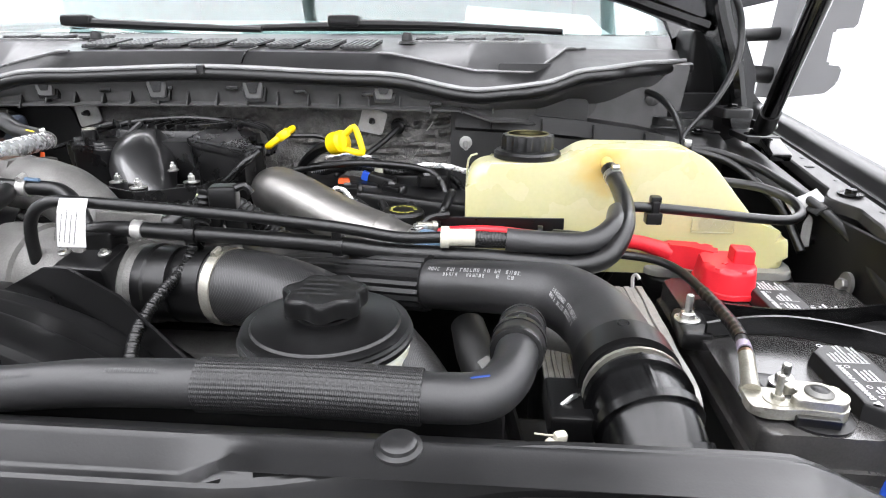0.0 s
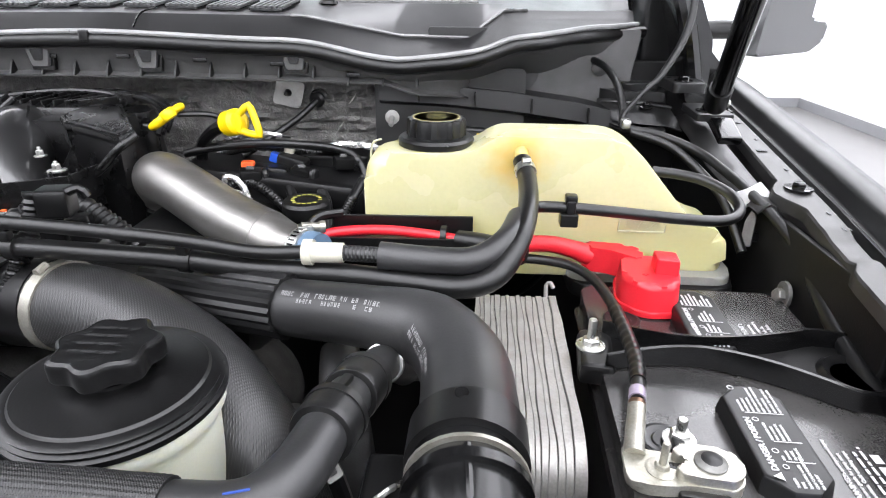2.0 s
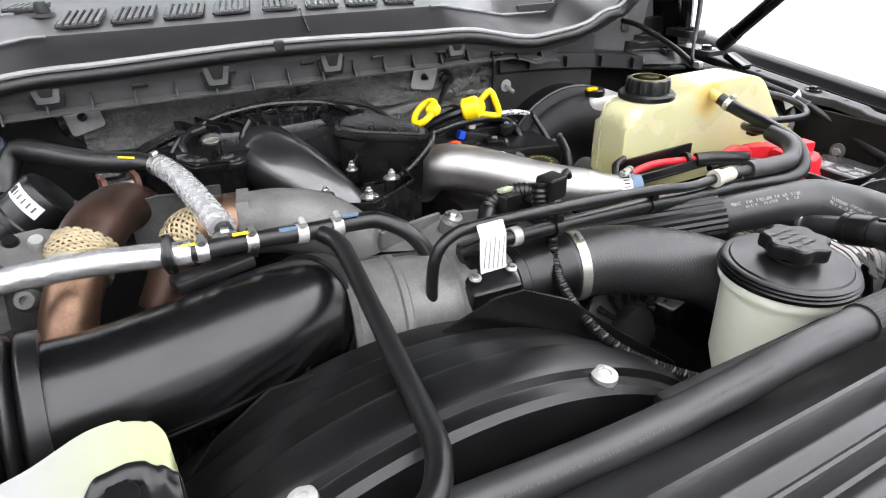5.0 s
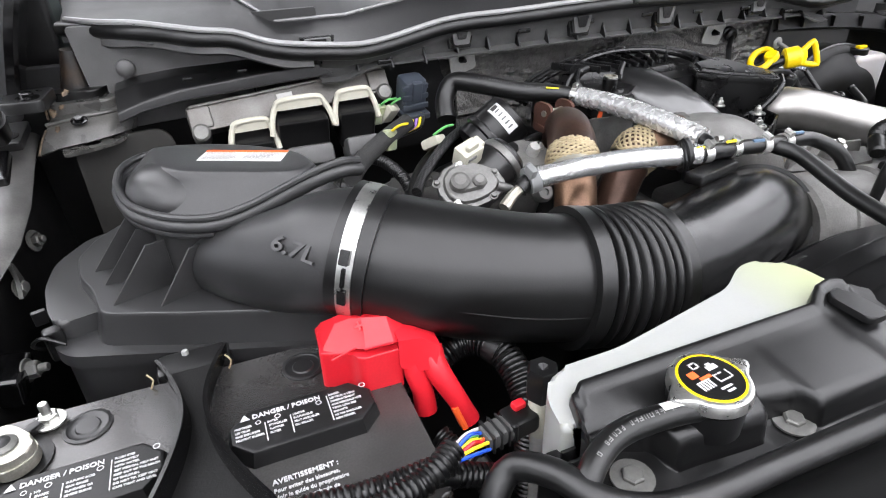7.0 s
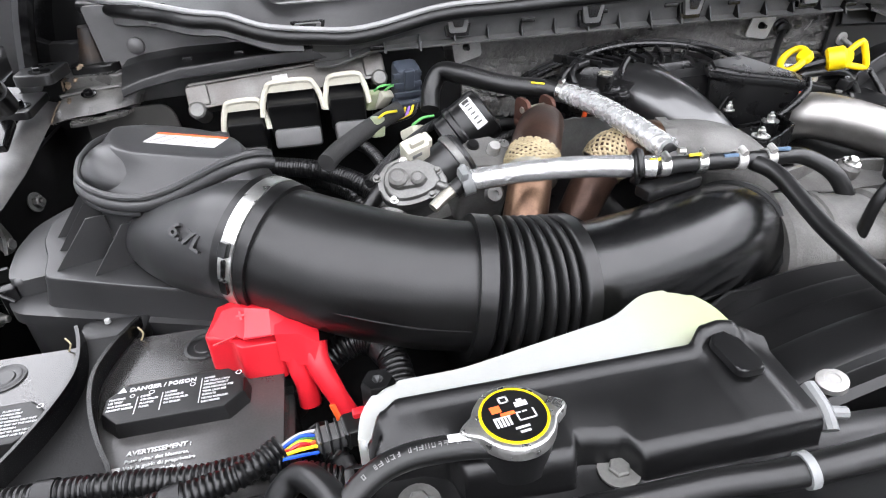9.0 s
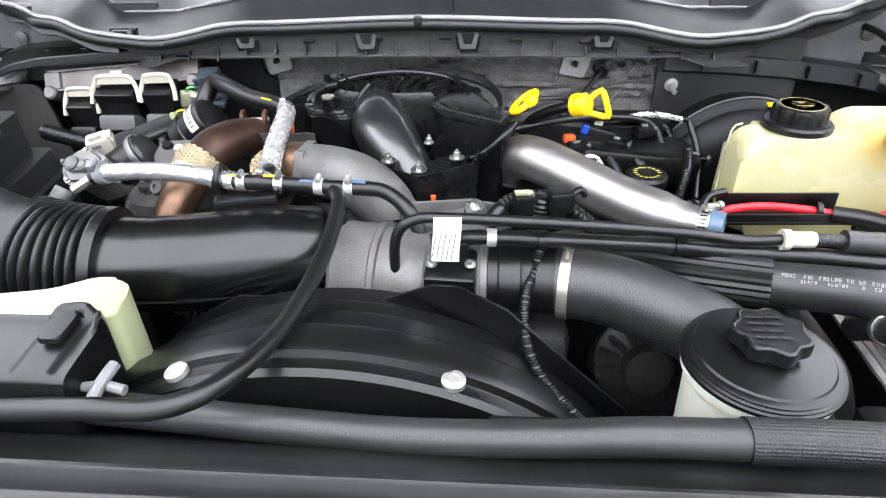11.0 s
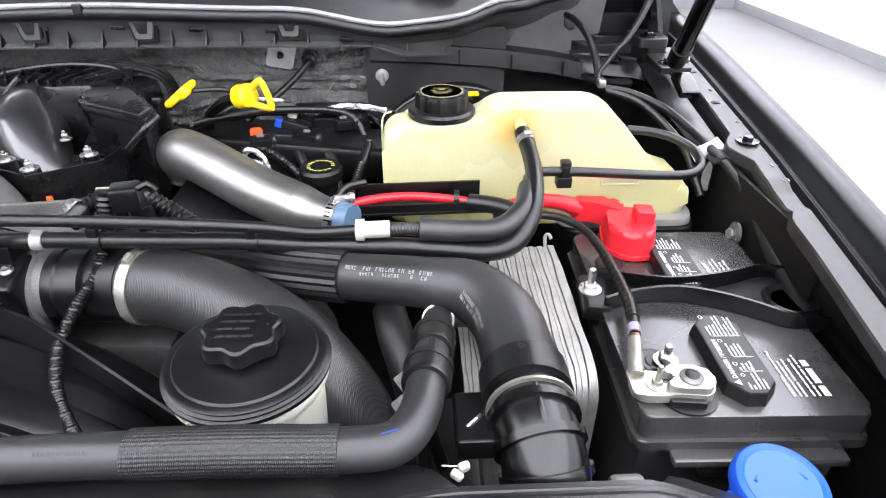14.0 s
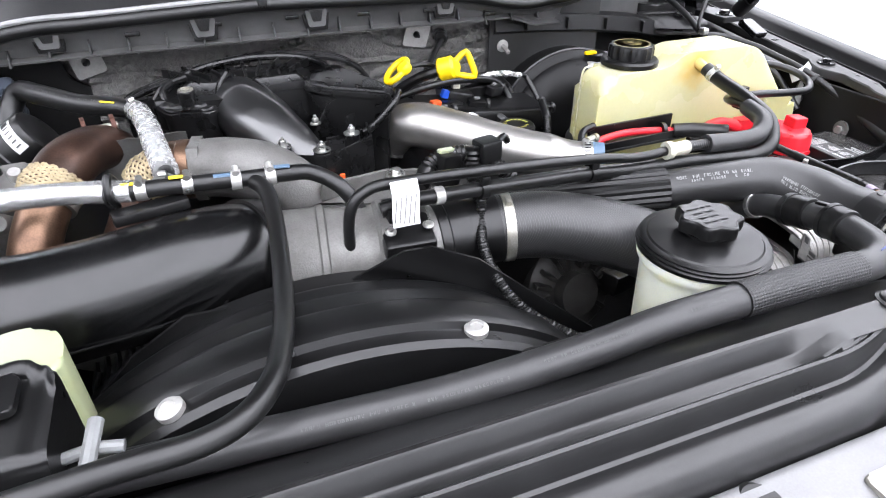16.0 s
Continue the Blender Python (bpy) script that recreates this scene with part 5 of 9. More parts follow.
part("sleeve", tube([(-0.520, 0.528, 1.188), (-0.520, 0.518, 1.176), (-0.514, 0.509, 1.162), (-0.507, 0.501, 1.147), (-0.500, 0.495, 1.128)], [0.0105, 0.0105, 0.0095, 0.0085, 0.0095], 14), RED, boot)
part("sleeve", tube([(-0.536, 0.526, 1.184), (-0.535, 0.521, 1.170), (-0.532, 0.516, 1.155), (-0.531, 0.512, 1.136)], [0.0095, 0.0095, 0.0088, 0.0095], 14), RED, boot)
part("orange_stripe", tube([(-0.5125, 0.495, 1.147), (-0.5065, 0.488, 1.128)], 0.0030, 8), ORANGE, boot)

# ---------- power steering reservoir ----------
res = thing("fluid_reservoir", "white fluid reservoir with a wide black lid", "reservoir", (0.338, 0.408, 1.06))
c = (0.339, 0.411, 1.205)
part("bowl", lathe([(0.040, -0.15), (0.052, -0.11), (0.0555, -0.028), (0.0590, -0.020), (0.0612, -0.016), (0.0615, -0.010), (0.0600, -0.0065), (0.0, -0.006)], c, sides=64), mat("milky_plastic", (0.62, 0.63, 0.52), 0.4, vary=0.1, scale=12, subsurface=0.4), res)
lid = part("lid", lathe([(0.057, -0.007), (0.0636, -0.006), (0.0643, -0.002), (0.0622, -0.0008), (0.0630, 0.0016), (0.0606, 0.0028), (0.0614, 0.0048), (0.0586, 0.0060), (0.0552, 0.0062), (0.0536, 0.0078), (0.030, 0.0112), (0.0235, 0.0118), (0, 0.0118)], c, sides=72), PLASTIC, res, sharp=28)
part("knob_foot", lathe([(0.0215, 0.0112), (0.0215, 0.0140), (0.0190, 0.0145), (0.0190, 0.0190)], c, sides=40), PLASTIC, lid)
knob = part("knob", lathe([(0.0190, 0.0160), (0.0250, 0.0168), (0.0285, 0.0180), (0.0293, 0.0200), (0.0293, 0.0285), (0.0284, 0.0308), (0.0262, 0.0320), (0.0250, 0.0316), (0, 0.0316)], c, sides=112, wave=lambda a, h: 1 + (0.085 * math.cos(7 * a + 0.6) if h > 0.0165 else 0)), PLASTIC, lid)
for rect in print_lines(-0.016, 0.013, 0.032, 4, 0.0085, 0.003, 2):
    part("raised_symbol", bars([rect], Matrix.Translation((c[0], c[1], c[2] + 0.0320))), RUBBER_GREY, knob)

# ---------- radiator hose along the front ----------
# Added black block, put in for the shadow below the hose.
solo("hose_shade_block", box((0.36, 0.020, 0.075), (0.29, 0.349, 1.148), 0.006), DARKWALL, "added black block for the dark under the radiator hose", "seal")
R = [(-0.235, 0.352, 1.183), (-0.15, 0.345, 1.185), (-0.05, 0.335, 1.188), (0.05, 0.327, 1.191), (0.15, 0.322, 1.200), (0.22, 0.319, 1.210), (0.29, 0.316, 1.2145), (0.35, 0.315, 1.2155), (0.421, 0.314, 1.2140), (0.455, 0.319, 1.213),
     (0.471, 0.338, 1.2155), (0.478, 0.375, 1.214), (0.481, 0.402, 1.208), (0.484, 0.432, 1.199), (0.489, 0.478, 1.182), (0.494, 0.512, 1.158), (0.498, 0.532, 1.140)]
rad = hose("radiator_hose", "long black radiator hose with a ribbed sleeve", R, [0.0142] * 5 + [0.0146] * 3 + [0.0146, 0.0146, 0.0144, 0.0142, 0.0140, 0.0138, 0.0135, 0.0135, 0.0135], RUBBER_GREY, 24)
part("ribbed_sleeve", tube(R[6:9], lambda s, a: 0.0162 + 0.00032 * math.cos(18 * a + 1000 * s) * math.cos(18 * a - 1000 * s) + 0.0003 * noise.noise(Vector((s * 60, math.cos(a), math.sin(a)))), 200, 0.0010), WEAVE, rad, "black braided sleeve")
band(R, (0.490, 0.486, 1.178), 0.0146, 0.006, ZINC, rad, "spring_clamp", "silver spring clamp")
for a, b, r in (((0.4765, 0.367, 1.2146), (0.4795, 0.389, 1.2115), 0.0182), ((0.4820, 0.410, 1.2062), (0.4850, 0.440, 1.1972), 0.0176)):
    ring = part("coupling_ring", tube([a, tuple((Vector(a) * 0.9 + Vector(b) * 0.1)), tuple((Vector(a) * 0.1 + Vector(b) * 0.9)), b], [r * 0.93, r, r, r * 0.93], 28, 0.004), RUBBER, rad)
    part("ring_lip", tube([tuple((Vector(a) * 0.25 + Vector(b) * 0.75)), b], r * 1.05, 28, 0.02), RUBBER, ring)
part("coupling_neck", tube([(0.4793, 0.386, 1.2120), (0.4822, 0.413, 1.2055)], 0.0125, 20, 0.02), PLASTIC_GLOSS, rad)
part("coupling_latch", box((0.006, 0.024, 0.005), (0.4815, 0.399, 1.2235), 0.0015, (-14, 0, -6)), PLASTIC, rad)
part("blue_mark", tube([(0.448, 0.3145, 1.2273), (0.459, 0.318, 1.2274)], 0.0007, 6), NAVY, rad)
hose_print(R, 0.0146, 0.16, 0.16, (0, -0.75, 0.9), 1, rad, FAINTPRINT, height=0.0024, pitch=0.0028, seed=2)
hose_print(R, 0.0147, 0.345, 0.08, (0, -0.5, 1), 1, rad, FAINTPRINT, height=0.0024, pitch=0.0028, seed=3)
hose_print(R, 0.0150, 0.47, 0.04, (0, -0.5, 1), 1, rad, FAINTPRINT, height=0.0024, pitch=0.0028, seed=4)
cross = thing("cross_clip", "pale grey cross-shaped hose clip", "clip", (-0.199, 0.351, 1.20))
part("bar", tube([(-0.203, 0.338, 1.207), (-0.200, 0.350, 1.213), (-0.198, 0.368, 1.216)], 0.0052, 10), SMOKE, cross)
part("bar", tube([(-0.220, 0.351, 1.206), (-0.20, 0.351, 1.2085), (-0.182, 0.349, 1.206)], 0.0044, 10), SMOKE, cross)

# big elbow hose with its ribbed sleeve and the duct below
E1 = [(0.235, 0.640, 1.150), (0.29, 0.600, 1.168), (0.345, 0.568, 1.180), (0.403, 0.545, 1.187), (0.477, 0.519, 1.196), (0.522, 0.503, 1.196), (0.547, 0.468, 1.192), (0.553, 0.425, 1.190), (0.553, 0.385, 1.193)]
el = hose("charge_coolant_hose", "large black elbow hose with pale print", E1, [0.022, 0.023, 0.023, 0.0235, 0.0245, 0.029, 0.031, 0.031, 0.0315], RUBBER_GREY, 32)
part("ribbed_sleeve", tube(E1[0:4], lambda s, a: 0.0265 + 0.0010 * math.cos(22 * a), 88, 0.006), PLASTIC_MATT, el, "ribbed black sleeve")
part("collar", tube([(0.553, 0.398, 1.193), (0.553, 0.372, 1.193)], 0.0345, 36, 0.02), RUBBER, el)
part("seam_dot", lathe([(0.004, 0), (0.004, 0.001), (0, 0.001)], (0.549, 0.392, 1.2268), (0, -0.2, 1), 10), PLASTIC_GLOSS, el)
hose_print(E1, 0.0250, 0.203, 0.104, (0, -0.52, 0.87), 1, el, MIDPRINT, height=0.0040, pitch=0.0032, seed=5)
hose_print(E1, 0.0250, 0.215, 0.022, (0, -0.68, 0.73), 1, el, MIDPRINT, height=0.0034, pitch=0.0030, seed=15)
hose_print(E1, 0.0250, 0.243, 0.022, (0, -0.68, 0.73), 1, el, MIDPRINT, height=0.0034, pitch=0.0030, seed=16)
hose_print(E1, 0.0250, 0.270, 0.022, (0, -0.68, 0.73), 1, el, MIDPRINT, height=0.0034, pitch=0.0030, seed=17)
hose_print(E1, 0.0312, 0.330, 0.07, (-0.9, 0, 0.6), 2, el, MIDPRINT, height=0.0036, pitch=0.0034, gap=0.0052, seed=6)
D1 = [(0.553, 0.378, 1.192), (0.554, 0.345, 1.191), (0.557, 0.322, 1.182), (0.560, 0.307, 1.160), (0.562, 0.300, 1.12), (0.563, 0.298, 1.05)]
duct = hose("coolant_outlet_pipe", "glossy black plastic outlet pipe with rings", D1, [0.031, 0.030, 0.030, 0.029, 0.028, 0.028], PLASTIC_GLOSS, 40)
part("spine", tube([(0.553, 0.358, 1.2225), (0.5545, 0.338, 1.2195), (0.5565, 0.318, 1.2105)], 0.0024, 8), PLASTIC_GLOSS, duct)
for y, z, r in ((0.352, 1.192, 0.0335), (0.334, 1.188, 0.0325), (0.318, 1.178, 0.032)):
    band(D1, (0.555, y, z), r, 0.006, PLASTIC_GLOSS, duct, "ring", screw=False)
band(D1, (0.5535, 0.362, 1.192), 0.0328, 0.0026, BRASSY, duct, "wire_clamp", "brass-coloured wire clamp", screw=False)

# aluminium charge cooler: a stack of fins with a cast end tank
cool = thing("charge_cooler", "aluminium plate cooler with a cast end tank", "cooler", (0.585, 0.5, 0.95))
xs = [0.5130 + 0.00515 * k for k in range(20)] + [0.6160, 0.6225, 0.6285, 0.6375]
for k, (xa, xb) in enumerate(zip(xs[:-1], xs[1:])):
    def wav(y, k=k):
        return 0.0007 * math.sin(41 * y + k * 2.3) + 0.0004 * math.sin(97 * y + k)
    drop = (0.0012 * (k % 2) if k < 22 else -0.001) + (0.026 if k < 8 else 0.0)
    line = [(0.664 - 0.010 * j, 1.1415 - 0.0004 * j - drop, 1) for j in range(19)] + [(0.476 - 0.032 * math.sin(a), 1.1335 - drop - 0.034 * (1 - math.cos(a)), 1) for a in (0.25, 0.5, 0.75, 1.0, 1.3, 1.57)] + [(0.444, 1.04, 0), (0.444, 0.90, 0)]
    part("plate", loft([[(xa + 0.0002 + wav(y), y + 0.004, z - 0.004), (xa + 0.0002 + wav(y), y, z - 0.0006), (xa + 0.0007 + wav(y), y, z), (xb - 0.0007 + wav(y, k + 1), y, z), (xb - 0.0002 + wav(y, k + 1), y, z - 0.0006), (xb - 0.0002 + wav(y, k + 1), y + 0.004, z - 0.004)] for y, z, _ in line]), COOLER, cool)
part("hook", tube([(0.627, 0.668, 1.138), (0.627, 0.672, 1.150), (0.631, 0.672, 1.153), (0.634, 0.670, 1.148)], 0.0022, 8), ALU_PALE, cool)
part("core", box((0.120, 0.200, 0.20), (0.5745, 0.560, 1.000), 0.001), PLASTIC_MATT, cool)
part("foot", box((0.03, 0.05, 0.12), (0.635, 0.335, 1.06), 0.006), ALU, cool)

# steel charge pipe
S = [(0.148, 0.845, 1.170), (0.150, 0.826, 1.198), (0.166, 0.804, 1.2115), (0.200, 0.780, 1.2085), (0.275, 0.734, 1.188), (0.330, 0.703, 1.179), (0.354, 0.690, 1.178), (0.378, 0.676, 1.1805)]
sp = hose("steel_charge_pipe", "brushed stainless steel charge pipe", S, [0.031, 0.031, 0.0315, 0.0315, 0.0315, 0.0300, 0.0245, 0.0195], STEEL, 36)
part("weld_seam", tube([(0.328, 0.704, 1.1793), (0.3295, 0.7032, 1.1791)], 0.0305, 32), STEEL, sp)
part("silicone_coupling", tube([(0.363, 0.6845, 1.1786), (0.380, 0.675, 1.181), (0.397, 0.666, 1.1825)], [0.0210, 0.0200, 0.0180], 28, 0.01), LIGHTBLUE, sp, "blue silicone coupling")
along = Vector((0.024, -0.014, 0.0028)).normalized()
part("clamp", lathe([(0.0205, -0.007), (0.0218, -0.007), (0.0218, 0.007), (0.0205, 0.007)], (0.378, 0.676, 1.1805), along, 36), ZINC, sp, "slotted steel band clamp")
rise = (Vector((0, 0, 1)) - along * along.z).normalized()
for k in range(6):
    spin = Matrix.Rotation(radians(8 + 13 * k), 3, along) @ rise
    m = Matrix((along, spin.cross(along), spin)).transposed().to_4x4()
    m.translation = Vector((0.378, 0.676, 1.1805)) + spin * 0.0219
    part("clamp_slot", slab([(-0.004, -0.0009), (0.004, -0.0009), (0.004, 0.0009), (-0.004, 0.0009)], -0.0002, 0.0003, 0, m=m), PLASTIC_GLOSS, sp)
part("clamp_screw", lathe([(0.0050, -0.012), (0.0050, 0.006), (0.0065, 0.006), (0.0065, 0.012), (0, 0.012)], (0.386, 0.684, 1.2015), (0.8, 0.35, -0.1), 14), BRASSY, sp)
part("screw_housing", box((0.016, 0.011, 0.008), (0.379, 0.680, 1.2015), 0.002, (0, 0, 20)), ZINC, sp)
part("boot", tube([(0.144, 0.862, 1.14), (0.147, 0.850, 1.165), (0.148, 0.838, 1.182)], 0.036, 28), RUBBER, sp, "dark rubber boot")

# lower charge hose
L1 = [(0.150, 0.572, 1.166), (0.195, 0.562, 1.170), (0.245, 0.548, 1.170), (0.30, 0.522, 1.163), (0.350, 0.492, 1.148), (0.392, 0.46, 1.115), (0.415, 0.44, 1.07), (0.425, 0.43, 1.0)]
lh = hose("charge_air_hose", "wide black ribbed-cloth charge air hose", L1, lambda s, a: 0.0378 + 0.010 * min(s, 0.3), CLOTH, 44, step=0.004)
band(L1, (0.197, 0.5615, 0 + 1.170), 0.0392, 0.011, BRASSY, lh, "clamp", "gold-tinted band clamp")
part("cuff", tube([(0.135, 0.575, 1.165), (0.150, 0.572, 1.166), (0.188, 0.564, 1.170)], 0.0395, 32), PLASTIC, lh)

# ---------- engine block and dark clutter below the manifold ----------
engine = thing("engine_block", "dark grimy engine block deep in the bay", "engine", (0, 0.75, 0.74))
part("block", box((0.62, 0.42, 0.36), (-0.02, 0.80, 0.93), 0.02), PAINT_DUSTY, engine)
for s in (-1, 1):
    part("valve_cover", box((0.20, 0.40, 0.10), (s * 0.24, 0.80, 1.11), 0.025, (0, s * 14, 0)), PLASTIC, engine)
part("front_cover", box((0.46, 0.10, 0.30), (-0.02, 0.60, 0.95), 0.02), ALU, engine)
part("gallery_plate", box((0.30, 0.20, 0.03), (0.06, 0.68, 1.135), 0.012, (0, 0, 6)), ALU, engine)
part("water_pipe", tube([(-0.35, 0.66, 1.13), (-0.28, 0.60, 1.12), (-0.20, 0.57, 1.10)], 0.025, 18), ALU, engine)
part("rail_cover", box((0.30, 0.10, 0.05), (0.29, 0.93, 1.165), 0.012, (0, 6, 0)), PLASTIC, engine)

# ---------- upper intake manifold ----------
man = thing("intake_manifold", "black plastic intake manifold with a curved runner", "manifold", (-0.03, 0.86, 1.18))
part("chamber", slab(rounded([(-0.178, 0.89), (-0.165, 0.845), (-0.09, 0.84), (0.0, 0.845), (0.08, 0.85), (0.11, 0.90), (0.10, 0.965), (-0.02, 0.985), (-0.14, 0.965)], 0.02, 4), 1.15, 1.268, 0.012, 0.94, segments=3), MANIFOLD, man)
crown = part("crown", loft([[(x, y, z) for x, y in ((-0.135, 0.905), (-0.10, 0.885), (-0.02, 0.880), (0.035, 0.885), (0.055, 0.915), (0.02, 0.955), (-0.06, 0.965), (-0.125, 0.945))] if i == 0 else [(-0.045 + (x + 0.045) * k, 0.92 + (y - 0.92) * k, z) for x, y in ((-0.135, 0.905), (-0.10, 0.885), (-0.02, 0.880), (0.035, 0.885), (0.055, 0.915), (0.02, 0.955), (-0.06, 0.965), (-0.125, 0.945))] for i, (k, z) in enumerate(((1, 1.250), (0.97, 1.268), (0.86, 1.277), (0.50, 1.281), (0.15, 1.282)))], closed=True, caps=True), MANIFOLD, man, sharp=40)
for k in range(9):
    part("crown_rib", box((0.0035, 0.074, 0.012), (-0.128 + 0.021 * k, 0.925, 1.280), 0.0012, (0, 0, 40 - 10 * k)), MANIFOLD, crown)
part("crown_edge", tube([(-0.150, 0.893, 1.272), (-0.130, 0.925, 1.279), (-0.09, 0.950, 1.284), (-0.03, 0.960, 1.287), (0.03, 0.950, 1.285), (0.062, 0.925, 1.281), (0.072, 0.893, 1.276)], 0.0048, 10), MANIFOLD, crown)
LB = [(-0.172, 0.884), (-0.150, 0.838), (-0.098, 0.828), (-0.084, 0.842), (-0.090, 0.880), (-0.130, 0.896)]
part("left_box", slab(rounded([(-0.128 + (x + 0.128) * 0.93, 0.86 + (y - 0.86) * 0.93) for x, y in LB], 0.008, 4), 1.15, 1.262, 0.004), MANIFOLD, man)
part("left_box_rim", slab(rounded(LB, 0.010, 4), 1.252, 1.258, 0.0022, segments=3), MANIFOLD, man)
part("left_box_lid", slab(rounded([(-0.128 + (x + 0.128) * 0.78, 0.862 + (y - 0.862) * 0.74) for x, y in LB], 0.008, 4), 1.258, 1.266, 0.004, 0.9, segments=3), MANIFOLD, man)
for pts in ([(-0.165, 0.892, 1.262), (-0.150, 0.900, 1.276), (-0.120, 0.905, 1.284)], [(-0.086, 0.868, 1.264), (-0.080, 0.882, 1.276), (-0.068, 0.892, 1.288)], [(-0.150, 0.870, 1.262), (-0.152, 0.885, 1.275), (-0.140, 0.90, 1.282)]):
    part("web", tube(pts, 0.0042, 8), MANIFOLD, man)
RUN = [(-0.066, 0.940, 1.228), (-0.060, 0.905, 1.240), (-0.050, 0.866, 1.241), (-0.032, 0.825, 1.231), (-0.008, 0.788, 1.214), (0.010, 0.765, 1.196), (0.018, 0.752, 1.17)]
b = tube(RUN, [0.030, 0.044, 0.0480, 0.0465, 0.039, 0.031, 0.026], 48)
way, _ = spline(RUN, 0.004)
for v in b.verts:
    q = min(way, key=lambda p: (p - v.co).length)
    v.co.z = q.z + (v.co.z - q.z) * 0.86
    v.co.x = q.x + (v.co.x - q.x) * (0.86 if v.co.x > q.x else 1.0)
part("runner", b, RUNNER, man)
part("runner_seam", tube([(-0.036, 0.872, 1.2805), (-0.016, 0.835, 1.265), (0.008, 0.796, 1.240), (0.026, 0.768, 1.212)], 0.0022, 8), MANIFOLD, man)
RB = [(0.026, 0.842, 1.272), (0.034, 0.868, 1.276), (0.088, 0.880, 1.277), (0.142, 0.806, 1.266), (0.132, 0.788, 1.262), (0.048, 0.818, 1.270)]
def shrunk(k, dz):
    return [(0.082 + (x - 0.082) * k, 0.833 + (y - 0.833) * k, z + dz) for x, y, z in RB]
part("right_box", loft([shrunk(0.94, 0.0035), shrunk(1.0, 0.002), shrunk(1.02, -0.002), shrunk(1.0, -0.006), shrunk(0.93, -0.009), shrunk(0.90, -0.05), shrunk(0.80, -0.13)], closed=True, caps=True), MANIFOLD, man, sharp=35)
part("right_lid", loft([shrunk(0.88, 0.003), shrunk(0.84, 0.0065), shrunk(0.70, 0.008)], closed=True, caps=True), MANIFOLD, man, sharp=35)
part("gusset", slab([(0, 0), (0.034, 0), (0.034, 0.052)], -0.0015, 0.0015, 0.0005, m=pose(0.022, 0.818, 1.205, 90, 0, 12)), MANIFOLD, man)
part("box_strap", tube([(0.060, 0.800, 1.205), (0.098, 0.785, 1.222), (0.132, 0.784, 1.252), (0.146, 0.800, 1.264)], 0.005, 12), MANIFOLD, man)
part("filler_neck", lathe([(0.010, 0), (0.0105, 0.020), (0.0085, 0.022), (0, 0.020)], (-0.122, 0.848, 1.262), sides=20), MANIFOLD, man)
part("neck_insert", lathe([(0.0095, 0.0215), (0.0095, 0.0235), (0.006, 0.0235), (0.006, 0.021)], (-0.122, 0.848, 1.262), sides=20), BRASSY, man)
for k, dy in enumerate((0.0, 0.012, 0.024)):
    part("rear_bead", tube([(-0.225, 0.900 + dy, 1.246), (-0.185, 0.940 + dy, 1.258), (-0.11, 0.965 + dy, 1.272), (-0.03, 0.970 + dy, 1.282), (0.05, 0.955 + dy, 1.282), (0.10, 0.935 + dy, 1.276), (0.125, 0.905 + dy, 1.262), (0.128, 0.88 + dy, 1.245)], 0.0036, 8), MANIFOLD, man)
part("rear_deck", slab(rounded([(-0.215, 0.91), (-0.16, 0.95), (-0.03, 0.975), (0.09, 0.945), (0.12, 0.90), (0.0, 0.87), (-0.15, 0.87)], 0.02, 4), 1.20, 1.256, 0.006), MANIFOLD, man)
# open crate in front of the runner, with its bolts
crate = part("front_crate", slab(rounded([(-0.052, 0.750), (-0.024, 0.722), (0.022, 0.700), (0.090, 0.742), (0.096, 0.790), (-0.02, 0.790)], 0.008, 4), 1.13, 1.212, 0.003), MANIFOLD, man)
wallpts = [(-0.052, 0.750), (-0.024, 0.724), (0.022, 0.702), (0.055, 0.720), (0.090, 0.744), (0.096, 0.790)]
for (ax, ay), (bx, by) in zip(wallpts[:-1], wallpts[1:]):
    far, turn = math.hypot(bx - ax, by - ay), math.degrees(math.atan2(by - ay, bx - ax))
    part("crate_wall", box((far + 0.003, 0.003, 0.05), ((ax + bx) / 2, (ay + by) / 2, 1.205), 0.001, (0, 0, turn)), MANIFOLD, crate)
for k in range(4):
    part("rung", box((0.046, 0.003, 0.0045), (0.060, 0.768 + 0.003 * k, 1.190 + 0.010 * k), 0.001), MANIFOLD, crate)
part("rung_post", box((0.004, 0.006, 0.05), (0.084, 0.772, 1.205), 0.001), MANIFOLD, crate)
for x, y, z in ((-0.022, 0.742, 1.232), (0.021, 0.715, 1.232), (0.068, 0.759, 1.230)):
    part("bolt_tower", lathe([(0.0125, -0.10), (0.0105, 0.0), (0, 0.0)], (x, y, z), sides=16), MANIFOLD, man)
    part("bolt", hexbolt((x, y, z), 0.0048, 0.008, washer=2.2, stud=0.003), ZINC, man)
part("far_bolt", hexbolt((0.028, 0.790, 1.238), 0.0045, 0.007, washer=1.6, stud=0.004), ZINC, man)

# ---------- air filter box and intake ----------
ab = thing("air_filter_box", "black plastic air filter box with thin slanted ribs", "air filter box", (-0.69, 0.70, 1.02))
LIP = [(-0.815, 0.685), (-0.800, 0.662), (-0.700, 0.626), (-0.545, 0.572), (-0.520, 0.66), (-0.555, 0.866), (-0.78, 0.866), (-0.812, 0.80)]
part("tray", slab(rounded([(-0.69 + (x + 0.69) * 0.965, 0.73 + (y - 0.73) * 0.955) for x, y in LIP], 0.02, 5), 1.04, 1.160, 0.004), AIRBOX, ab)
part("tray_lip", slab(rounded(LIP, 0.018, 5), 1.156, 1.169, 0.004, segments=3), AIRBOX, ab)
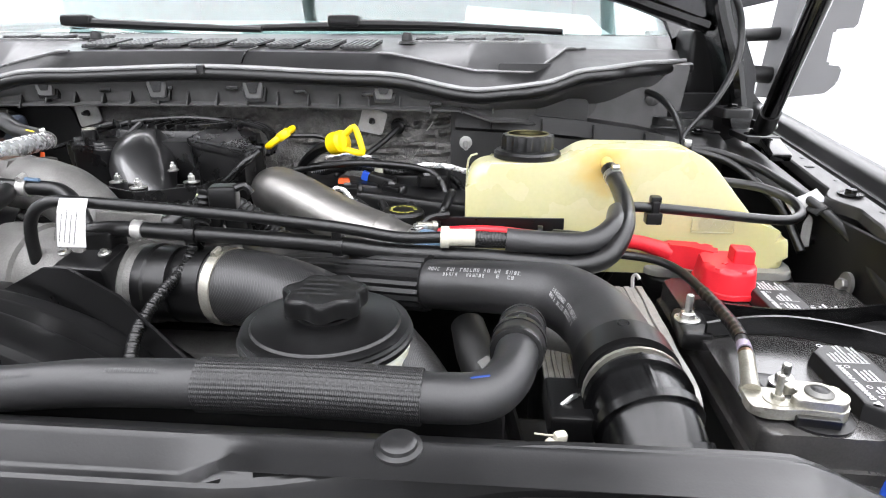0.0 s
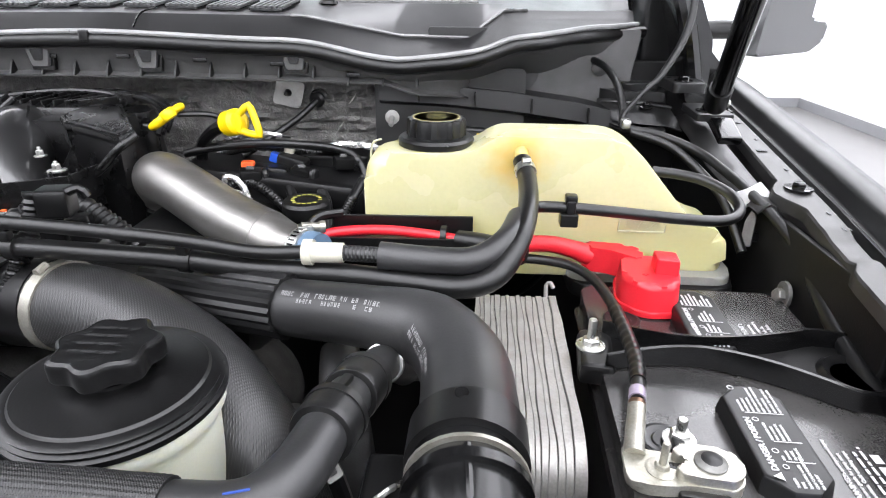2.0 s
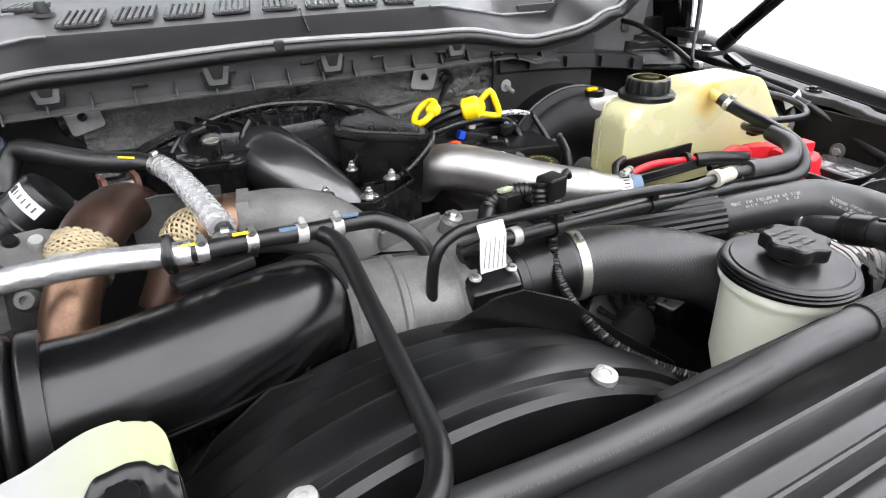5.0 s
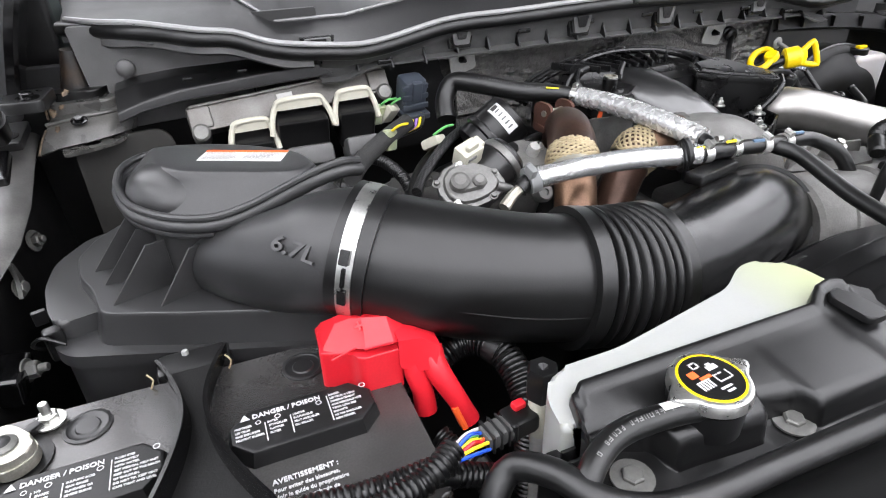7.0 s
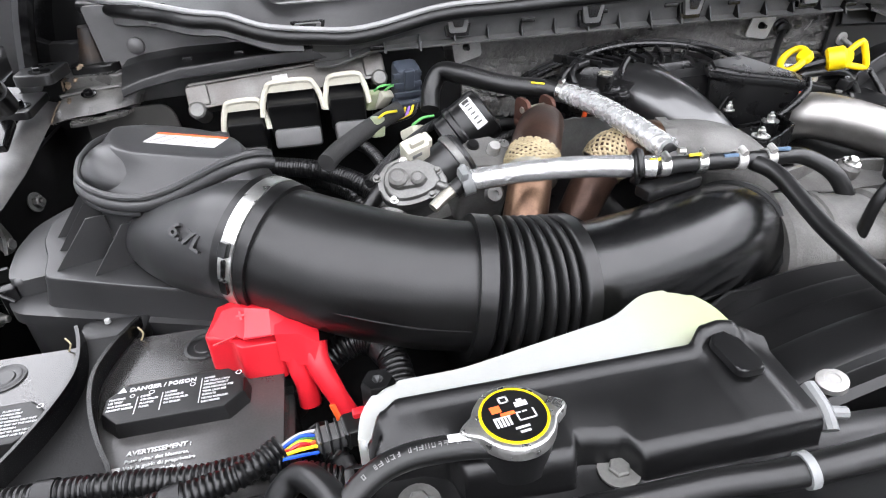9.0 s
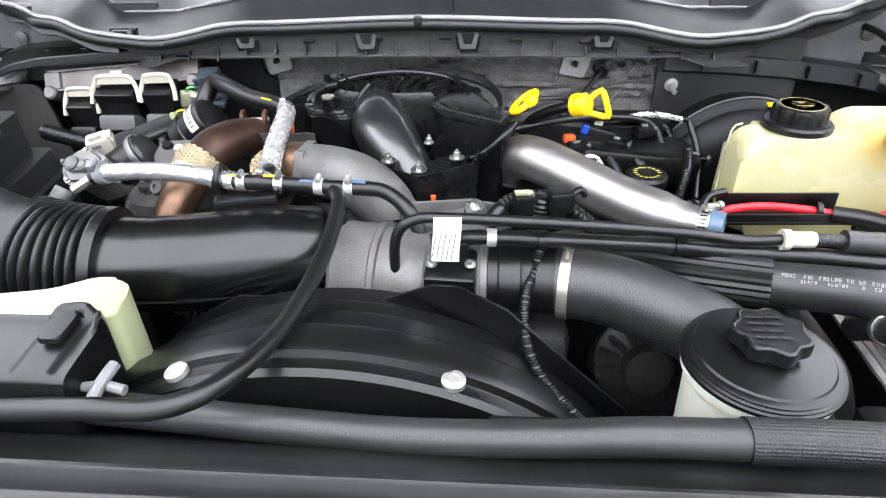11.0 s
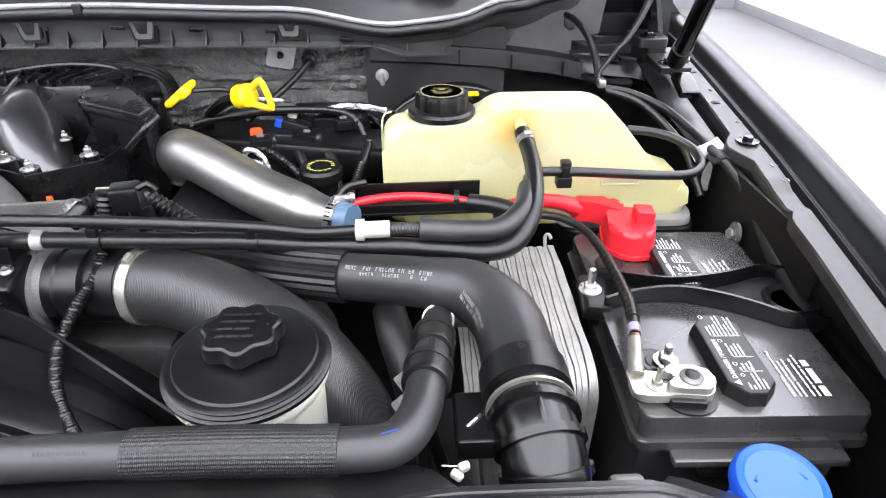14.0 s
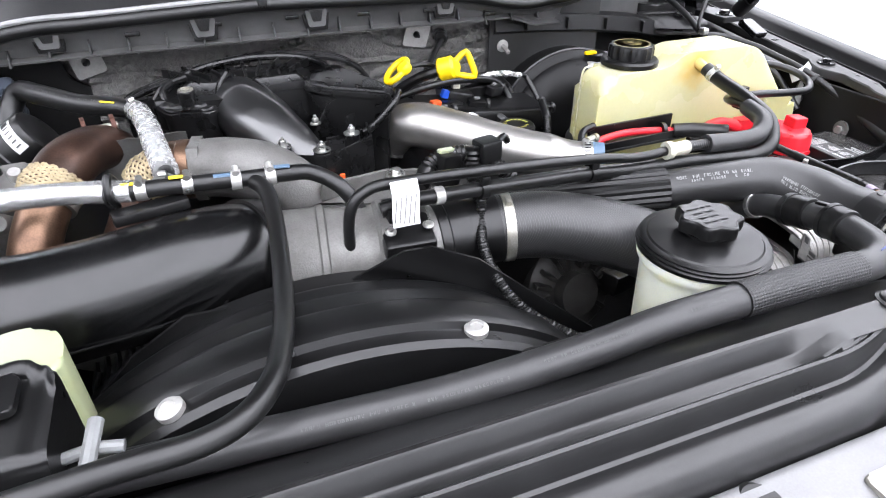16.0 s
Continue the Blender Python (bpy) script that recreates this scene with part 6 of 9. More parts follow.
part("side_bulge", slab(rounded([(-0.806, 0.688), (-0.816, 0.71), (-0.825, 0.758), (-0.822, 0.806), (-0.795, 0.852), (-0.765, 0.862), (-0.755, 0.70)], 0.014, 5), 1.165, 1.187, 0.005, segments=3), AIRBOX, ab)
SHOULDER = rounded([(-0.767, 0.671), (-0.776, 0.712), (-0.790, 0.745), (-0.796, 0.785), (-0.782, 0.822), (-0.755, 0.855), (-0.575, 0.855), (-0.538, 0.66), (-0.545, 0.583), (-0.618, 0.611), (-0.694, 0.640)], 0.010, 4)
part("shoulder", loft([[(-0.67 + (x + 0.67) * k, 0.73 + (y - 0.73) * k, z) for x, y in SHOULDER] for k, z in ((1.075, 1.166), (1.055, 1.172), (1.020, 1.186), (1.006, 1.195), (0.998, 1.1985), (0.985, 1.1995), (0.5, 1.2))], closed=True, caps=True), AIRBOX, ab, sharp=50)
part("body", slab(rounded([(-0.731, 0.845), (-0.731, 0.772), (-0.718, 0.727), (-0.706, 0.697), (-0.655, 0.676), (-0.600, 0.66), (-0.565, 0.70), (-0.60, 0.845)], 0.008, 4), 1.195, 1.262, 0.003), AIRBOX, ab)
part("step", slab(rounded([(-0.700, 0.690), (-0.591, 0.646), (-0.55, 0.66), (-0.60, 0.74)], 0.006, 3), 1.195, 1.2065, 0.003), AIRBOX, ab)
part("step", slab(rounded([(-0.735, 0.71), (-0.715, 0.699), (-0.695, 0.70), (-0.71, 0.74)], 0.004, 3), 1.195, 1.2055, 0.003), AIRBOX, ab)
BEAD = [(-0.690, 0.862, 1.262), (-0.722, 0.850, 1.262), (-0.738, 0.826, 1.262), (-0.741, 0.795, 1.262), (-0.739, 0.769, 1.262), (-0.725, 0.721, 1.262), (-0.695, 0.686, 1.261), (-0.661, 0.669, 1.2615), (-0.631, 0.659, 1.270), (-0.600, 0.649, 1.285), (-0.571, 0.638, 1.300), (-0.549, 0.634, 1.306), (-0.536, 0.640, 1.302)]
part("split_bead", tube(BEAD, 0.0058, 12), AIRBOX, ab)
part("split_bead", tube([(x, y + 0.001, z + 0.0078) for x, y, z in BEAD], 0.0036, 10), AIRBOX, ab)
part("split_bead", tube([(x, y, z - 0.0075) for x, y, z in BEAD[:8]], 0.0040, 10), AIRBOX, ab)
BASE = [(-0.733, 0.826), (-0.734, 0.772), (-0.720, 0.728), (-0.692, 0.694), (-0.660, 0.678), (-0.63, 0.668), (-0.60, 0.66), (-0.56, 0.652), (-0.54, 0.68), (-0.555, 0.74), (-0.60, 0.80), (-0.67, 0.85)]
CREST = [(-0.700, 0.800), (-0.702, 0.772), (-0.695, 0.745), (-0.676, 0.722), (-0.652, 0.710), (-0.632, 0.700), (-0.612, 0.690), (-0.585, 0.682), (-0.568, 0.695), (-0.578, 0.73), (-0.615, 0.765), (-0.66, 0.79)]
rings = []
for u, z in ((0.0, 1.254), (0.06, 1.262), (0.22, 1.2675), (0.5, 1.277), (0.78, 1.2875), (0.94, 1.2935), (1.06, 1.2948), (1.4, 1.295)):
    ring = []
    for i, (p, q) in enumerate(zip(BASE, CREST)):
        v = u + (0.16 * math.sin(math.pi * min(1, u)) if i == 3 else 0) - (0.10 * math.sin(math.pi * min(1, u)) if i in (1, 2) else 0)
        ring.append((p[0] + (q[0] - p[0]) * v, p[1] + (q[1] - p[1]) * v, z))
    n = len(ring)
    pts = []
    for i in range(n):
        a, b, c, d = (Vector(ring[(i + o) % n]) for o in (-1, 0, 1, 2))
        for w in (0.0, 0.25, 0.5, 0.75):
            pts.append(tuple(0.5 * ((2 * b) + (c - a) * w + (2 * a - 5 * b + 4 * c - d) * w * w + (3 * b - a - 3 * c + d) * w ** 3)))
    rings.append(pts)
part("dome", loft(rings, closed=True, caps=True), AIRBOX, ab, sharp=80)
nose = bmesh.new()
bmesh.ops.create_uvsphere(nose, u_segments=40, v_segments=20, radius=1.0)
nose.transform(Matrix.Translation((-0.690, 0.752, 1.262)) @ pose(0, 0, 0, 0, 0, 28) @ Matrix.Diagonal((0.042, 0.050, 0.033, 1)))
part("nose", nose, AIRBOX, ab, sharp=80)
NECK = [(-0.668, 0.700, 1.212), (-0.645, 0.670, 1.221), (-0.622, 0.646, 1.229), (-0.600, 0.628, 1.236), (-0.575, 0.612, 1.244), (-0.548, 0.597, 1.247)]
part("neck", tube(NECK, [0.030, 0.037, 0.043, 0.0475, 0.0525, 0.054], 48), AIRBOX, ab)
for x, y, x1, y1, z1 in ((-0.780, 0.749, -0.737, 0.747, 1.250), (-0.769, 0.719, -0.727, 0.716, 1.250), (-0.760, 0.678, -0.720, 0.691, 1.245), (-0.721, 0.659, -0.685, 0.674, 1.243)):
    far, turn = math.hypot(x1 - x, y1 - y), math.degrees(math.atan2(y1 - y, x1 - x))
    part("rib", slab([(0, 1.196), (far + 0.016, 1.196), (far + 0.016, z1), (far, z1)], -0.0011, 0.0011, 0.0004, m=pose(x, y, 0, 90, 0, turn)), AIRBOX, ab)
part("oval_mark", tube([(-0.656 + 0.0195 * math.cos(a) + 0.002 * math.sin(a), 0.6335 - 0.0078 * math.cos(a) + 0.0010 * math.sin(a), 1.1835 + 0.0062 * math.sin(a)) for a in [math.tau * k / 30 for k in range(31)]], 0.0007, 6, straight=True), AIRBOX, ab)
left, right, high = Vector((-0.6151, 0.5931, 1.2715)), Vector((-0.5937, 0.5684, 1.2674)), Vector((-0.6139, 0.5974, 1.2757))
along = (right - left).normalized()
out = along.cross(high - left).normalized()
up = out.cross(along)
t = words("6.7L", 0.0165, Matrix((along * 1.45, up * 1.05, out)).transposed().to_4x4(), 0.0016)
t.transform(Matrix.Translation(left - along * 0.006 - up * 0.0055 + out * 0.0026))
part("raised_lettering", t, AIRBOX, ab)
lm = pose(-0.664, 0.742, 1.2952, 0, 0, -27)
lab = part("warning_label", slab([(0, 0), (0.080, 0), (0.080, 0.025), (0, 0.025)], 0, 0.0006, 0, m=lm), LABEL, ab, "white and orange warning label")
part("label_head", slab([(0, 0.021), (0.080, 0.021), (0.080, 0.025), (0, 0.025)], 0.0006, 0.001, 0, m=lm), ORANGE, lab)
part("label_print", bars(print_lines(0.003, 0.018, 0.034, 6, 0.0030, 0.0010, 4) + print_lines(0.042, 0.018, 0.034, 6, 0.0030, 0.0010, 5), pose(0, 0, 0.0003) @ lm), GREYPRINT, lab)
lt = part("latch", box((0.016, 0.014, 0.032), (-0.812, 0.690, 1.168), 0.004, (0, 0, 20)), PLASTIC, ab)
part("latch_wire", tube([(-0.826, 0.700, 1.158), (-0.830, 0.690, 1.170), (-0.818, 0.680, 1.182), (-0.800, 0.672, 1.176)], 0.0018, 8), PLASTIC, lt)
part("latch_tab", box((0.012, 0.006, 0.014), (-0.824, 0.716, 1.182), 0.001, (0, 0, 20)), PLASTIC, lt)

IN = [(-0.556, 0.603, 1.248), (-0.525, 0.583, 1.240), (-0.48, 0.563, 1.229), (-0.43, 0.549, 1.217), (-0.385, 0.542, 1.209)]
it = thing("intake_tube", "thick black intake tube with a folded bellows", "intake tube", (-0.45, 0.56, 1.15))
part("tube", tube(IN, [0.052, 0.055, 0.056, 0.056, 0.056], 44), RUBBER, it)
BEL = [(-0.388, 0.542, 1.209), (-0.35, 0.538, 1.203), (-0.32, 0.539, 1.199), (-0.297, 0.541, 1.196)]
part("bellows", tube(BEL, lambda s, a: 0.0585 + 0.0052 * (2 * abs(math.cos((s - 0.014) / 0.0096 * math.pi)) ** 0.7 - 1) if 0.013 < s < 0.081 else 0.0635, 52, 0.0012), RUBBER, it)
part("cuff", tube([(-0.560, 0.606, 1.249), (-0.535, 0.589, 1.243)], 0.0575, 40, 0.02), RUBBER, it)
part("mould_seam", tube([(x - 0.012, y - 0.0535, z - 0.004) for x, y, z in IN[1:]], 0.0016, 8), RUBBER, it)
cl = part("clamp", lathe([(0.0575, -0.006), (0.0585, -0.006), (0.0585, 0.006), (0.0575, 0.006)], (-0.548, 0.597, 1.246), (0.82, -0.55, -0.15), 44), ZINC, it, "stainless band clamp")
cd = Vector((0.82, -0.55, -0.15)).normalized()
for deg, size in ((22, (0.007, 0.014, 0.003)), (6, (0.0035, 0.016, 0.002)), (-10, (0.0075, 0.012, 0.006))):
    rd = Vector((-0.55, -0.78, 0.30))
    rd = (rd - cd * rd.dot(cd)).normalized()
    rd = Matrix.Rotation(radians(deg), 3, cd) @ rd
    fm = Matrix((cd, rd.cross(cd), rd)).transposed().to_4x4()
    fm.translation = Vector((-0.548, 0.597, 1.246)) + rd * 0.0592
    part("clamp_catch", slab(rounded([(-size[0] / 2, -size[1] / 2), (size[0] / 2, -size[1] / 2), (size[0] / 2, size[1] / 2), (-size[0] / 2, size[1] / 2)], 0.0012, 3), -0.001, size[2] - 0.001, 0.0005, m=fm), PLASTIC_GLOSS, cl)
EL = [(-0.300, 0.541, 1.196), (-0.26, 0.547, 1.193), (-0.20, 0.56, 1.190), (-0.14, 0.578, 1.187), (-0.095, 0.597, 1.178), (-0.065, 0.612, 1.165)]
tl = thing("turbo_inlet", "smooth black turbo inlet elbow", "intake elbow", (-0.15, 0.58, 1.12))
part("elbow", tube(EL, [0.054, 0.053, 0.055, 0.057, 0.057, 0.055], 40), PLASTIC_GLOSS, tl)
part("end_bead", tube([(-0.095, 0.597, 1.178), (-0.080, 0.606, 1.171)], 0.0605, 40, 0.02), PLASTIC, tl)
part("mould_seam", tube([(-0.26, 0.492, 1.180), (-0.20, 0.505, 1.175), (-0.14, 0.522, 1.172), (-0.10, 0.540, 1.165)], 0.0014, 6), PLASTIC_GLOSS, tl)
part("hose_bracket", box((0.07, 0.02, 0.012), (-0.165, 0.607, 1.244), 0.003, (0, 0, 14)), PLASTIC, tl)
part("hose_saddle", tube([(-0.195, 0.622, 1.246), (-0.197, 0.608, 1.262), (-0.195, 0.620, 1.278), (-0.192, 0.634, 1.265)], 0.004, 8), PLASTIC, tl)

# throttle body and castings
tb = thing("throttle_housing", "cast aluminium throttle body and housing", "throttle body", (0.02, 0.57, 1.1))
part("housing", lathe([(0.052, -0.075), (0.056, -0.07), (0.056, -0.03), (0.058, -0.028), (0.058, -0.022), (0.054, -0.02), (0.052, 0.03), (0.056, 0.034), (0.056, 0.05), (0.044, 0.055), (0.0, 0.055)], (0.015, 0.578, 1.165), (1, -0.12, -0.02), 40), SANDCAST, tb)
part("neck", lathe([(0.042, 0), (0.0425, 0.030), (0.045, 0.032), (0.045, 0.038), (0.041, 0.040), (0.039, 0.052), (0, 0.052)], (0.065, 0.572, 1.166), (1, -0.06, 0.03), 40), SANDCAST, tb)
part("rubber_neck", lathe([(0.0385, 0.046), (0.0415, 0.048), (0.0415, 0.058), (0.0395, 0.060), (0.0395, 0.082), (0, 0.082)], (0.065, 0.572, 1.166), (1, -0.06, 0.03), 40), PLASTIC, tb)
mo = part("motor_box", box((0.055, 0.05, 0.06), (0.072, 0.545, 1.180), 0.006, (14, 0, -4)), PLASTIC, tb)
for x in (0.052, 0.092):
    part("screw", hexbolt((x, 0.530, 1.213), 0.0035, 0.004, (0, -0.3, 1)), ZINC, mo)
for k in range(3):
    part("motor_rib", box((0.026, 0.003, 0.004), (0.072, 0.517, 1.175 + 0.009 * k), 0.001), PLASTIC, mo)
part("connector", box((0.035, 0.03, 0.03), (0.072, 0.560, 1.214), 0.004), PLASTIC, tb)
part("duct_plate", box((0.04, 0.05, 0.05), (0.118, 0.560, 1.170), 0.012, (0, -10, 0)), PLASTIC, tb)
to = thing("turbo_outlet_casting", "grey cast aluminium elbow behind the inlet", "casting", (-0.06, 0.69, 1.15))
part("elbow", tube([(-0.118, 0.702, 1.238), (-0.085, 0.695, 1.236), (-0.05, 0.688, 1.225), (-0.02, 0.68, 1.20), (-0.005, 0.672, 1.16), (0.0, 0.668, 1.12)], [0.032, 0.034, 0.036, 0.036, 0.036, 0.036], 28), SANDCAST, to)
part("flange", lathe([(0.036, -0.006), (0.036, 0.006), (0, 0.006)], (-0.118, 0.702, 1.238), (1, -0.2, 0), 6), SANDCAST, to)
part("ring", lathe([(0.031, -0.02), (0.033, -0.018), (0.033, -0.006), (0.03, -0.005)], (-0.118, 0.702, 1.238), (1, -0.2, 0), 28), COPPER, to)

cm = thing("casting_mount", "grey cast aluminium mount below the manifold", "casting", (0.07, 0.66, 1.12))
part("plate", slab(rounded([(-0.04, 0.645), (0.05, 0.705), (0.13, 0.695), (0.185, 0.655), (0.14, 0.622), (0.05, 0.620)], 0.012, 4), 1.10, 1.198, 0.010, 0.90, segments=3), SANDCAST, cm)
part("boss", lathe([(0.014, -0.04), (0.013, 0.0), (0.010, 0.004), (0, 0.004)], (0.095, 0.652, 1.212), (0.1, -0.3, 1), 22), SANDCAST, cm)
part("bolt", hexbolt((0.095, 0.651, 1.216), 0.006, 0.006, (0.1, -0.3, 1)), ZINC, cm)
part("web", box((0.10, 0.006, 0.02), (0.05, 0.668, 1.203), 0.002, (0, 8, 24)), SANDCAST, cm)
part("web", box((0.05, 0.006, 0.02), (0.125, 0.668, 1.200), 0.002, (0, -8, -30)), SANDCAST, cm)
part("orange_cap", lathe([(0.0035, 0), (0.0035, 0.006), (0, 0.007)], (0.040, 0.700, 1.197), sides=10), ORANGE, cm)

# EGR pipes, braided bellows and actuators
eg = thing("exhaust_pipe", "heat-tinted copper-brown exhaust pipe with a woven flex joint", "exhaust pipe", (-0.27, 0.70, 1.1), group="braided exhaust pipes")
P1 = [(-0.304, 0.636, 1.13), (-0.298, 0.652, 1.17), (-0.284, 0.678, 1.208), (-0.268, 0.710, 1.233)]
part("pipe", tube(P1, 0.024, 28), COPPER, eg)
FB = [(-0.2725, 0.702, 1.229), (-0.2685, 0.711, 1.2345), (-0.262, 0.7225, 1.2410)]
core = part("flex_core", tube(FB, [0.0270, 0.0300, 0.0275], 32, 0.003), BROWNPIPE, eg)
tagged(part("flex_braid", braid(FB, [0.0283, 0.0313, 0.0288], 19, 0.66, 0.0016), BRAID, core), "straw-coloured woven flex joint", kind="stuff")
part("lower_ring", tube([(-0.2755, 0.696, 1.2245), (-0.2715, 0.704, 1.230)], 0.0292, 32), BRASSY, eg, "golden ring below the flex joint")
part("upper_pipe", tube([(-0.263, 0.7205, 1.240), (-0.254, 0.738, 1.2475), (-0.243, 0.760, 1.250), (-0.232, 0.782, 1.247), (-0.220, 0.805, 1.238), (-0.210, 0.825, 1.215), (-0.204, 0.838, 1.17)], [0.0285, 0.0285, 0.0275, 0.027, 0.026, 0.026, 0.026], 32), BROWNPIPE, eg, "burnt brown upper pipe")
for dx in (-0.016, 0.016):
    part("clevis_plate", slab(rounded([(-0.016, -0.02), (0.016, -0.02), (0.016, 0.012), (0.010, 0.019), (-0.010, 0.019), (-0.016, 0.012)], 0.004, 3), -0.0025, 0.0025, 0.0008, m=pose(-0.226 + dx, 0.822, 1.252, 0, 0, 12) @ pose(0, 0, 0, 90, 0, 90)), RUSTY, eg)
part("clevis_base", box((0.040, 0.030, 0.006), (-0.226, 0.822, 1.238), 0.002, (8, 0, 12)), RUSTY, eg)
part("clevis_pin", tube([(-0.246, 0.817, 1.258), (-0.206, 0.826, 1.258)], 0.004, 12), BRASSY, eg)
eg = thing("exhaust_pipe", "heat-tinted exhaust pipe entering the aluminium casting", "exhaust pipe", (-0.18, 0.72, 1.1), group="braided exhaust pipes")
part("pipe", tube([(-0.215, 0.70, 1.165), (-0.19, 0.713, 1.205), (-0.165, 0.719, 1.230), (-0.14, 0.712, 1.240), (-0.118, 0.704, 1.240)], [0.0235, 0.0240, 0.0255, 0.0255, 0.0255], 28), BROWNPIPE, eg)
part("tinted_collar", tube([(-0.153, 0.7165, 1.2362), (-0.140, 0.712, 1.240), (-0.119, 0.7045, 1.240)], [0.0290, 0.0285, 0.0285], 30), COPPER, eg, "golden tinted collar")
FB = [(-0.182, 0.717, 1.217), (-0.170, 0.719, 1.2275), (-0.152, 0.7165, 1.2365)]
core = part("flex_core", tube(FB, [0.0258, 0.0282, 0.0262], 32, 0.003), BROWNPIPE, eg)
tagged(part("flex_braid", braid(FB, [0.0268, 0.0293, 0.0273], 19, 0.66, 0.0016), BRAID, core), "straw-coloured woven flex joint", kind="stuff")
ac = thing("vacuum_actuator", "round black actuator with a white label", "actuator", (-0.337, 0.80, 1.2))
d = Vector((0.82, 0.0, 0.57)).normalized()
n = Vector((-0.35, -0.75, 0.5))
n = (n - d * n.dot(d)).normalized()
o = Vector((-0.312, 0.80, 1.268)) - n * 0.033 - d * 0.014
part("can", lathe([(0.024, -0.036), (0.031, -0.032), (0.031, -0.018), (0.0345, -0.016), (0.0345, -0.010), (0.0330, -0.008), (0.0330, 0.024), (0.031, 0.029), (0.024, 0.031), (0, 0.031)], tuple(o), d, 48), PLASTIC, ac)
c = d.cross(n)


def wrap(a0, a1, h0, h1, r):
    return loft([[tuple(o + (n * math.cos(a) + c * math.sin(a)) * r + d * h) for h in (h0, h1)] for a in [a0 + (a1 - a0) * i / 12 for i in range(13)]])


lb2 = part("label", wrap(-0.68, 0.60, 0.006, 0.021, 0.0334), LABEL, ac, "white label")
for i in range(5):
    part("label_print", wrap(-0.40 + 0.19 * i, -0.40 + 0.19 * i + 0.06, 0.010, 0.017, 0.0337), PLASTIC_GREY, lb2)
part("code_square", wrap(-0.64, -0.46, 0.009, 0.018, 0.0337), INK, lb2)
part("bracket", box((0.06, 0.03, 0.02), (-0.30, 0.83, 1.235), 0.004, (0, 0, 30)), ALU, ac)
ev = thing("egr_valve", "cast aluminium valve with round flange", "valve", (-0.41, 0.71, 1.18))
vn = Vector((-0.15, -0.6, 0.8)).normalized()
va = (Vector((0.92, 0.10, 0.0)) - vn * vn.dot(Vector((0.92, 0.10, 0.0)))).normalized()
vm = Matrix((va, vn.cross(va), vn)).transposed().to_4x4()
vm.translation = (-0.410, 0.691, 1.243)
vm = vm @ pose(0, 0, 0, 0, 0, -16)


def egg(k):
    return [(k * (0.036 + 0.004 * math.cos(a)) * math.cos(a), k * (0.027 - 0.005 * math.cos(a)) * math.sin(a)) for a in [math.tau * i / 40 for i in range(40)]]


part("body", slab(egg(0.80), -0.055, -0.012, 0.006, m=vm), SANDCAST, ev)
dome = part("disc", slab(egg(1.0), -0.014, -0.001, 0.003, m=vm, segments=3), ALU, ev, "cast egg-shaped cover")
part("raised_face", slab(egg(0.84), -0.002, 0.0035, 0.0025, 0.92, m=vm, segments=3), ALU, dome)
part("ridge", slab(rounded([(-0.022, -0.006), (-0.012, -0.013), (0.014, -0.009), (0.022, 0.0), (0.010, 0.010), (-0.014, 0.011)], 0.006, 4), 0.003, 0.0085, 0.0025, 0.85, m=vm, segments=3), SANDCAST, dome)
for u, v, r in ((-0.010, -0.001, 0.0105), (0.010, -0.002, 0.0075)):
    part("boss", lathe([(r, 0.004), (r * 0.94, 0.0115), (r * 0.6, 0.014), (0, 0.014)], tuple(vm @ Vector((u, v, 0.0))), vn, 24), SANDCAST, dome)
for k in range(5):
    a = 0.5 + k * math.tau / 5
    p = vm @ Vector((0.0335 * math.cos(a), 0.0235 * math.sin(a), -0.001))
    part("flange_bolt", hexbolt(tuple(p), 0.0032, 0.004, tuple(vn), washer=1.4), ZINC if k % 2 else ALU_DULL, ev)
part("lever", tube([tuple(vm @ Vector((0.030, -0.006, 0.002))), tuple(vm @ Vector((0.042, -0.010, 0.0))), tuple(vm @ Vector((0.052, -0.010, -0.012)))], 0.0048, 12), ALU, ev)
part("arm", tube([(-0.43, 0.672, 1.220), (-0.44, 0.655, 1.20), (-0.45, 0.648, 1.16)], 0.013, 16), SANDCAST, ev)
bd = Vector((0.80, 0.15, 0.45)).normalized()
part("barrel", lathe([(0.026, -0.035), (0.026, 0.024), (0.023, 0.028), (0, 0.028)], (-0.365, 0.728, 1.236), bd, 36), PLASTIC_SHEEN, ev)
part("barrel_ring", lathe([(0.0262, 0.012), (0.0280, 0.013), (0.0285, 0.015), (0.0285, 0.019), (0.0275, 0.021), (0.0262, 0.021)], (-0.365, 0.728, 1.236), bd, 36), ALU, ev)
plug = part("plug", box((0.028, 0.020, 0.026), (-0.397, 0.721, 1.262), 0.003, (24, -12, 18)), CREAM, ev, "cream wiring plug")
part("plug_latch", box((0.016, 0.006, 0.012), (-0.396, 0.712, 1.273), 0.002, (24, -12, 18)), CREAM, plug)
part("plug_ear", box((0.006, 0.014, 0.012), (-0.383, 0.724, 1.272), 0.002, (24, -12, 18)), CREAM, plug)
part("plug_slot", box((0.012, 0.004, 0.005), (-0.397, 0.7105, 1.262), 0.001, (24, -12, 18)), GREYPRINT, plug)
CB = (-0.310, 0.750, 1.230)
part("bracket", slab(rounded([(-0.036, -0.026), (0.026, -0.030), (0.040, 0.002), (0.020, 0.028), (-0.030, 0.022)], 0.009, 4), -0.07, 0.012, 0.005, 0.9, m=pose(CB[0], CB[1], CB[2], 18, 6, 10), segments=3), SANDCAST, ev)
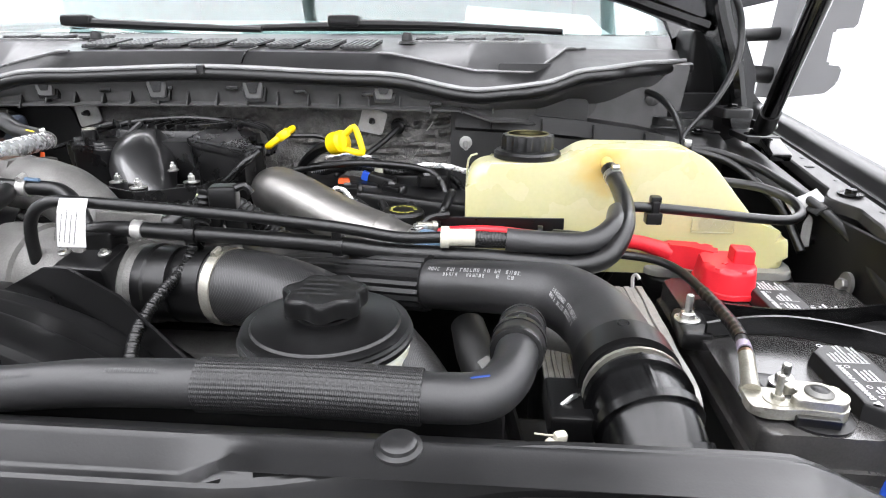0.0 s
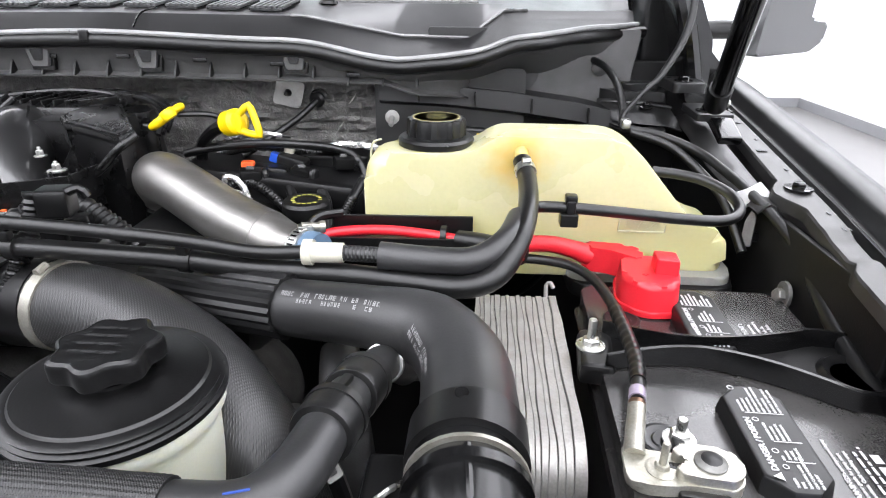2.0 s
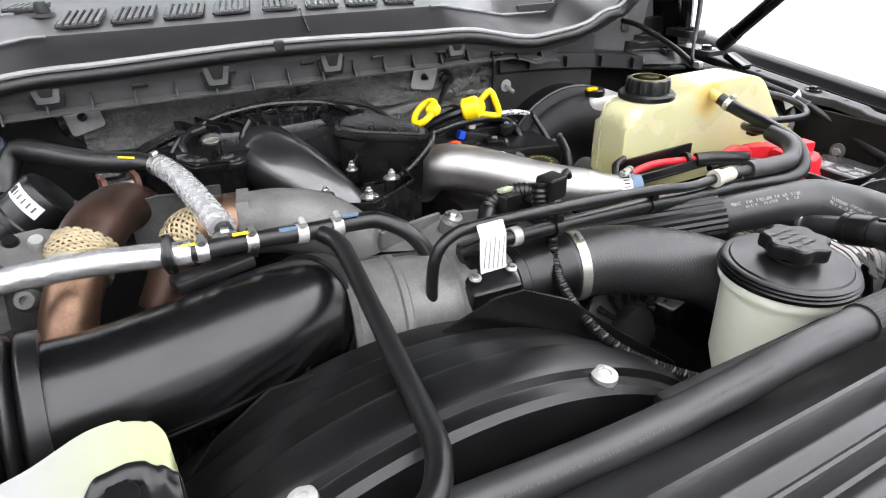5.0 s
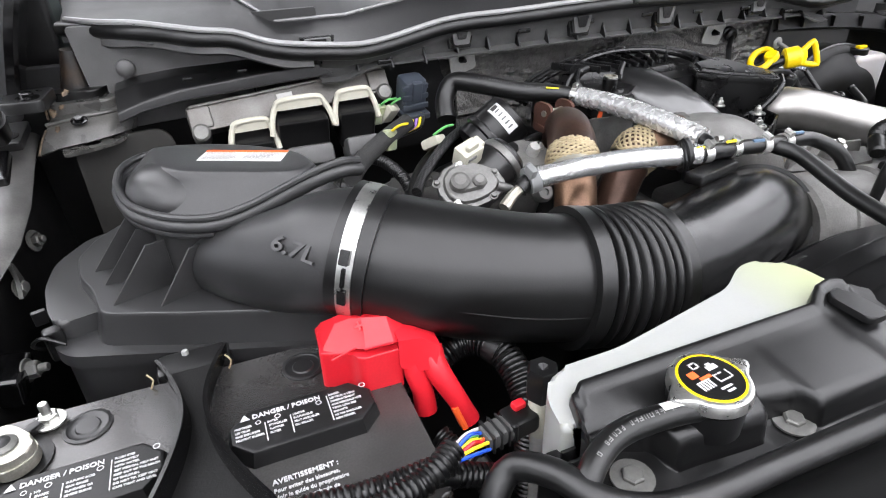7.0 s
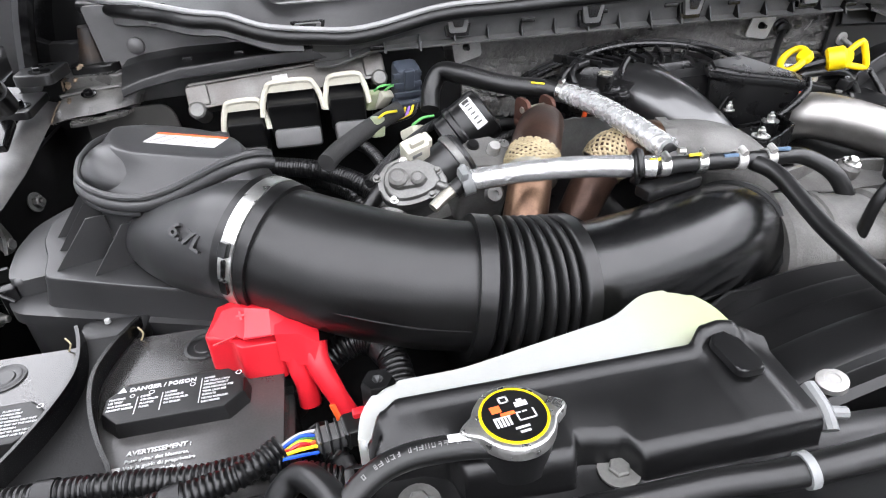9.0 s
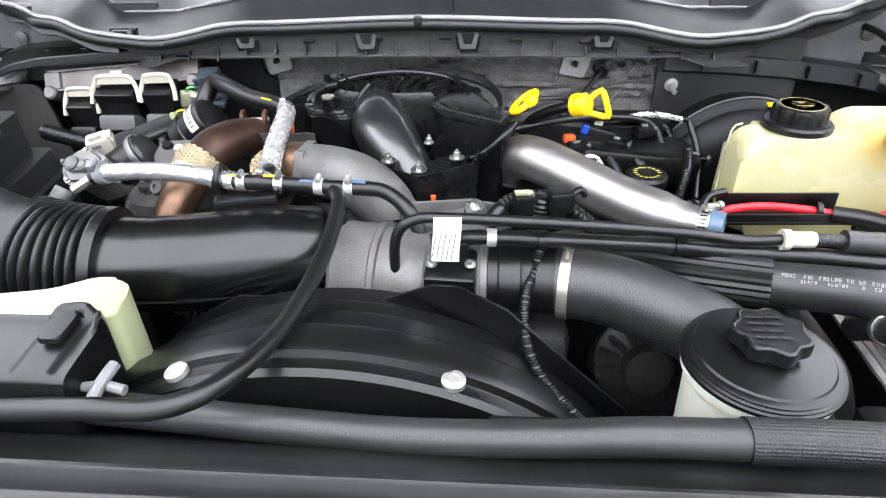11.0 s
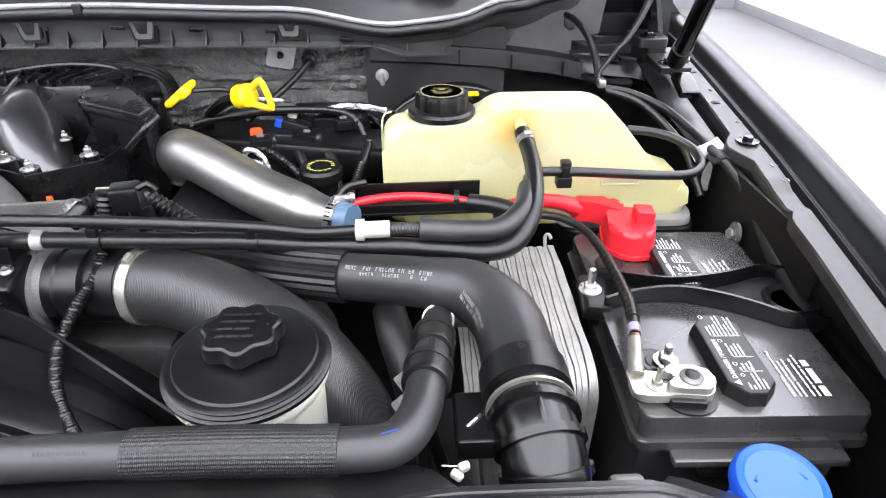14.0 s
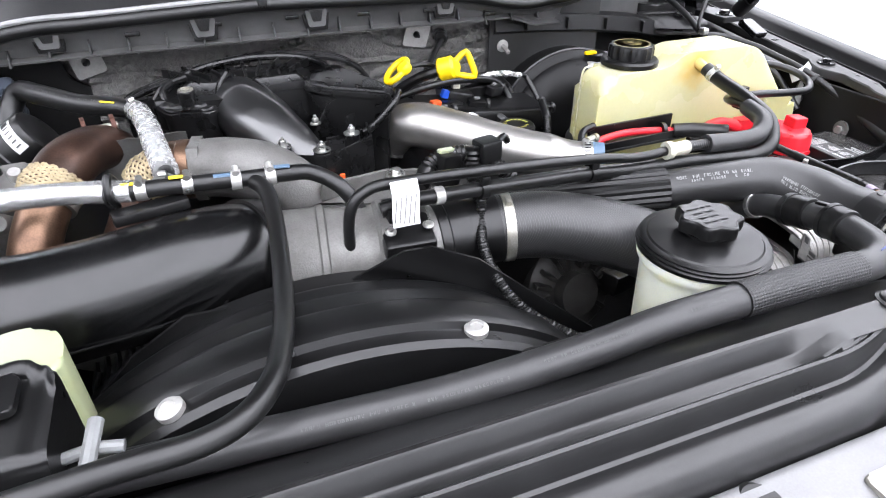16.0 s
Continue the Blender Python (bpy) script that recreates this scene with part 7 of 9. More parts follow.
for u, v, w, mm in ((-0.016, 0.004, 0.013, PLASTIC), (0.006, -0.008, 0.013, ALU_PALE), (0.022, 0.010, 0.006, ZINC)):
    part("bolt", lathe([(0.0075, -0.012), (0.0075, 0.006), (0.006, 0.009), (0, 0.009)], (CB[0] + u, CB[1] + v, CB[2] + w), (0.1, -0.5, 1), 18), mm, ev)
part("side_lug", lathe([(0.010, -0.012), (0.011, 0.0), (0.008, 0.006), (0.004, 0.006), (0.004, 0.002), (0, 0.002)], (-0.318, 0.69, 1.215), (-0.1, -0.8, 0.5), 20), SANDCAST, ev)

# silver-sleeved hoses and their tee
HA = [(-0.372, 0.650, 1.246), (-0.355, 0.652, 1.254), (-0.30, 0.646, 1.259), (-0.24, 0.634, 1.262), (-0.177, 0.618, 1.261), (-0.15, 0.6185, 1.260), (-0.11, 0.620, 1.257), (-0.067, 0.620, 1.254), (-0.03, 0.620, 1.253), (-0.005, 0.617, 1.250), (0.02, 0.602, 1.236), (0.035, 0.59, 1.21), (0.04, 0.585, 1.18)]
hb = hose("vacuum_hose", "black hose with silver heat sleeve and blue-marked clamps", HA, 0.0085)
part("heat_sleeve", tube(HA[1:5], lambda s, a: 0.0108 + 0.0004 * noise.noise(Vector((s * 170, 2.6 * math.cos(a), 2.6 * math.sin(a)))) + 0.0005 * noise.noise(Vector((s * 420, 7 * math.cos(a), 7 * math.sin(a)))), 44, 0.0016), FOIL_WEAVE, hb, "silver foil heat sleeve")
for x, y, z, c in ((-0.083, 0.620, 1.2555, ALU_PALE), (-0.048, 0.620, 1.2535, ALU_PALE), (-0.168, 0.6183, 1.2608, ZINC), (-0.128, 0.6195, 1.259, ZINC)):
    band(HA, (x, y, z), 0.0098, 0.010, c, hb, "clamp")
for x in (-0.178, -0.136):
    part("yellow_mark", tube([(x - 0.007, 0.6150, 1.2700), (x + 0.007, 0.6155, 1.2692)], 0.0016, 6), WIRE_Y, hb)
for x in (-0.095, -0.036):
    part("blue_mark", tube([(x - 0.008, 0.6165, 1.2635), (x + 0.008, 0.6165, 1.2625)], 0.0022, 6), LIGHTBLUE, hb)
part("tie_bracket", tube([(-0.197, 0.612, 1.250), (-0.2, 0.610, 1.262), (-0.196, 0.622, 1.276)], 0.003, 8), PLASTIC, hb)
part("end_fitting", tube([(-0.395, 0.640, 1.235), (-0.38, 0.648, 1.243), (-0.362, 0.652, 1.251)], 0.006, 10), BRASSY, hb)
band(HA, (-0.358, 0.652, 1.253), 0.0135, 0.011, SMOKE, hb, "clamp")
part("clamp_ear", box((0.008, 0.012, 0.010), (-0.364, 0.644, 1.266), 0.0015, (20, 0, 12)), SMOKE, hb)
HB = [(-0.148, 0.625, 1.258), (-0.147, 0.645, 1.264), (-0.158, 0.71, 1.270), (-0.168, 0.775, 1.271), (-0.180, 0.832, 1.268), (-0.205, 0.855, 1.270), (-0.25, 0.875, 1.274), (-0.295, 0.905, 1.282), (-0.322, 0.93, 1.282), (-0.338, 0.925, 1.262), (-0.345, 0.905, 1.24)]
hb = hose("vacuum_hose", "black hose with crinkled silver sleeve over the pipes", HB, [0.008, 0.008, 0.0085, 0.0085, 0.009, 0.0125, 0.0125, 0.013, 0.013, 0.013, 0.013])
part("heat_sleeve", tube(HB[1:5], lambda s, a: 0.0122 + 0.0014 * abs(noise.noise(Vector((s * 190, 2.8 * math.cos(a), 2.8 * math.sin(a) + 5)))) + 0.0006 * noise.noise(Vector((s * 420, 7 * math.cos(a), 7 * math.sin(a)))), 44, 0.0016), FOIL, hb, "crinkled silver foil sleeve")
hose_print(HB, 0.0126, 0.255, 0.10, (0.1, -0.75, 0.6), 1, hb, FAINTPRINT, height=0.0028, pitch=0.0030, seed=12)
part("yellow_mark", tube([(-0.222, 0.852, 1.2805), (-0.206, 0.846, 1.2790)], 0.0012, 6), WIRE_Y, hb)
for p in (HB[0], (-0.186, 0.838, 1.2685)):
    band(HB, p, 0.0125, 0.007, ZINC, hb, "clamp")
T = [(-0.066, 0.618, 1.252), (-0.055, 0.59, 1.247), (-0.057, 0.518, 1.228), (-0.066, 0.43, 1.222), (-0.075, 0.375, 1.229), (-0.084, 0.342, 1.235), (-0.102, 0.315, 1.238), (-0.130, 0.303, 1.238), (-0.18, 0.302, 1.237), (-0.255, 0.305, 1.228), (-0.30, 0.3135, 1.2195), (-0.34, 0.317, 1.2145), (-0.385, 0.3185, 1.2130),
     (-0.44, 0.3175, 1.2165), (-0.475, 0.320, 1.222), (-0.500, 0.331, 1.228), (-0.514, 0.354, 1.230), (-0.530, 0.372, 1.222), (-0.545, 0.366, 1.205), (-0.55, 0.35, 1.17), (-0.55, 0.345, 1.10)]
th = hose("bleed_hose", "black hose running from the tee along the front", T, 0.0084)
band(T, (-0.255, 0.306, 1.230), 0.010, 0.005, SMOKE, th, "clip", "pale clip", screw=False)

# ---------- fan shroud ----------
sh = thing("fan_shroud", "black moulded fan shroud with stepped ridges", "shroud", (-0.038, 0.44, 0.8))
prof = [(0.528, 0.290), (0.526, 0.312), (0.520, 0.317), (0.492, 0.319), (0.489, 0.3195), (0.486, 0.327), (0.482, 0.3285), (0.462, 0.330), (0.459, 0.3305), (0.456, 0.338), (0.452, 0.339), (0.430, 0.340), (0.427, 0.3405), (0.424, 0.3485), (0.420, 0.350), (0.398, 0.3515), (0.392, 0.350), (0.389, 0.344), (0.386, 0.343), (0.376, 0.343), (0.372, 0.340), (0.369, 0.325), (0.368, 0.29)]
rows = []
for k in range(49):
    a = radians(-74 + 148 * k / 48)
    rows.append([(-0.038 + r * math.sin(a), y, 0.866 + r * math.cos(a)) for y, r in prof])
part("ring", thicken(loft(rows), -0.003), PLASTIC, sh, sharp=25)
part("skirt", thicken(loft([[(-0.05, 0.512, 1.17), (-0.05, 0.514, 1.10)], [(0.0, 0.508, 1.182), (0.0, 0.512, 1.10)], [(0.055, 0.497, 1.211), (0.055, 0.500, 1.10)], [(0.082, 0.494, 1.212), (0.082, 0.497, 1.08)], [(0.13, 0.487, 1.190), (0.13, 0.490, 1.06)], [(0.19, 0.472, 1.140), (0.19, 0.476, 1.03)], [(0.255, 0.452, 1.090), (0.255, 0.456, 1.0)]]), 0.003), PLASTIC, sh)
part("left_skirt", thicken(loft([[(-0.10, 0.517, 1.176), (-0.10, 0.52, 1.10)], [(-0.15, 0.51, 1.182), (-0.15, 0.514, 1.08)], [(-0.20, 0.50, 1.158), (-0.20, 0.504, 1.05)], [(-0.26, 0.48, 1.11), (-0.26, 0.484, 1.0)]]), 0.003), PLASTIC, sh)
for k in range(13):
    u = k / 12
    part("skirt_fin", box((0.004, 0.016, 0.030), (-0.245 + 0.125 * u, 0.535, 1.112 + 0.050 * u), 0.001, (0, 22, 10)), PLASTIC_MATT, sh)
for x in (-0.158, 0.082):
    part("bolt", lathe([(0.0105, -0.004), (0.0105, 0.0012), (0.0095, 0.002), (0.0055, 0.0028), (0.005, 0.0016), (0, 0.0016)], (x, 0.383, 1.1955), (0.05 if x > 0 else -0.25, -0.05, 1), 28), ALU_PALE, sh)
LM = [(0.168, 0.575, 1.225), (0.165, 0.562, 1.215), (0.160, 0.548, 1.195), (0.150, 0.520, 1.180), (0.148, 0.480, 1.165), (0.160, 0.440, 1.150), (0.19, 0.40, 1.14), (0.225, 0.365, 1.135)]
hose("sensor_loom", "black corrugated loom over the shroud", LM, corrugated(0.0050, 0.0008, 0.0034), RUBBER, 14, "wiring", 0.0015)

# ---------- left radiator tank ----------
rt = thing("radiator_tank", "white reservoir behind a black cover with a metal pressure cap", "radiator tank", (-0.36, 0.38, 1.0))
part("reservoir", slab(rounded([(-0.494, 0.378), (-0.490, 0.404), (-0.474, 0.424), (-0.42, 0.4245), (-0.30, 0.448), (-0.265, 0.470), (-0.236, 0.468), (-0.222, 0.446), (-0.220, 0.414), (-0.245, 0.4075), (-0.268, 0.400), (-0.44, 0.395), (-0.470, 0.392), (-0.484, 0.374)], 0.012, 5), 1.04, 1.231, 0.005, segments=4), RESERVOIR, rt, "white plastic that turns lime at one corner", sharp=60)
cv = []
for k in range(109):
    x = -0.488 + 0.270 * k / 108
    edge = smooth_at(x, [(-0.488, 0.030), (-0.478, 0.008), (-0.466, 0.0), (-0.27, 0.0), (-0.255, -0.008), (-0.243, -0.010), (-0.226, -0.006), (-0.218, 0.004)])[0]
    up = smooth_at(x, [(-0.268, 0.0), (-0.258, 0.008), (-0.234, 0.008), (-0.228, 0.002)])[0]
    y1 = smooth_at(x, [(-0.488, 0.368), (-0.460, 0.367), (-0.445, 0.362), (-0.437, 0.343), (-0.374, 0.339), (-0.367, 0.352), (-0.342, 0.348), (-0.333, 0.334), (-0.218, 0.332)])[0]
    lift = smooth_at(x, [(-0.448, 0.0), (-0.432, 0.003), (-0.380, 0.003), (-0.366, 0.0)])[0]
    y2 = min(0.390 - edge, y1 + 0.018)
    cv.append([(x, 0.402 - edge, 1.10), (x, 0.404 - edge, 1.230), (x, 0.4025 - edge, 1.2375 + up), (x, 0.399 - edge, 1.2385 + up), (x, 0.394 - edge, 1.236 + up), (x, 0.391 - edge, 1.234 + up * 0.5), (x, max(y2, 0.380 - edge), 1.233 + up * 0.4), (x, y1 + 0.010, 1.2295 + lift + up * 0.2), (x, y1 + 0.005, 1.2278 + lift), (x, y1 + 0.002, 1.2245 + lift), (x, y1 + 0.0005, 1.219), (x, y1 - 0.0005, 1.211), (x, y1 - 0.0012, 1.2078), (x, min(y1 - 0.002, 0.345), 1.2066), (x, 0.3295, 1.2062), (x, 0.3282, 1.204), (x, 0.328, 1.06)])
cov = part("cover", loft(cv, closed=True, caps=True), PLASTIC, rt, "black plastic cover", sharp=50)
part("corner_recess", slab(rounded([(-0.256, 0.366), (-0.257, 0.398), (-0.248, 0.405), (-0.238, 0.400), (-0.236, 0.366)], 0.006, 4), 1.238, 1.2435, 0.002), PLASTIC, cov)
part("side_flange", box((0.02, 0.05, 0.05), (-0.496, 0.360, 1.185), 0.006), PLASTIC, cov)
for k in range(4):
    part("side_rib", box((0.010, 0.0022, 0.030), (-0.493, 0.372 - 0.008 * k, 1.205), 0.0006), PLASTIC, cov)
part("filler", lathe([(0.023, -0.02), (0.023, 0.0), (0, 0.0)], (-0.405, 0.361, 1.240), sides=28), PLASTIC, rt)
pc = part("pressure_cap", lathe([(0.0225, 0.0), (0.0245, 0.002), (0.0245, 0.0065), (0.0235, 0.0095), (0.0215, 0.0105), (0, 0.0105)], (-0.405, 0.361, 1.241), sides=72, wave=lambda a, h: 1 + 0.36 * max(0, math.cos(2 * (a - 0.12))) ** 9), ZINC, rt, "bare metal pressure cap")
part("yellow_ring", lathe([(0.0184, 0.0104), (0.0187, 0.0112), (0.0198, 0.0112), (0.0203, 0.0104)], (-0.405, 0.361, 1.241), sides=48), YELLOW, pc)
part("cap_disc", lathe([(0.0187, 0.0104), (0.0186, 0.0110), (0, 0.0110)], (-0.405, 0.361, 1.241), sides=40), PLASTIC, pc)
m = Matrix.Translation((-0.405, 0.361, 1.2521)) @ pose(0, 0, 0, 0, 0, 6) @ Matrix.Scale(0.86, 4)
for rect in ([(-0.015 + 0.0024 * i, -0.008, 0.0016, 0.007) for i in range(5)] + [(-0.015, -0.001, 0.012, 0.0012), (0.001, -0.007, 0.013, 0.0012), (0.001, -0.007, 0.0012, 0.008), (0.0128, -0.007, 0.0012, 0.008), (0.001, -0.0005, 0.0035, 0.0012), (0.0055, -0.0005, 0.0035, 0.0012), (0.003, 0.0045, 0.009, 0.0045), (0.0055, 0.009, 0.004, 0.002), (-0.006, 0.0105, 0.0015, 0.006), (-0.006, 0.015, 0.007, 0.0015), (-0.0005, 0.0105, 0.0015, 0.006), (-0.006, 0.0105, 0.007, 0.0012), (-0.004, -0.0125, 0.010, 0.0018), (-0.002, -0.0160, 0.007, 0.0018)]):
    part("pictogram", bars([rect], m), PRINT, pc)
part("warning_mark", bars([(-0.014, 0.004, 0.007, 0.006), (-0.009, 0.000, 0.010, 0.003)], m), ORANGE, pc)
for x, y, z in ((-0.464, 0.3485, 1.2072), (-0.3445, 0.3425, 1.2072)):
    part("bolt", hexbolt((x, y, z), 0.0068, 0.004, washer=1.9), ALU_DULL, rt)
OV = [(-0.408, 0.350, 1.240), (-0.435, 0.355, 1.241), (-0.468, 0.357, 1.239), (-0.490, 0.350, 1.236), (-0.507, 0.338, 1.226), (-0.517, 0.330, 1.195), (-0.518, 0.328, 1.15)]
oh = hose("overflow_hose", "black overflow hose with white print", OV, 0.0074)
hose_print(OV, 0.0076, 0.028, 0.06, (0, -0.5, 1), 1, oh, GREYPRINT, seed=9)
opath, _ = spline(OV, 0.002)
part("white_tag", loft([[tuple(q + Vector((0, -0.0082 * math.cos(a), 0.0082 * math.sin(a)))) for a in (1.25, 1.5, 1.75, 1.95)] for q in opath[3:20]]), LABEL, oh, "white paper strip")

# ---------- engine computer on the firewall ----------
pcm = thing("engine_computer", "aluminium control unit with three white-latched plugs", "control unit", (-0.53, 1.03, 1.16))
tiltm = pose(-0.530, 1.035, 1.256, 62, -4.2, 2)
b = box((0.284, 0.038, 0.035), (0, 0.0, 0), 0.006)
b.transform(tiltm)
case = part("case", b, CASE_ALU, pcm)
for v, w in ((0.0165, 0.272), (-0.0165, 0.276)):
    b = box((w, 0.004, 0.005), (0, v, 0.0185), 0.001)
    b.transform(tiltm)
    part("case_lip", b, CASE_ALU, case)
for u in (-0.126, 0.126):
    b = box((0.030, 0.030, 0.010), (u, 0, 0.018), 0.004)
    b.transform(tiltm)
    part("corner_pad", b, CASE_ALU, case)
b = box((0.022, 0.012, 0.002), (-0.01, 0.004, 0.018), 0.0006)
b.transform(tiltm)
part("stamp", b, ALU_PALE, case)
for u in (-0.13, 0.13):
    b = lathe([(0.012, -0.02), (0.012, 0.025), (0.009, 0.028), (0, 0.028)], (u, -0.02, 0), (0, 0, 1), 20)
    b.transform(tiltm)
    part("mounting_boss", b, ALU_DULL, pcm)
for u, w, dz in ((-0.060, 0.060, 0.010), (0.008, 0.082, 0.026), (0.084, 0.060, 0.022)):
    x, z = -0.535 + u, 1.232 + u * 0.08 + dz
    plug = part("plug", box((w * 0.86, 0.05, 0.06), (x, 1.0, z - 0.034), 0.006, (18, 0, 0)), PLASTIC, pcm)
    part("plug_face", box((w * 0.80, 0.05, 0.028), (x + 0.002, 0.978, z - 0.066), 0.006, (-22, 0, 0)), PLASTIC_MATT if u < -0.05 else PLASTIC_GREY, plug)
    for i in range(5):
        part("plug_tooth", box((w * 0.10, 0.006, 0.008), (x - w * 0.30 + w * 0.15 * i, 0.976, z - 0.016), 0.0015, (18, 0, 0)), PLASTIC_MATT, plug)
    part("latch_plate", slab(rounded([(x - w * 0.42, z + 0.006), (x - w * 0.28, z + 0.016), (x + w * 0.28, z + 0.017), (x + w * 0.42, z + 0.007), (x + w * 0.38, z + 0.001), (x - w * 0.38, z)], 0.003, 3), 0.985, 0.990, 0.001, m=XZ), CREAM, plug, "pale latch plate")
    part("latch_bow", tube([(x - w * 0.52, 0.975, z - 0.030), (x - w * 0.48, 0.982, z - 0.010), (x - w * 0.40, 0.987, z + 0.005), (x - w * 0.28, 0.987, z + 0.013), (x + w * 0.28, 0.987, z + 0.014), (x + w * 0.40, 0.987, z + 0.006), (x + w * 0.48, 0.982, z - 0.008), (x + w * 0.52, 0.975, z - 0.026)], 0.0040, 8, 0.003), CREAM, plug, "white latch bow")

# ---------- dipsticks, brake parts and wiring at the back, beside the coolant tank ----------
dip = thing("dipstick", "yellow plastic dipstick handle seen edge on", "dipstick", (0.158, 0.85, 1.2), group="yellow dipsticks")
ahead = Vector((-0.439, 0.859, -0.264))
lean = (Vector((0.89, 0.457, 0)) * 0.84 + Vector((0, 0, 1)) * 0.545)
lean = (lean - ahead * lean.dot(ahead)).normalized()
loop_across = ahead.normalized()
part("handle", tube([tuple(Vector((0.160, 0.851, 1.276)) + lean * 0.0215 * math.cos(a) + loop_across * 0.0150 * math.sin(a)) for a in [math.tau * k / 28 for k in range(29)]], 0.0048, 12, straight=True), YELLOW, dip)
part("grip_disc", lathe([(0.0085, -0.006), (0.0105, -0.003), (0.0105, 0.003), (0.0085, 0.006), (0, 0.006)], tuple(Vector((0.160, 0.851, 1.276)) + lean * 0.003 - loop_across * 0.014), tuple(lean.cross(loop_across)), 24), YELLOW, dip)
part("stick", tube([(0.172, 0.856, 1.278), (0.21, 0.868, 1.276), (0.235, 0.88, 1.262)], 0.0035, 8), PLASTIC, dip)
dip = thing("dipstick", "yellow plastic dipstick with an open loop handle", "dipstick", (0.25, 0.855, 1.2), group="yellow dipsticks")
part("plug", lathe([(0.013, -0.012), (0.0165, -0.009), (0.0165, 0.010), (0.012, 0.014), (0, 0.014)], (0.240, 0.862, 1.268), (0.75, -0.5, 0.25), 24), YELLOW, dip)
lm2 = pose(0.240, 0.856, 1.269, 84, 0, -14)
part("web", slab(rounded([(-0.004, 0.012), (0.014, 0.013), (0.019, 0.004), (0.017, -0.011), (-0.004, -0.012)], 0.003, 3), -0.005, 0.005, 0.002, m=lm2), YELLOW, dip)
ring2 = [(0.010, 0.009), (0.0235, 0.0215), (0.0295, 0.0205), (0.0405, -0.008), (0.036, -0.0125), (0.012, -0.0085)]
part("loop", tube([tuple(lm2 @ Vector((u, v, 0))) for u, v in ring2], 0.0046, 12), YELLOW, dip)
part("tube", tube([(0.235, 0.866, 1.266), (0.20, 0.885, 1.25), (0.17, 0.91, 1.22), (0.16, 0.93, 1.17)], 0.008, 10), PLASTIC, dip)
brake = thing("brake_booster", "round glossy black brake booster on the firewall", "brake booster", (0.54, 1.0, 0.93))
part("drum", lathe([(0.06, 0.06), (0.10, 0.055), (0.128, 0.035), (0.135, 0.02), (0.143, 0.016), (0.150, 0.008), (0.150, -0.005), (0.143, -0.012), (0.148, -0.05), (0.140, -0.085), (0, -0.085)], (0.54, 1.005, 1.085), (0, -1, 0), 64), BOOSTER, brake)
part("rim_bead", lathe([(0.1500, 0.004), (0.1520, 0.006), (0.1522, 0.008), (0.1500, 0.010)], (0.54, 1.005, 1.085), (0, -1, 0), 64), PLASTIC_SHEEN, brake, "thin raised bead")
part("master_cylinder", tube([(0.54, 0.96, 1.085), (0.54, 0.84, 1.08)], 0.028, 20, 0.03), ALU, brake)
br = thing("brake_fluid_reservoir", "small milky white reservoir with a yellow-marked cap", "reservoir", (0.60, 1.0, 1.12))
part("body", box((0.09, 0.08, 0.10), (0.602, 1.0, 1.165), 0.012, segments=3), mat("milky_grey_plastic", (0.36, 0.345, 0.34), 0.35, vary=0.1, scale=15, subsurface=0.3), br)
part("spout", tube([(0.56, 0.985, 1.158), (0.535, 1.0, 1.160), (0.515, 1.012, 1.160)], [0.008, 0.007, 0.007], 10), WHITE, br)
part("cap", lathe([(0.022, 0), (0.022, 0.012), (0.018, 0.015), (0, 0.015)], (0.585, 0.99, 1.213), sides=24), PLASTIC, br)
part("cap_tab", box((0.022, 0.010, 0.006), (0.560, 0.965, 1.234), 0.002), YELLOW, br)
fc = thing("filler_cap", "dark round filler cap with yellow print", "filler cap", (0.339, 0.82, 1.15))
part("neck", lathe([(0.022, -0.10), (0.022, 0.0), (0, 0.0)], (0.339, 0.818, 1.165), sides=24), PLASTIC, fc)
part("cap", lathe([(0.029, 0), (0.030, 0.003), (0.030, 0.014), (0.027, 0.018), (0, 0.018)], (0.339, 0.818, 1.165), sides=36), PLASTIC_MATT, fc)
part("print_ring", bars([(0.017 * math.cos(a) - 0.002, 0.017 * math.sin(a) - 0.0015, 0.005, 0.003) for a in [0.4 * i for i in range(15)]], pose(0.339, 0.818, 1.1832)), mat("olive_print", (0.42, 0.40, 0.08), 0.6), fc)
wc = thing("sensor_connectors", "cluster of black plugs with orange and blue locks", "connector", (0.25, 0.92, 1.15))
part("orange_lock", box((0.018, 0.014, 0.020), (0.236, 0.902, 1.197), 0.003, (0, 0, 10)), ORANGE, wc, "orange plug lock")
part("blue_lock", box((0.012, 0.012, 0.014), (0.264, 0.932, 1.205), 0.002, (0, 20, 0)), BLUE, wc, "blue plug lock")
part("white_lock", box((0.014, 0.010, 0.008), (0.285, 0.937, 1.214), 0.002, (0, 10, 0)), CREAM, wc)
part("plug", box((0.045, 0.024, 0.024), (0.290, 0.932, 1.196), 0.006, (0, 12, -10)), PLASTIC_MATT, wc)
part("plug", box((0.05, 0.026, 0.022), (0.262, 0.912, 1.188), 0.006, (0, 8, 12)), PLASTIC, wc)
part("tail", tube([(0.305, 0.925, 1.188), (0.33, 0.90, 1.178), (0.35, 0.87, 1.16), (0.355, 0.84, 1.12)], 0.008, 10), RUBBER, wc)
part("tail", tube([(0.28, 0.905, 1.185), (0.30, 0.88, 1.172), (0.315, 0.85, 1.15)], 0.007, 10), RUBBER, wc)
part("foil_wire", tube([(0.225, 0.835, 1.178), (0.24, 0.83, 1.186), (0.262, 0.822, 1.182), (0.275, 0.815, 1.165)], 0.004, 8), FOIL, wc)
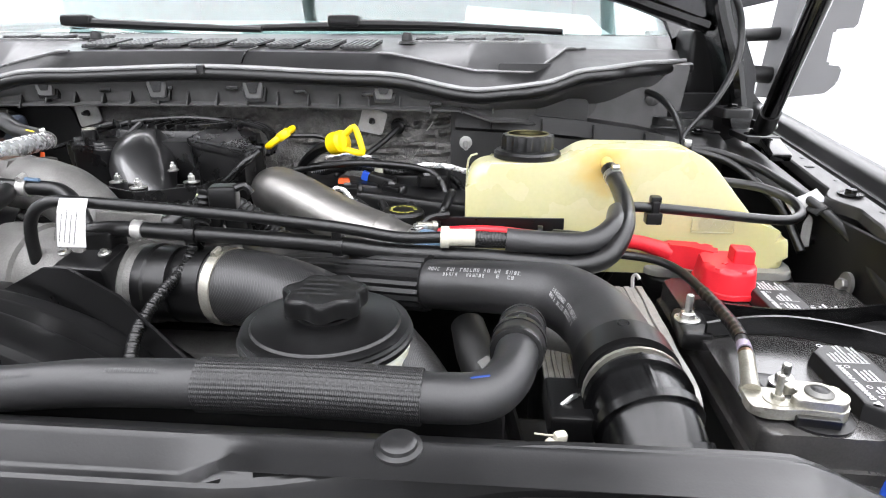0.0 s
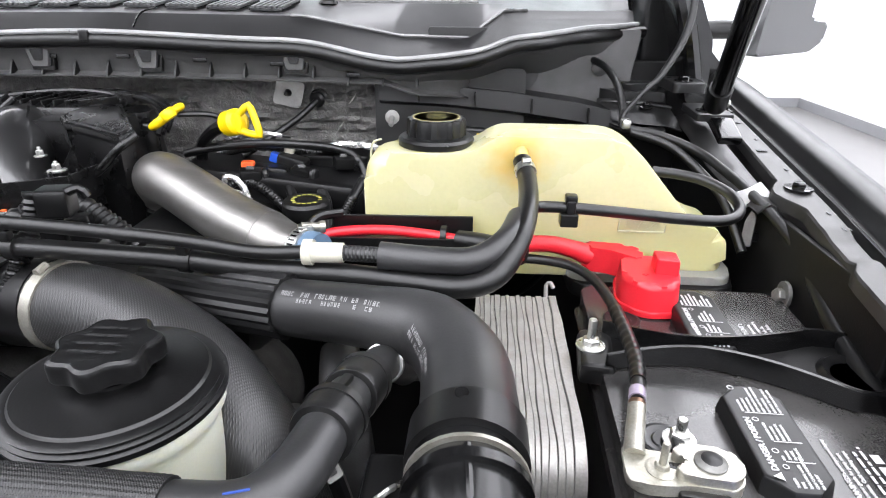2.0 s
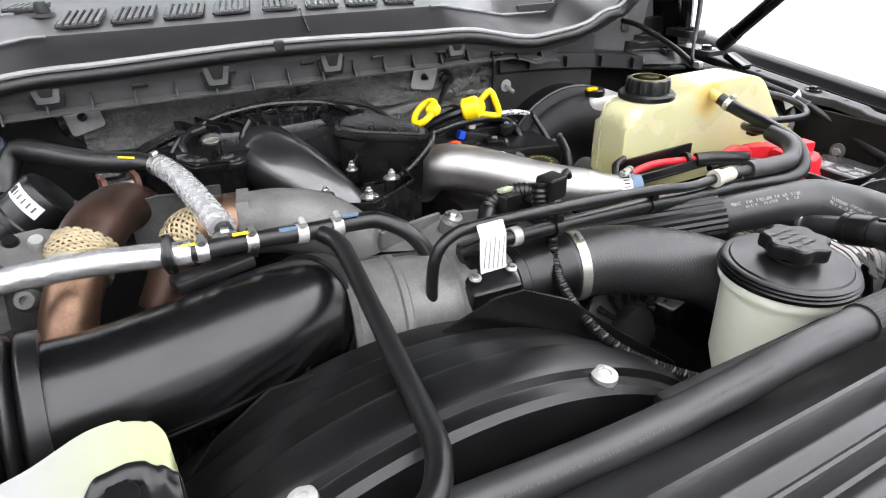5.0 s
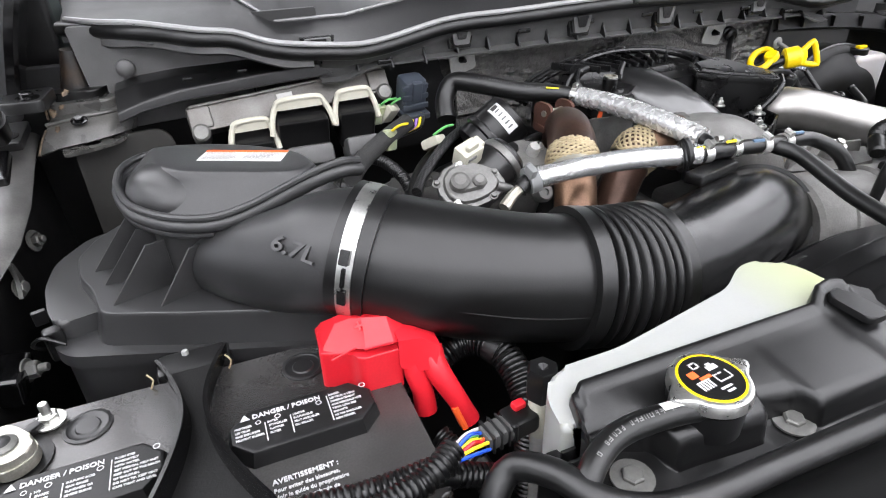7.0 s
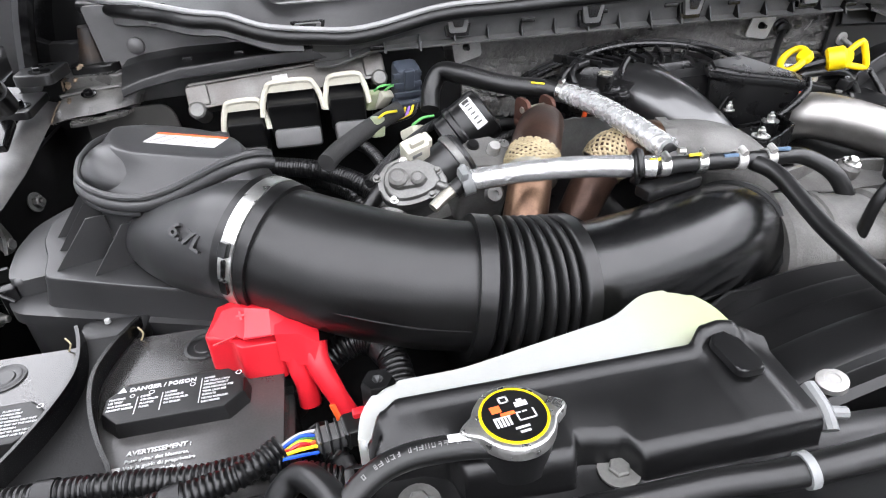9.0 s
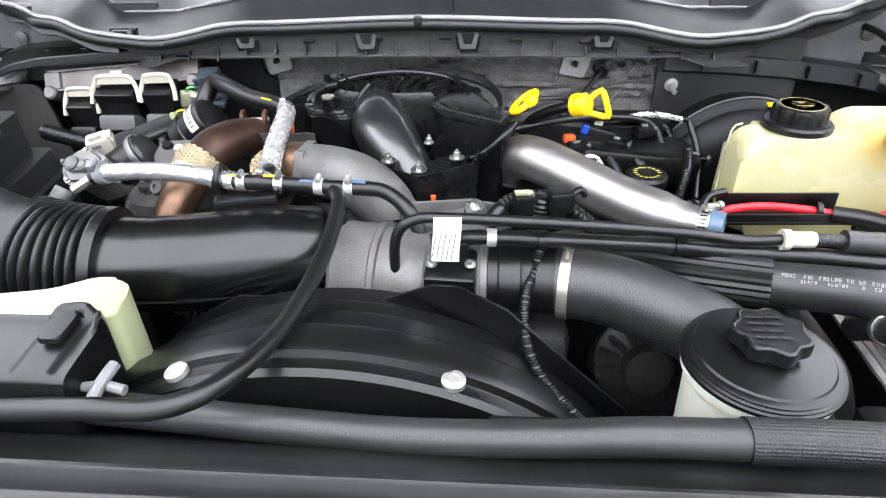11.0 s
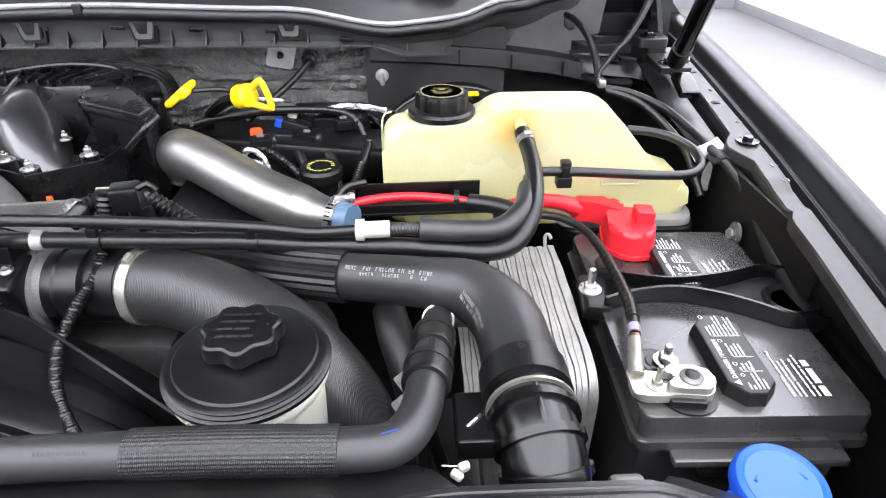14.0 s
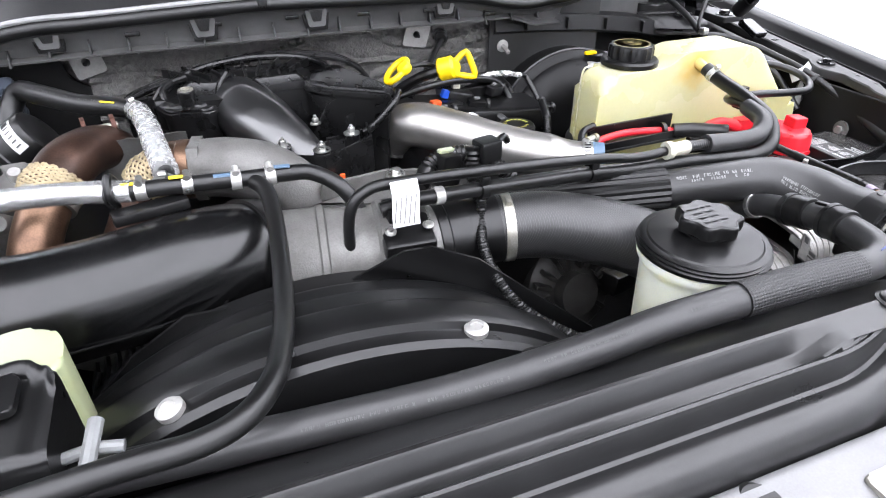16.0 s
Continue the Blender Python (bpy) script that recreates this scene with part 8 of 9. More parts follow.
fb = thing("relay_box", "flat black relay box with pale labels", "relay box", (0.32, 0.99, 1.12))
part("box", box((0.12, 0.06, 0.06), (0.335, 0.985, 1.178), 0.008, (8, 0, 0)), PLASTIC, fb)
for x in (0.318, 0.345):
    part("label", slab([(x - 0.010, 0.965), (x + 0.010, 0.965), (x + 0.010, 0.98), (x - 0.010, 0.98)], 1.2085, 1.209, 0), GREYPRINT, fb)
RNG = random.Random(11)
for k, pts in enumerate((
    [(0.17, 0.96, 1.20), (0.24, 0.95, 1.215), (0.33, 0.97, 1.20), (0.40, 0.99, 1.19), (0.43, 0.98, 1.14)],
    [(0.15, 0.90, 1.215), (0.20, 0.905, 1.225), (0.28, 0.93, 1.225), (0.37, 0.955, 1.205), (0.40, 0.93, 1.15)],
    [(0.20, 0.86, 1.17), (0.24, 0.88, 1.185), (0.30, 0.86, 1.15), (0.36, 0.78, 1.10)],
    [(0.405, 0.86, 1.20), (0.395, 0.82, 1.18), (0.38, 0.79, 1.15), (0.37, 0.77, 1.10)],
    [(0.44, 0.98, 1.20), (0.45, 0.94, 1.16), (0.44, 0.88, 1.11)],
    [(0.17, 0.80, 1.13), (0.25, 0.79, 1.14), (0.32, 0.76, 1.13), (0.38, 0.72, 1.12)],
    [(0.10, 0.86, 1.13), (0.18, 0.90, 1.15), (0.28, 0.91, 1.15), (0.36, 0.89, 1.13)],
)):
    hose("wiring_loom", "black wiring loom behind the charge pipe", pts, corrugated(0.0058, 0.0007, 0.004) if k in (0, 2, 3) else 0.0062 - 0.0004 * k, RUBBER, 12, "wiring", 0.002 if k in (0, 2, 3) else 0.008)

# red power cable in its black channel
rc = thing("power_cable", "red power cable clipped into a black channel", "cable", (0.47, 0.70, 1.17))
part("cable", tube([(0.375, 0.675, 1.182), (0.40, 0.690, 1.192), (0.45, 0.702, 1.193), (0.50, 0.702, 1.190), (0.545, 0.692, 1.187), (0.60, 0.655, 1.190)], 0.0055, 12), RED, rc)
part("cover", tube([(0.535, 0.694, 1.188), (0.565, 0.680, 1.190), (0.60, 0.655, 1.191)], 0.0105, 12), RUBBER, rc)
part("channel_wall", box((0.15, 0.004, 0.022), (0.475, 0.716, 1.194), 0.001, (0, 0, 2)), PLASTIC, rc)
part("channel_floor", box((0.16, 0.035, 0.004), (0.475, 0.702, 1.178), 0.001, (0, 0, 2)), PLASTIC, rc)
part("channel_wall", box((0.15, 0.004, 0.015), (0.475, 0.688, 1.183), 0.001, (0, 0, 2)), PLASTIC, rc)
part("channel_end", tube([(0.372, 0.685, 1.185), (0.385, 0.705, 1.203), (0.41, 0.716, 1.206)], 0.005, 8), PLASTIC, rc)
part("cable_tie", lathe([(0.0105, -0.003), (0.0115, -0.003), (0.0115, 0.003), (0.0105, 0.003)], (0.520, 0.700, 1.189), (1, -0.1, 0), 16), PLASTIC, rc)

# plugs and loom at the throttle body
tc = thing("throttle_connectors", "black plugs with a yellow-green lock near the throttle", "connector", (0.165, 0.61, 1.2))
part("plug", box((0.030, 0.022, 0.040), (0.150, 0.628, 1.222), 0.004, (0, 8, 20)), PLASTIC, tc)
part("plug", box((0.024, 0.020, 0.030), (0.186, 0.622, 1.218), 0.004, (0, -8, 10)), PLASTIC, tc)
part("lock", box((0.022, 0.008, 0.005), (0.150, 0.630, 1.245), 0.0015, (0, 8, 20)), LIME, tc)
part("loom", tube([(0.235, 0.625, 1.20), (0.205, 0.630, 1.222), (0.175, 0.635, 1.236), (0.135, 0.632, 1.232), (0.11, 0.61, 1.215)], corrugated(0.009), 12, 0.003), RUBBER, tc)
part("hook", tube([(0.195, 0.592, 1.262), (0.207, 0.598, 1.266), (0.213, 0.600, 1.258)], 0.004, 8), PLASTIC, tc)
part("conduit", tube([(0.168, 0.595, 1.262), (0.166, 0.588, 1.240), (0.165, 0.575, 1.222), (0.165, 0.562, 1.212)], corrugated(0.0075), 12, 0.003), RUBBER, tc)
part("socket", box((0.028, 0.024, 0.026), (0.186, 0.596, 1.254), 0.004, (0, 0, 12)), PLASTIC, tc)

# pieces low between reservoir and cooler
al = thing("heater_pipe", "aluminium pipe stub under the elbow hose", "pipe", (0.50, 0.48, 1.1))
part("pipe", tube([(0.497, 0.526, 1.144), (0.502, 0.538, 1.139), (0.525, 0.540, 1.137), (0.56, 0.535, 1.132)], 0.0125, 18), ALU_DULL, al)
part("drum", tube([(0.440, 0.552, 1.140), (0.448, 0.520, 1.130), (0.460, 0.485, 1.112), (0.472, 0.462, 1.06)], [0.017, 0.0185, 0.018, 0.017], 30), mat("dark_cast_metal", (0.014, 0.014, 0.014), 0.5, 0.1, vary=0.3, scale=30, bump=0.3), al, "dark grey metal elbow")
part("lower_duct", box((0.05, 0.14, 0.10), (0.50, 0.40, 1.05), 0.015), DARKWALL, al)
lk = thing("hose_latch", "dull metal cross-shaped clip and small zinc spring", "latch", (0.51, 0.36, 1.14))
part("bracket", box((0.03, 0.05, 0.02), (0.512, 0.362, 1.178), 0.004), PLASTIC, lk)
xm = pose(0.466, 0.396, 1.176, 38, 10, 8)
for deg in (38, -52):
    turned = xm @ pose(0, 0, 0.0012 if deg > 0 else 0, 0, 0, deg)
    strap = slab(rounded([(-0.019, -0.0052), (0.019, -0.0052), (0.019, 0.0052), (-0.019, 0.0052)], 0.002, 3), 0.0, 0.0018, 0.0004, m=turned)
    arm2 = part("cross_arm", strap, ALU_DULL, lk)
    part("arm_slot", slab(rounded([(0.007, -0.0025), (0.016, -0.0025), (0.016, 0.0025), (0.007, 0.0025)], 0.001, 3), 0.0016, 0.0021, 0.0001, m=turned), PLASTIC_MATT, arm2)
part("stay", tube([(0.466, 0.398, 1.174), (0.475, 0.396, 1.150), (0.49, 0.385, 1.10)], 0.006, 10), PLASTIC, lk)
part("spring", tube([(0.505, 0.352, 1.186), (0.513, 0.356, 1.191), (0.519, 0.366, 1.186), (0.515, 0.375, 1.178)], 0.0018, 8), ZINC, lk)
wx = thing("plastic_clip", "cream plastic clip on the front cover edge", "clip", (0.50, 0.312, 1.18))
part("head", box((0.008, 0.006, 0.007), (0.501, 0.317, 1.189), 0.002, (10, 0, 20)), CREAM, wx)
part("foot", box((0.009, 0.006, 0.006), (0.496, 0.313, 1.186), 0.002, (0, 20, -30)), CREAM, wx)
part("wire", tube([(0.486, 0.318, 1.190), (0.494, 0.317, 1.190), (0.500, 0.317, 1.190)], 0.0006, 6), CREAM, wx)

# washer filler cap
bc = thing("washer_filler", "blue washer filler cap in front of the battery", "filler cap", (0.74, 0.33, 1.05))
part("neck", lathe([(0.030, -0.10), (0.030, 0.0), (0, 0)], (0.742, 0.332, 1.125), sides=24), PLASTIC, bc)
part("cap", lathe([(0.033, 0), (0.0355, 0.003), (0.0355, 0.010), (0.033, 0.0145), (0.029, 0.016), (0.027, 0.0145), (0, 0.0145)], (0.742, 0.332, 1.125), (0, -0.12, 1), 44), BLUE, bc)
part("tab", box((0.018, 0.022, 0.008), (0.704, 0.322, 1.125), 0.003, (0, 0, 20)), BLUE, bc)
part("symbol", tube([(0.722, 0.332, 1.1400), (0.732, 0.345, 1.1385), (0.742, 0.338, 1.1392), (0.752, 0.345, 1.1385), (0.762, 0.332, 1.1400)], 0.0012, 6), BLUE, bc)

# ---------- battery-side wiring on the left ----------
for pts, r in (
    ([(-0.82, 0.408, 1.17), (-0.78, 0.418, 1.182), (-0.735, 0.424, 1.186), (-0.69, 0.424, 1.187), (-0.65, 0.422, 1.186), (-0.60, 0.417, 1.184), (-0.545, 0.417, 1.186)], 0.0078),
    ([(-0.68, 0.392, 1.165), (-0.642, 0.398, 1.182), (-0.61, 0.400, 1.188), (-0.57, 0.407, 1.191), (-0.545, 0.421, 1.193)], 0.0078),
    ([(-0.64, 0.43, 1.165), (-0.59, 0.43, 1.168), (-0.55, 0.425, 1.165), (-0.51, 0.42, 1.15)], 0.0078),
    ([(-0.535, 0.522, 1.13), (-0.512, 0.538, 1.158), (-0.482, 0.542, 1.170), (-0.462, 0.523, 1.170), (-0.456, 0.493, 1.160), (-0.460, 0.465, 1.140), (-0.468, 0.45, 1.08)], 0.0125),
    ([(-0.530, 0.487, 1.13), (-0.522, 0.472, 1.125), (-0.51, 0.452, 1.12), (-0.505, 0.43, 1.10)], 0.009),
):
    cd = hose("corrugated_conduit", "black corrugated wiring conduit beside the battery", pts, corrugated(r, 0.0010, 0.0042), PLASTIC, 18, "conduit", 0.0014, "corrugated conduits")
    mid = pts[len(pts) // 2]
    band(pts, mid, r + 0.0016, 0.012, PLASTIC_MATT, cd, "tape_wrap", "dull black tape wrap", screw=False)
cn = thing("wiring_plug", "grey plug with coloured wires and a red lock", "connector", (-0.515, 0.42, 1.15))
part("shell", box((0.026, 0.017, 0.013), (-0.510, 0.426, 1.188), 0.004, (0, 0, 8)), PLASTIC_GREY, cn)
for k in range(4):
    part("shell_rib", box((0.002, 0.019, 0.015), (-0.519 + 0.006 * k, 0.4248 + 0.0008 * k, 1.188), 0.0007, (0, 0, 8)), PLASTIC_SHEEN, cn)
part("body", box((0.024, 0.021, 0.016), (-0.493, 0.4295, 1.188), 0.004, (0, 0, 8)), PLASTIC, cn)
part("red_lock", box((0.010, 0.007, 0.006), (-0.491, 0.434, 1.1975), 0.0018, (0, 0, 8)), RED, cn)
for k, m_ in enumerate((BLUE, WIRE_Y, RED, ORANGE, WIRE_Y, BLUE, WIRE_G, PRINT)):
    part("wire", tube([(-0.521, 0.4165 + 0.0022 * k, 1.186 + 0.004 * (k % 2)), (-0.532, 0.4135 + 0.0022 * k, 1.190 + 0.003 * (k % 3)), (-0.544, 0.413 + 0.0014 * k, 1.190 + 0.002 * (k % 2)), (-0.554, 0.415, 1.187)], 0.0013, 6), m_, cn)
for pts, r in (
    ([(-0.66, 0.955, 1.185), (-0.58, 0.94, 1.172), (-0.50, 0.915, 1.165), (-0.44, 0.87, 1.15), (-0.42, 0.82, 1.12)], 0.013),
    ([(-0.62, 0.975, 1.17), (-0.54, 0.95, 1.150), (-0.47, 0.90, 1.14), (-0.44, 0.85, 1.11)], 0.012),
    ([(-0.46, 0.955, 1.19), (-0.43, 0.92, 1.185), (-0.415, 0.87, 1.165), (-0.43, 0.83, 1.13)], 0.008),
):
    hose("computer_loom", "taped black wiring loom below the control unit", pts, corrugated(r, 0.0007, 0.004), RUBBER, 14, "wiring", 0.0018)
rod = thing("hold_down_rod", "pale rod with a black hex cap beside the tank", "rod", (-0.474, 0.432, 1.0))
part("rod", tube([(-0.472, 0.430, 1.00), (-0.4735, 0.430, 1.12), (-0.476, 0.430, 1.180)], 0.0065, 14), ALU_PALE, rod)
part("sleeve", tube([(-0.475, 0.430, 1.170), (-0.476, 0.430, 1.206)], 0.0085, 16), CREAM, rod)
part("cap", lathe([(0.0105, 0), (0.0115, 0.006), (0.0115, 0.022), (0.010, 0.026), (0.004, 0.026), (0, 0.022)], (-0.476, 0.430, 1.204), sides=6), PLASTIC, rod)
tc2 = thing("valley_casting", "dusty grey casting low behind the valve", "casting", (-0.38, 0.90, 1.05))
part("body", slab(rounded([(-0.47, 0.80), (-0.40, 0.77), (-0.31, 0.80), (-0.29, 0.90), (-0.33, 1.00), (-0.44, 0.98)], 0.03, 5), 1.04, 1.135, 0.012, 0.94, segments=3), SANDCAST, tc2)
for x, y in ((-0.43, 0.84), (-0.35, 0.85), (-0.37, 0.94)):
    part("boss", lathe([(0.016, -0.01), (0.014, 0.010), (0.010, 0.014), (0, 0.014)], (x, y, 1.135), sides=20), SANDCAST, tc2)
    part("bolt", hexbolt((x, y, 1.149), 0.006, 0.006), ZINC, tc2)
lc = thing("firewall_plug", "dark blue-grey plug with yellow and violet wires", "connector", (-0.362, 1.0, 1.22))
part("body", box((0.038, 0.036, 0.060), (-0.362, 0.998, 1.252), 0.008, (14, 0, 8)), mat("slate_plastic", (0.035, 0.042, 0.055), 0.45), lc)
SLATE = bpy.data.materials["slate_plastic"]
for k in range(3):
    part("plug_rib", box((0.042, 0.004, 0.008), (-0.362, 0.978 + 0.001 * k, 1.268 - 0.014 * k), 0.0015, (14, 0, 8)), SLATE, lc)
part("plug_lock", box((0.016, 0.010, 0.030), (-0.360, 0.978, 1.262), 0.003, (14, 0, 8)), SLATE, lc)
part("plug_skirt", box((0.044, 0.040, 0.010), (-0.363, 0.996, 1.228), 0.003, (14, 0, 8)), SLATE, lc)
for k, m_ in enumerate((WIRE_Y, WIRE_P, WIRE_Y, PLASTIC)):
    part("wire", tube([(-0.366 + 0.006 * k, 0.982, 1.228), (-0.374 + 0.005 * k, 0.970, 1.212), (-0.392, 0.963, 1.205)], 0.0022, 6), m_, lc)
part("loom", tube([(-0.377, 0.972, 1.222), (-0.415, 0.955, 1.210), (-0.446, 0.930, 1.203), (-0.474, 0.900, 1.198), (-0.492, 0.870, 1.195)], 0.0125, 16), CARPET, lc, "cloth-taped loom")
for k, (p, c) in enumerate((((-0.414, 0.950, 1.207), LIME), ((-0.413, 1.000, 1.230), LIME), ((-0.397, 1.000, 1.229), CREAM), ((-0.374, 0.880, 1.220), CREAM))):
    w = thing("loose_plug", "small pale plug with thin wires", "connector", p)
    part("body", box((0.022, 0.014, 0.03), p, 0.004, (20 * k, 10, 30)), c, w)
    part("wire", tube([(p[0], p[1], p[2] + 0.01), (p[0] + 0.012, p[1] - 0.01, p[2] + 0.022), (p[0] + 0.03, p[1] + 0.005, p[2] + 0.018)], 0.0018, 6), WIRE_G if k else WIRE_Y, w)
for pts, r in (
    ([(-0.344, 0.860, 1.238), (-0.367, 0.840, 1.236), (-0.397, 0.810, 1.231), (-0.425, 0.780, 1.223), (-0.447, 0.750, 1.216)], 0.006),
    ([(-0.47, 0.80, 1.13), (-0.43, 0.82, 1.17), (-0.40, 0.86, 1.19), (-0.36, 0.90, 1.20)], 0.010),
    ([(-0.33, 0.86, 1.215), (-0.29, 0.86, 1.225), (-0.25, 0.875, 1.22), (-0.21, 0.90, 1.20)], 0.009),
    ([(-0.30, 0.80, 1.22), (-0.26, 0.82, 1.225), (-0.23, 0.85, 1.215)], 0.006),
    ([(-0.50, 0.75, 1.12), (-0.47, 0.72, 1.16), (-0.455, 0.69, 1.18), (-0.44, 0.67, 1.16)], 0.010),
):
    hose("wiring_loom", "black wiring loom among the exhaust pipes", pts, r, CHECK if r == 0.006 else RUBBER, 12, "wiring")
hs = thing("heat_shield", "crumpled grey foil heat shield", "heat shield", (-0.20, 0.80, 1.2))
part("sheet", thicken(loft([[(x, 0.80 + 0.02 * math.sin(9 * x), 1.255 + 0.004 * noise.noise(Vector((x * 60, 1, 0)))), (x, 0.785, 1.235 + 0.006 * noise.noise(Vector((x * 60, 5, 0)))), (x, 0.78, 1.20)] for x in [-0.225 + 0.008 * k for k in range(13)]]), 0.002), ALU, hs)
tg = part("orange_tag", box((0.006, 0.003, 0.026), (-0.168, 0.803, 1.245), 0.001, (0, 10, 0)), ORANGE, hs)
sh2 = thing("splash_flap", "grey rubber flap hanging behind the filter box", "flap", (-0.75, 1.03, 1.1))
part("flap", slab(rounded([(-0.815, 1.08), (-0.815, 1.240), (-0.698, 1.245), (-0.675, 1.08)], 0.022, 5), 1.030, 1.036, 0.001, m=XZ), FLAP, sh2)

# ---------- hood hinges, gas struts and brackets on both sides ----------
for s in (1, -1):
    side = "rust-flecked " if s < 0 else ""
    hg = thing("hinge_mount", side + "black hood hinge bolted to the body" if not side else "rust-flecked black hood hinge bolted to the body", "hinge", (s * 0.83, 1.05, 1.25), group="hood hinges")
    part("raised_plate", slab(rounded([(s * 0.832, 1.048), (s * 0.760, 1.052), (s * 0.738, 1.075), (s * 0.730, 1.12), (s * 0.838, 1.13)], 0.010, 4), 1.262, 1.2865, 0.004, segments=3), DUSTMETAL if s < 0 else PAINT_LEDGE, hg)
    part("top_plate", slab(rounded([(s * 0.824, 1.062), (s * 0.776, 1.064), (s * 0.756, 1.085), (s * 0.752, 1.11), (s * 0.824, 1.12)], 0.010, 4), 1.284, 1.297, 0.003, segments=3), PAINT_DUSTY, hg)
    part("base_plate", thicken(loft([[(s * x, y, z) for x, y, z in row] for row in (
        [(0.846, 1.000, 1.240), (0.842, 1.014, 1.252), (0.836, 1.028, 1.262), (0.830, 1.052, 1.272)],
        [(0.822, 1.000, 1.246), (0.820, 1.010, 1.257), (0.816, 1.026, 1.266), (0.814, 1.052, 1.274)],
        [(0.790, 1.006, 1.247), (0.788, 1.016, 1.259), (0.786, 1.030, 1.268), (0.785, 1.054, 1.275)],
        [(0.756, 1.022, 1.248), (0.752, 1.030, 1.259), (0.750, 1.040, 1.268), (0.750, 1.058, 1.275)],
        [(0.738, 1.052, 1.244), (0.733, 1.056, 1.257), (0.732, 1.060, 1.266), (0.733, 1.072, 1.272)])]), 0.003), DUSTMETAL if s < 0 else PAINT_LEDGE, hg, sharp=50)
    part("fold_bead", tube([(s * 0.836, 1.034, 1.2665), (s * 0.800, 1.035, 1.271), (s * 0.765, 1.042, 1.272), (s * 0.742, 1.056, 1.270), (s * 0.734, 1.068, 1.262)], 0.0028, 8), DUSTMETAL if s < 0 else PAINT_LEDGE, hg)
    part("lower_tab", slab(rounded([(s * 0.819, 0.979), (s * 0.790, 0.988), (s * 0.757, 1.006), (s * 0.742, 1.045), (s * 0.742, 1.075), (s * 0.824, 1.06)], 0.010, 4), 1.239, 1.2435, 0.0012), DUSTMETAL if s < 0 else PAINT_LEDGE, hg)
    part("tab_hole", lathe([(0.011, 0), (0.011, 0.0005), (0, 0.0005)], (s * 0.789, 1.010, 1.2434), sides=20, wave=lambda a, h: 1 - 0.3 * abs(math.sin(a))), PAINT, hg)
    if s < 0:
        part("rust_edge", tube([(-0.8465, 0.9985, 1.2405), (-0.842, 1.0125, 1.2525), (-0.836, 1.0265, 1.2625)], 0.0012, 6), RUSTFLECK, hg, "tan rust along the edge")
        part("rust_edge", tube([(-0.8335, 1.046, 1.2705), (-0.8325, 1.0475, 1.283), (-0.826, 1.049, 1.2868)], 0.0014, 6), RUSTFLECK, hg)
        for x, y, z, r in ((-0.826, 1.046, 1.278, 0.012), (-0.815, 1.047, 1.284, 0.008), (-0.808, 1.060, 1.298, 0.010), (-0.800, 1.085, 1.315, 0.012), (-0.822, 1.020, 1.264, 0.008)):
            part("rust_patch", lathe([(r * 0.55, 0), (r * 0.45, 0.0006), (r * 0.2, 0.0009), (0, 0.0009)], (x, y, z), (0.1, -0.7, 0.7), 18, wave=lambda a, h, q=x * 70: 0.8 + 0.22 * math.sin(2 * a + q) + 0.12 * math.sin(5 * a + 2 * q) + 0.10 * math.sin(9 * a + q)), RUSTFLECK, hg)
        part("rust_post", tube([(-0.800, 1.095, 1.29), (-0.797, 1.092, 1.318), (-0.794, 1.09, 1.345)], [0.020, 0.014, 0.010], 12), RUSTPAINT, hg, "rust-flecked seam post")
    part("bolt", hexbolt((s * 0.797, 1.027, 1.269), 0.0058, 0.005, (0, -0.3, 1)), PAINT, hg)
    part("bolt", hexbolt((s * 0.836, 1.000, 1.310), 0.0075, 0.006), PAINT, hg)
    part("link_plate", slab(rounded([(s * 0.820, 0.985), (s * 0.865, 0.985), (s * 0.868, 1.05), (s * 0.815, 1.05)], 0.008, 3), 1.296, 1.310, 0.003), PAINT_LEDGE, hg)
    part("upright", slab(rounded([(s * 0.86, 1.27), (s * 0.89, 1.27), (s * 0.885, 1.36), (s * 0.82, 1.50), (s * 0.79, 1.49), (s * 0.84, 1.36)], 0.01, 3), 1.05, 1.12, 0.004, m=XZ), PAINT, hg)
    part("link_arm", tube([(s * 0.865, 1.04, 1.30), (s * 0.84, 1.03, 1.38), (s * 0.81, 1.04, 1.47), (s * 0.79, 1.06, 1.60)], 0.012, 8), PAINT, hg)
    part("foot_plate", slab(rounded([(s * 0.85, 0.96), (s * 0.90, 0.96), (s * 0.905, 1.05), (s * 0.855, 1.05)], 0.006, 3), 1.262, 1.272, 0.002), PAINT_LEDGE, hg)
    part("foot_bolt", hexbolt((s * 0.872, 0.985, 1.272), 0.010, 0.007), PAINT, hg)
    part("bird_beak", box((0.03, 0.05, 0.012), (s * 0.868, 0.905, 1.262), 0.004, (20, 0, 0)), PAINT, hg)
    st = thing("gas_strut", "black gas strut holding up the hood", "gas strut", (s * 0.862, 0.925, 1.29), group="gas struts")
    d = Vector((-0.20 * s, -0.745, 0.636))
    o = Vector((s * 0.862, 0.935, 1.295))
    part("cylinder", tube([tuple(o + d * 0.02), tuple(o + d * 0.35), tuple(o + d * 0.70)], 0.0125, 20, 0.1), PAINT, st)
    part("end_cup", tube([tuple(o - d * 0.012), tuple(o + d * 0.03)], 0.0145, 16), PLASTIC, st)
    part("ball_stud", tube([(s * 0.862, 0.935, 1.295), (s * 0.878, 0.94, 1.290)], 0.006, 10), ZINC, st)
    part("rod", tube([tuple(o + d * 0.70), tuple(o + d * 0.98)], 0.006, 12, 0.1), ZINC, st)
    up = Vector((0, -0.6, 0.75))
    pos = o + d * 0.13 + Vector((-0.004 * s, -0.008, 0.0095))
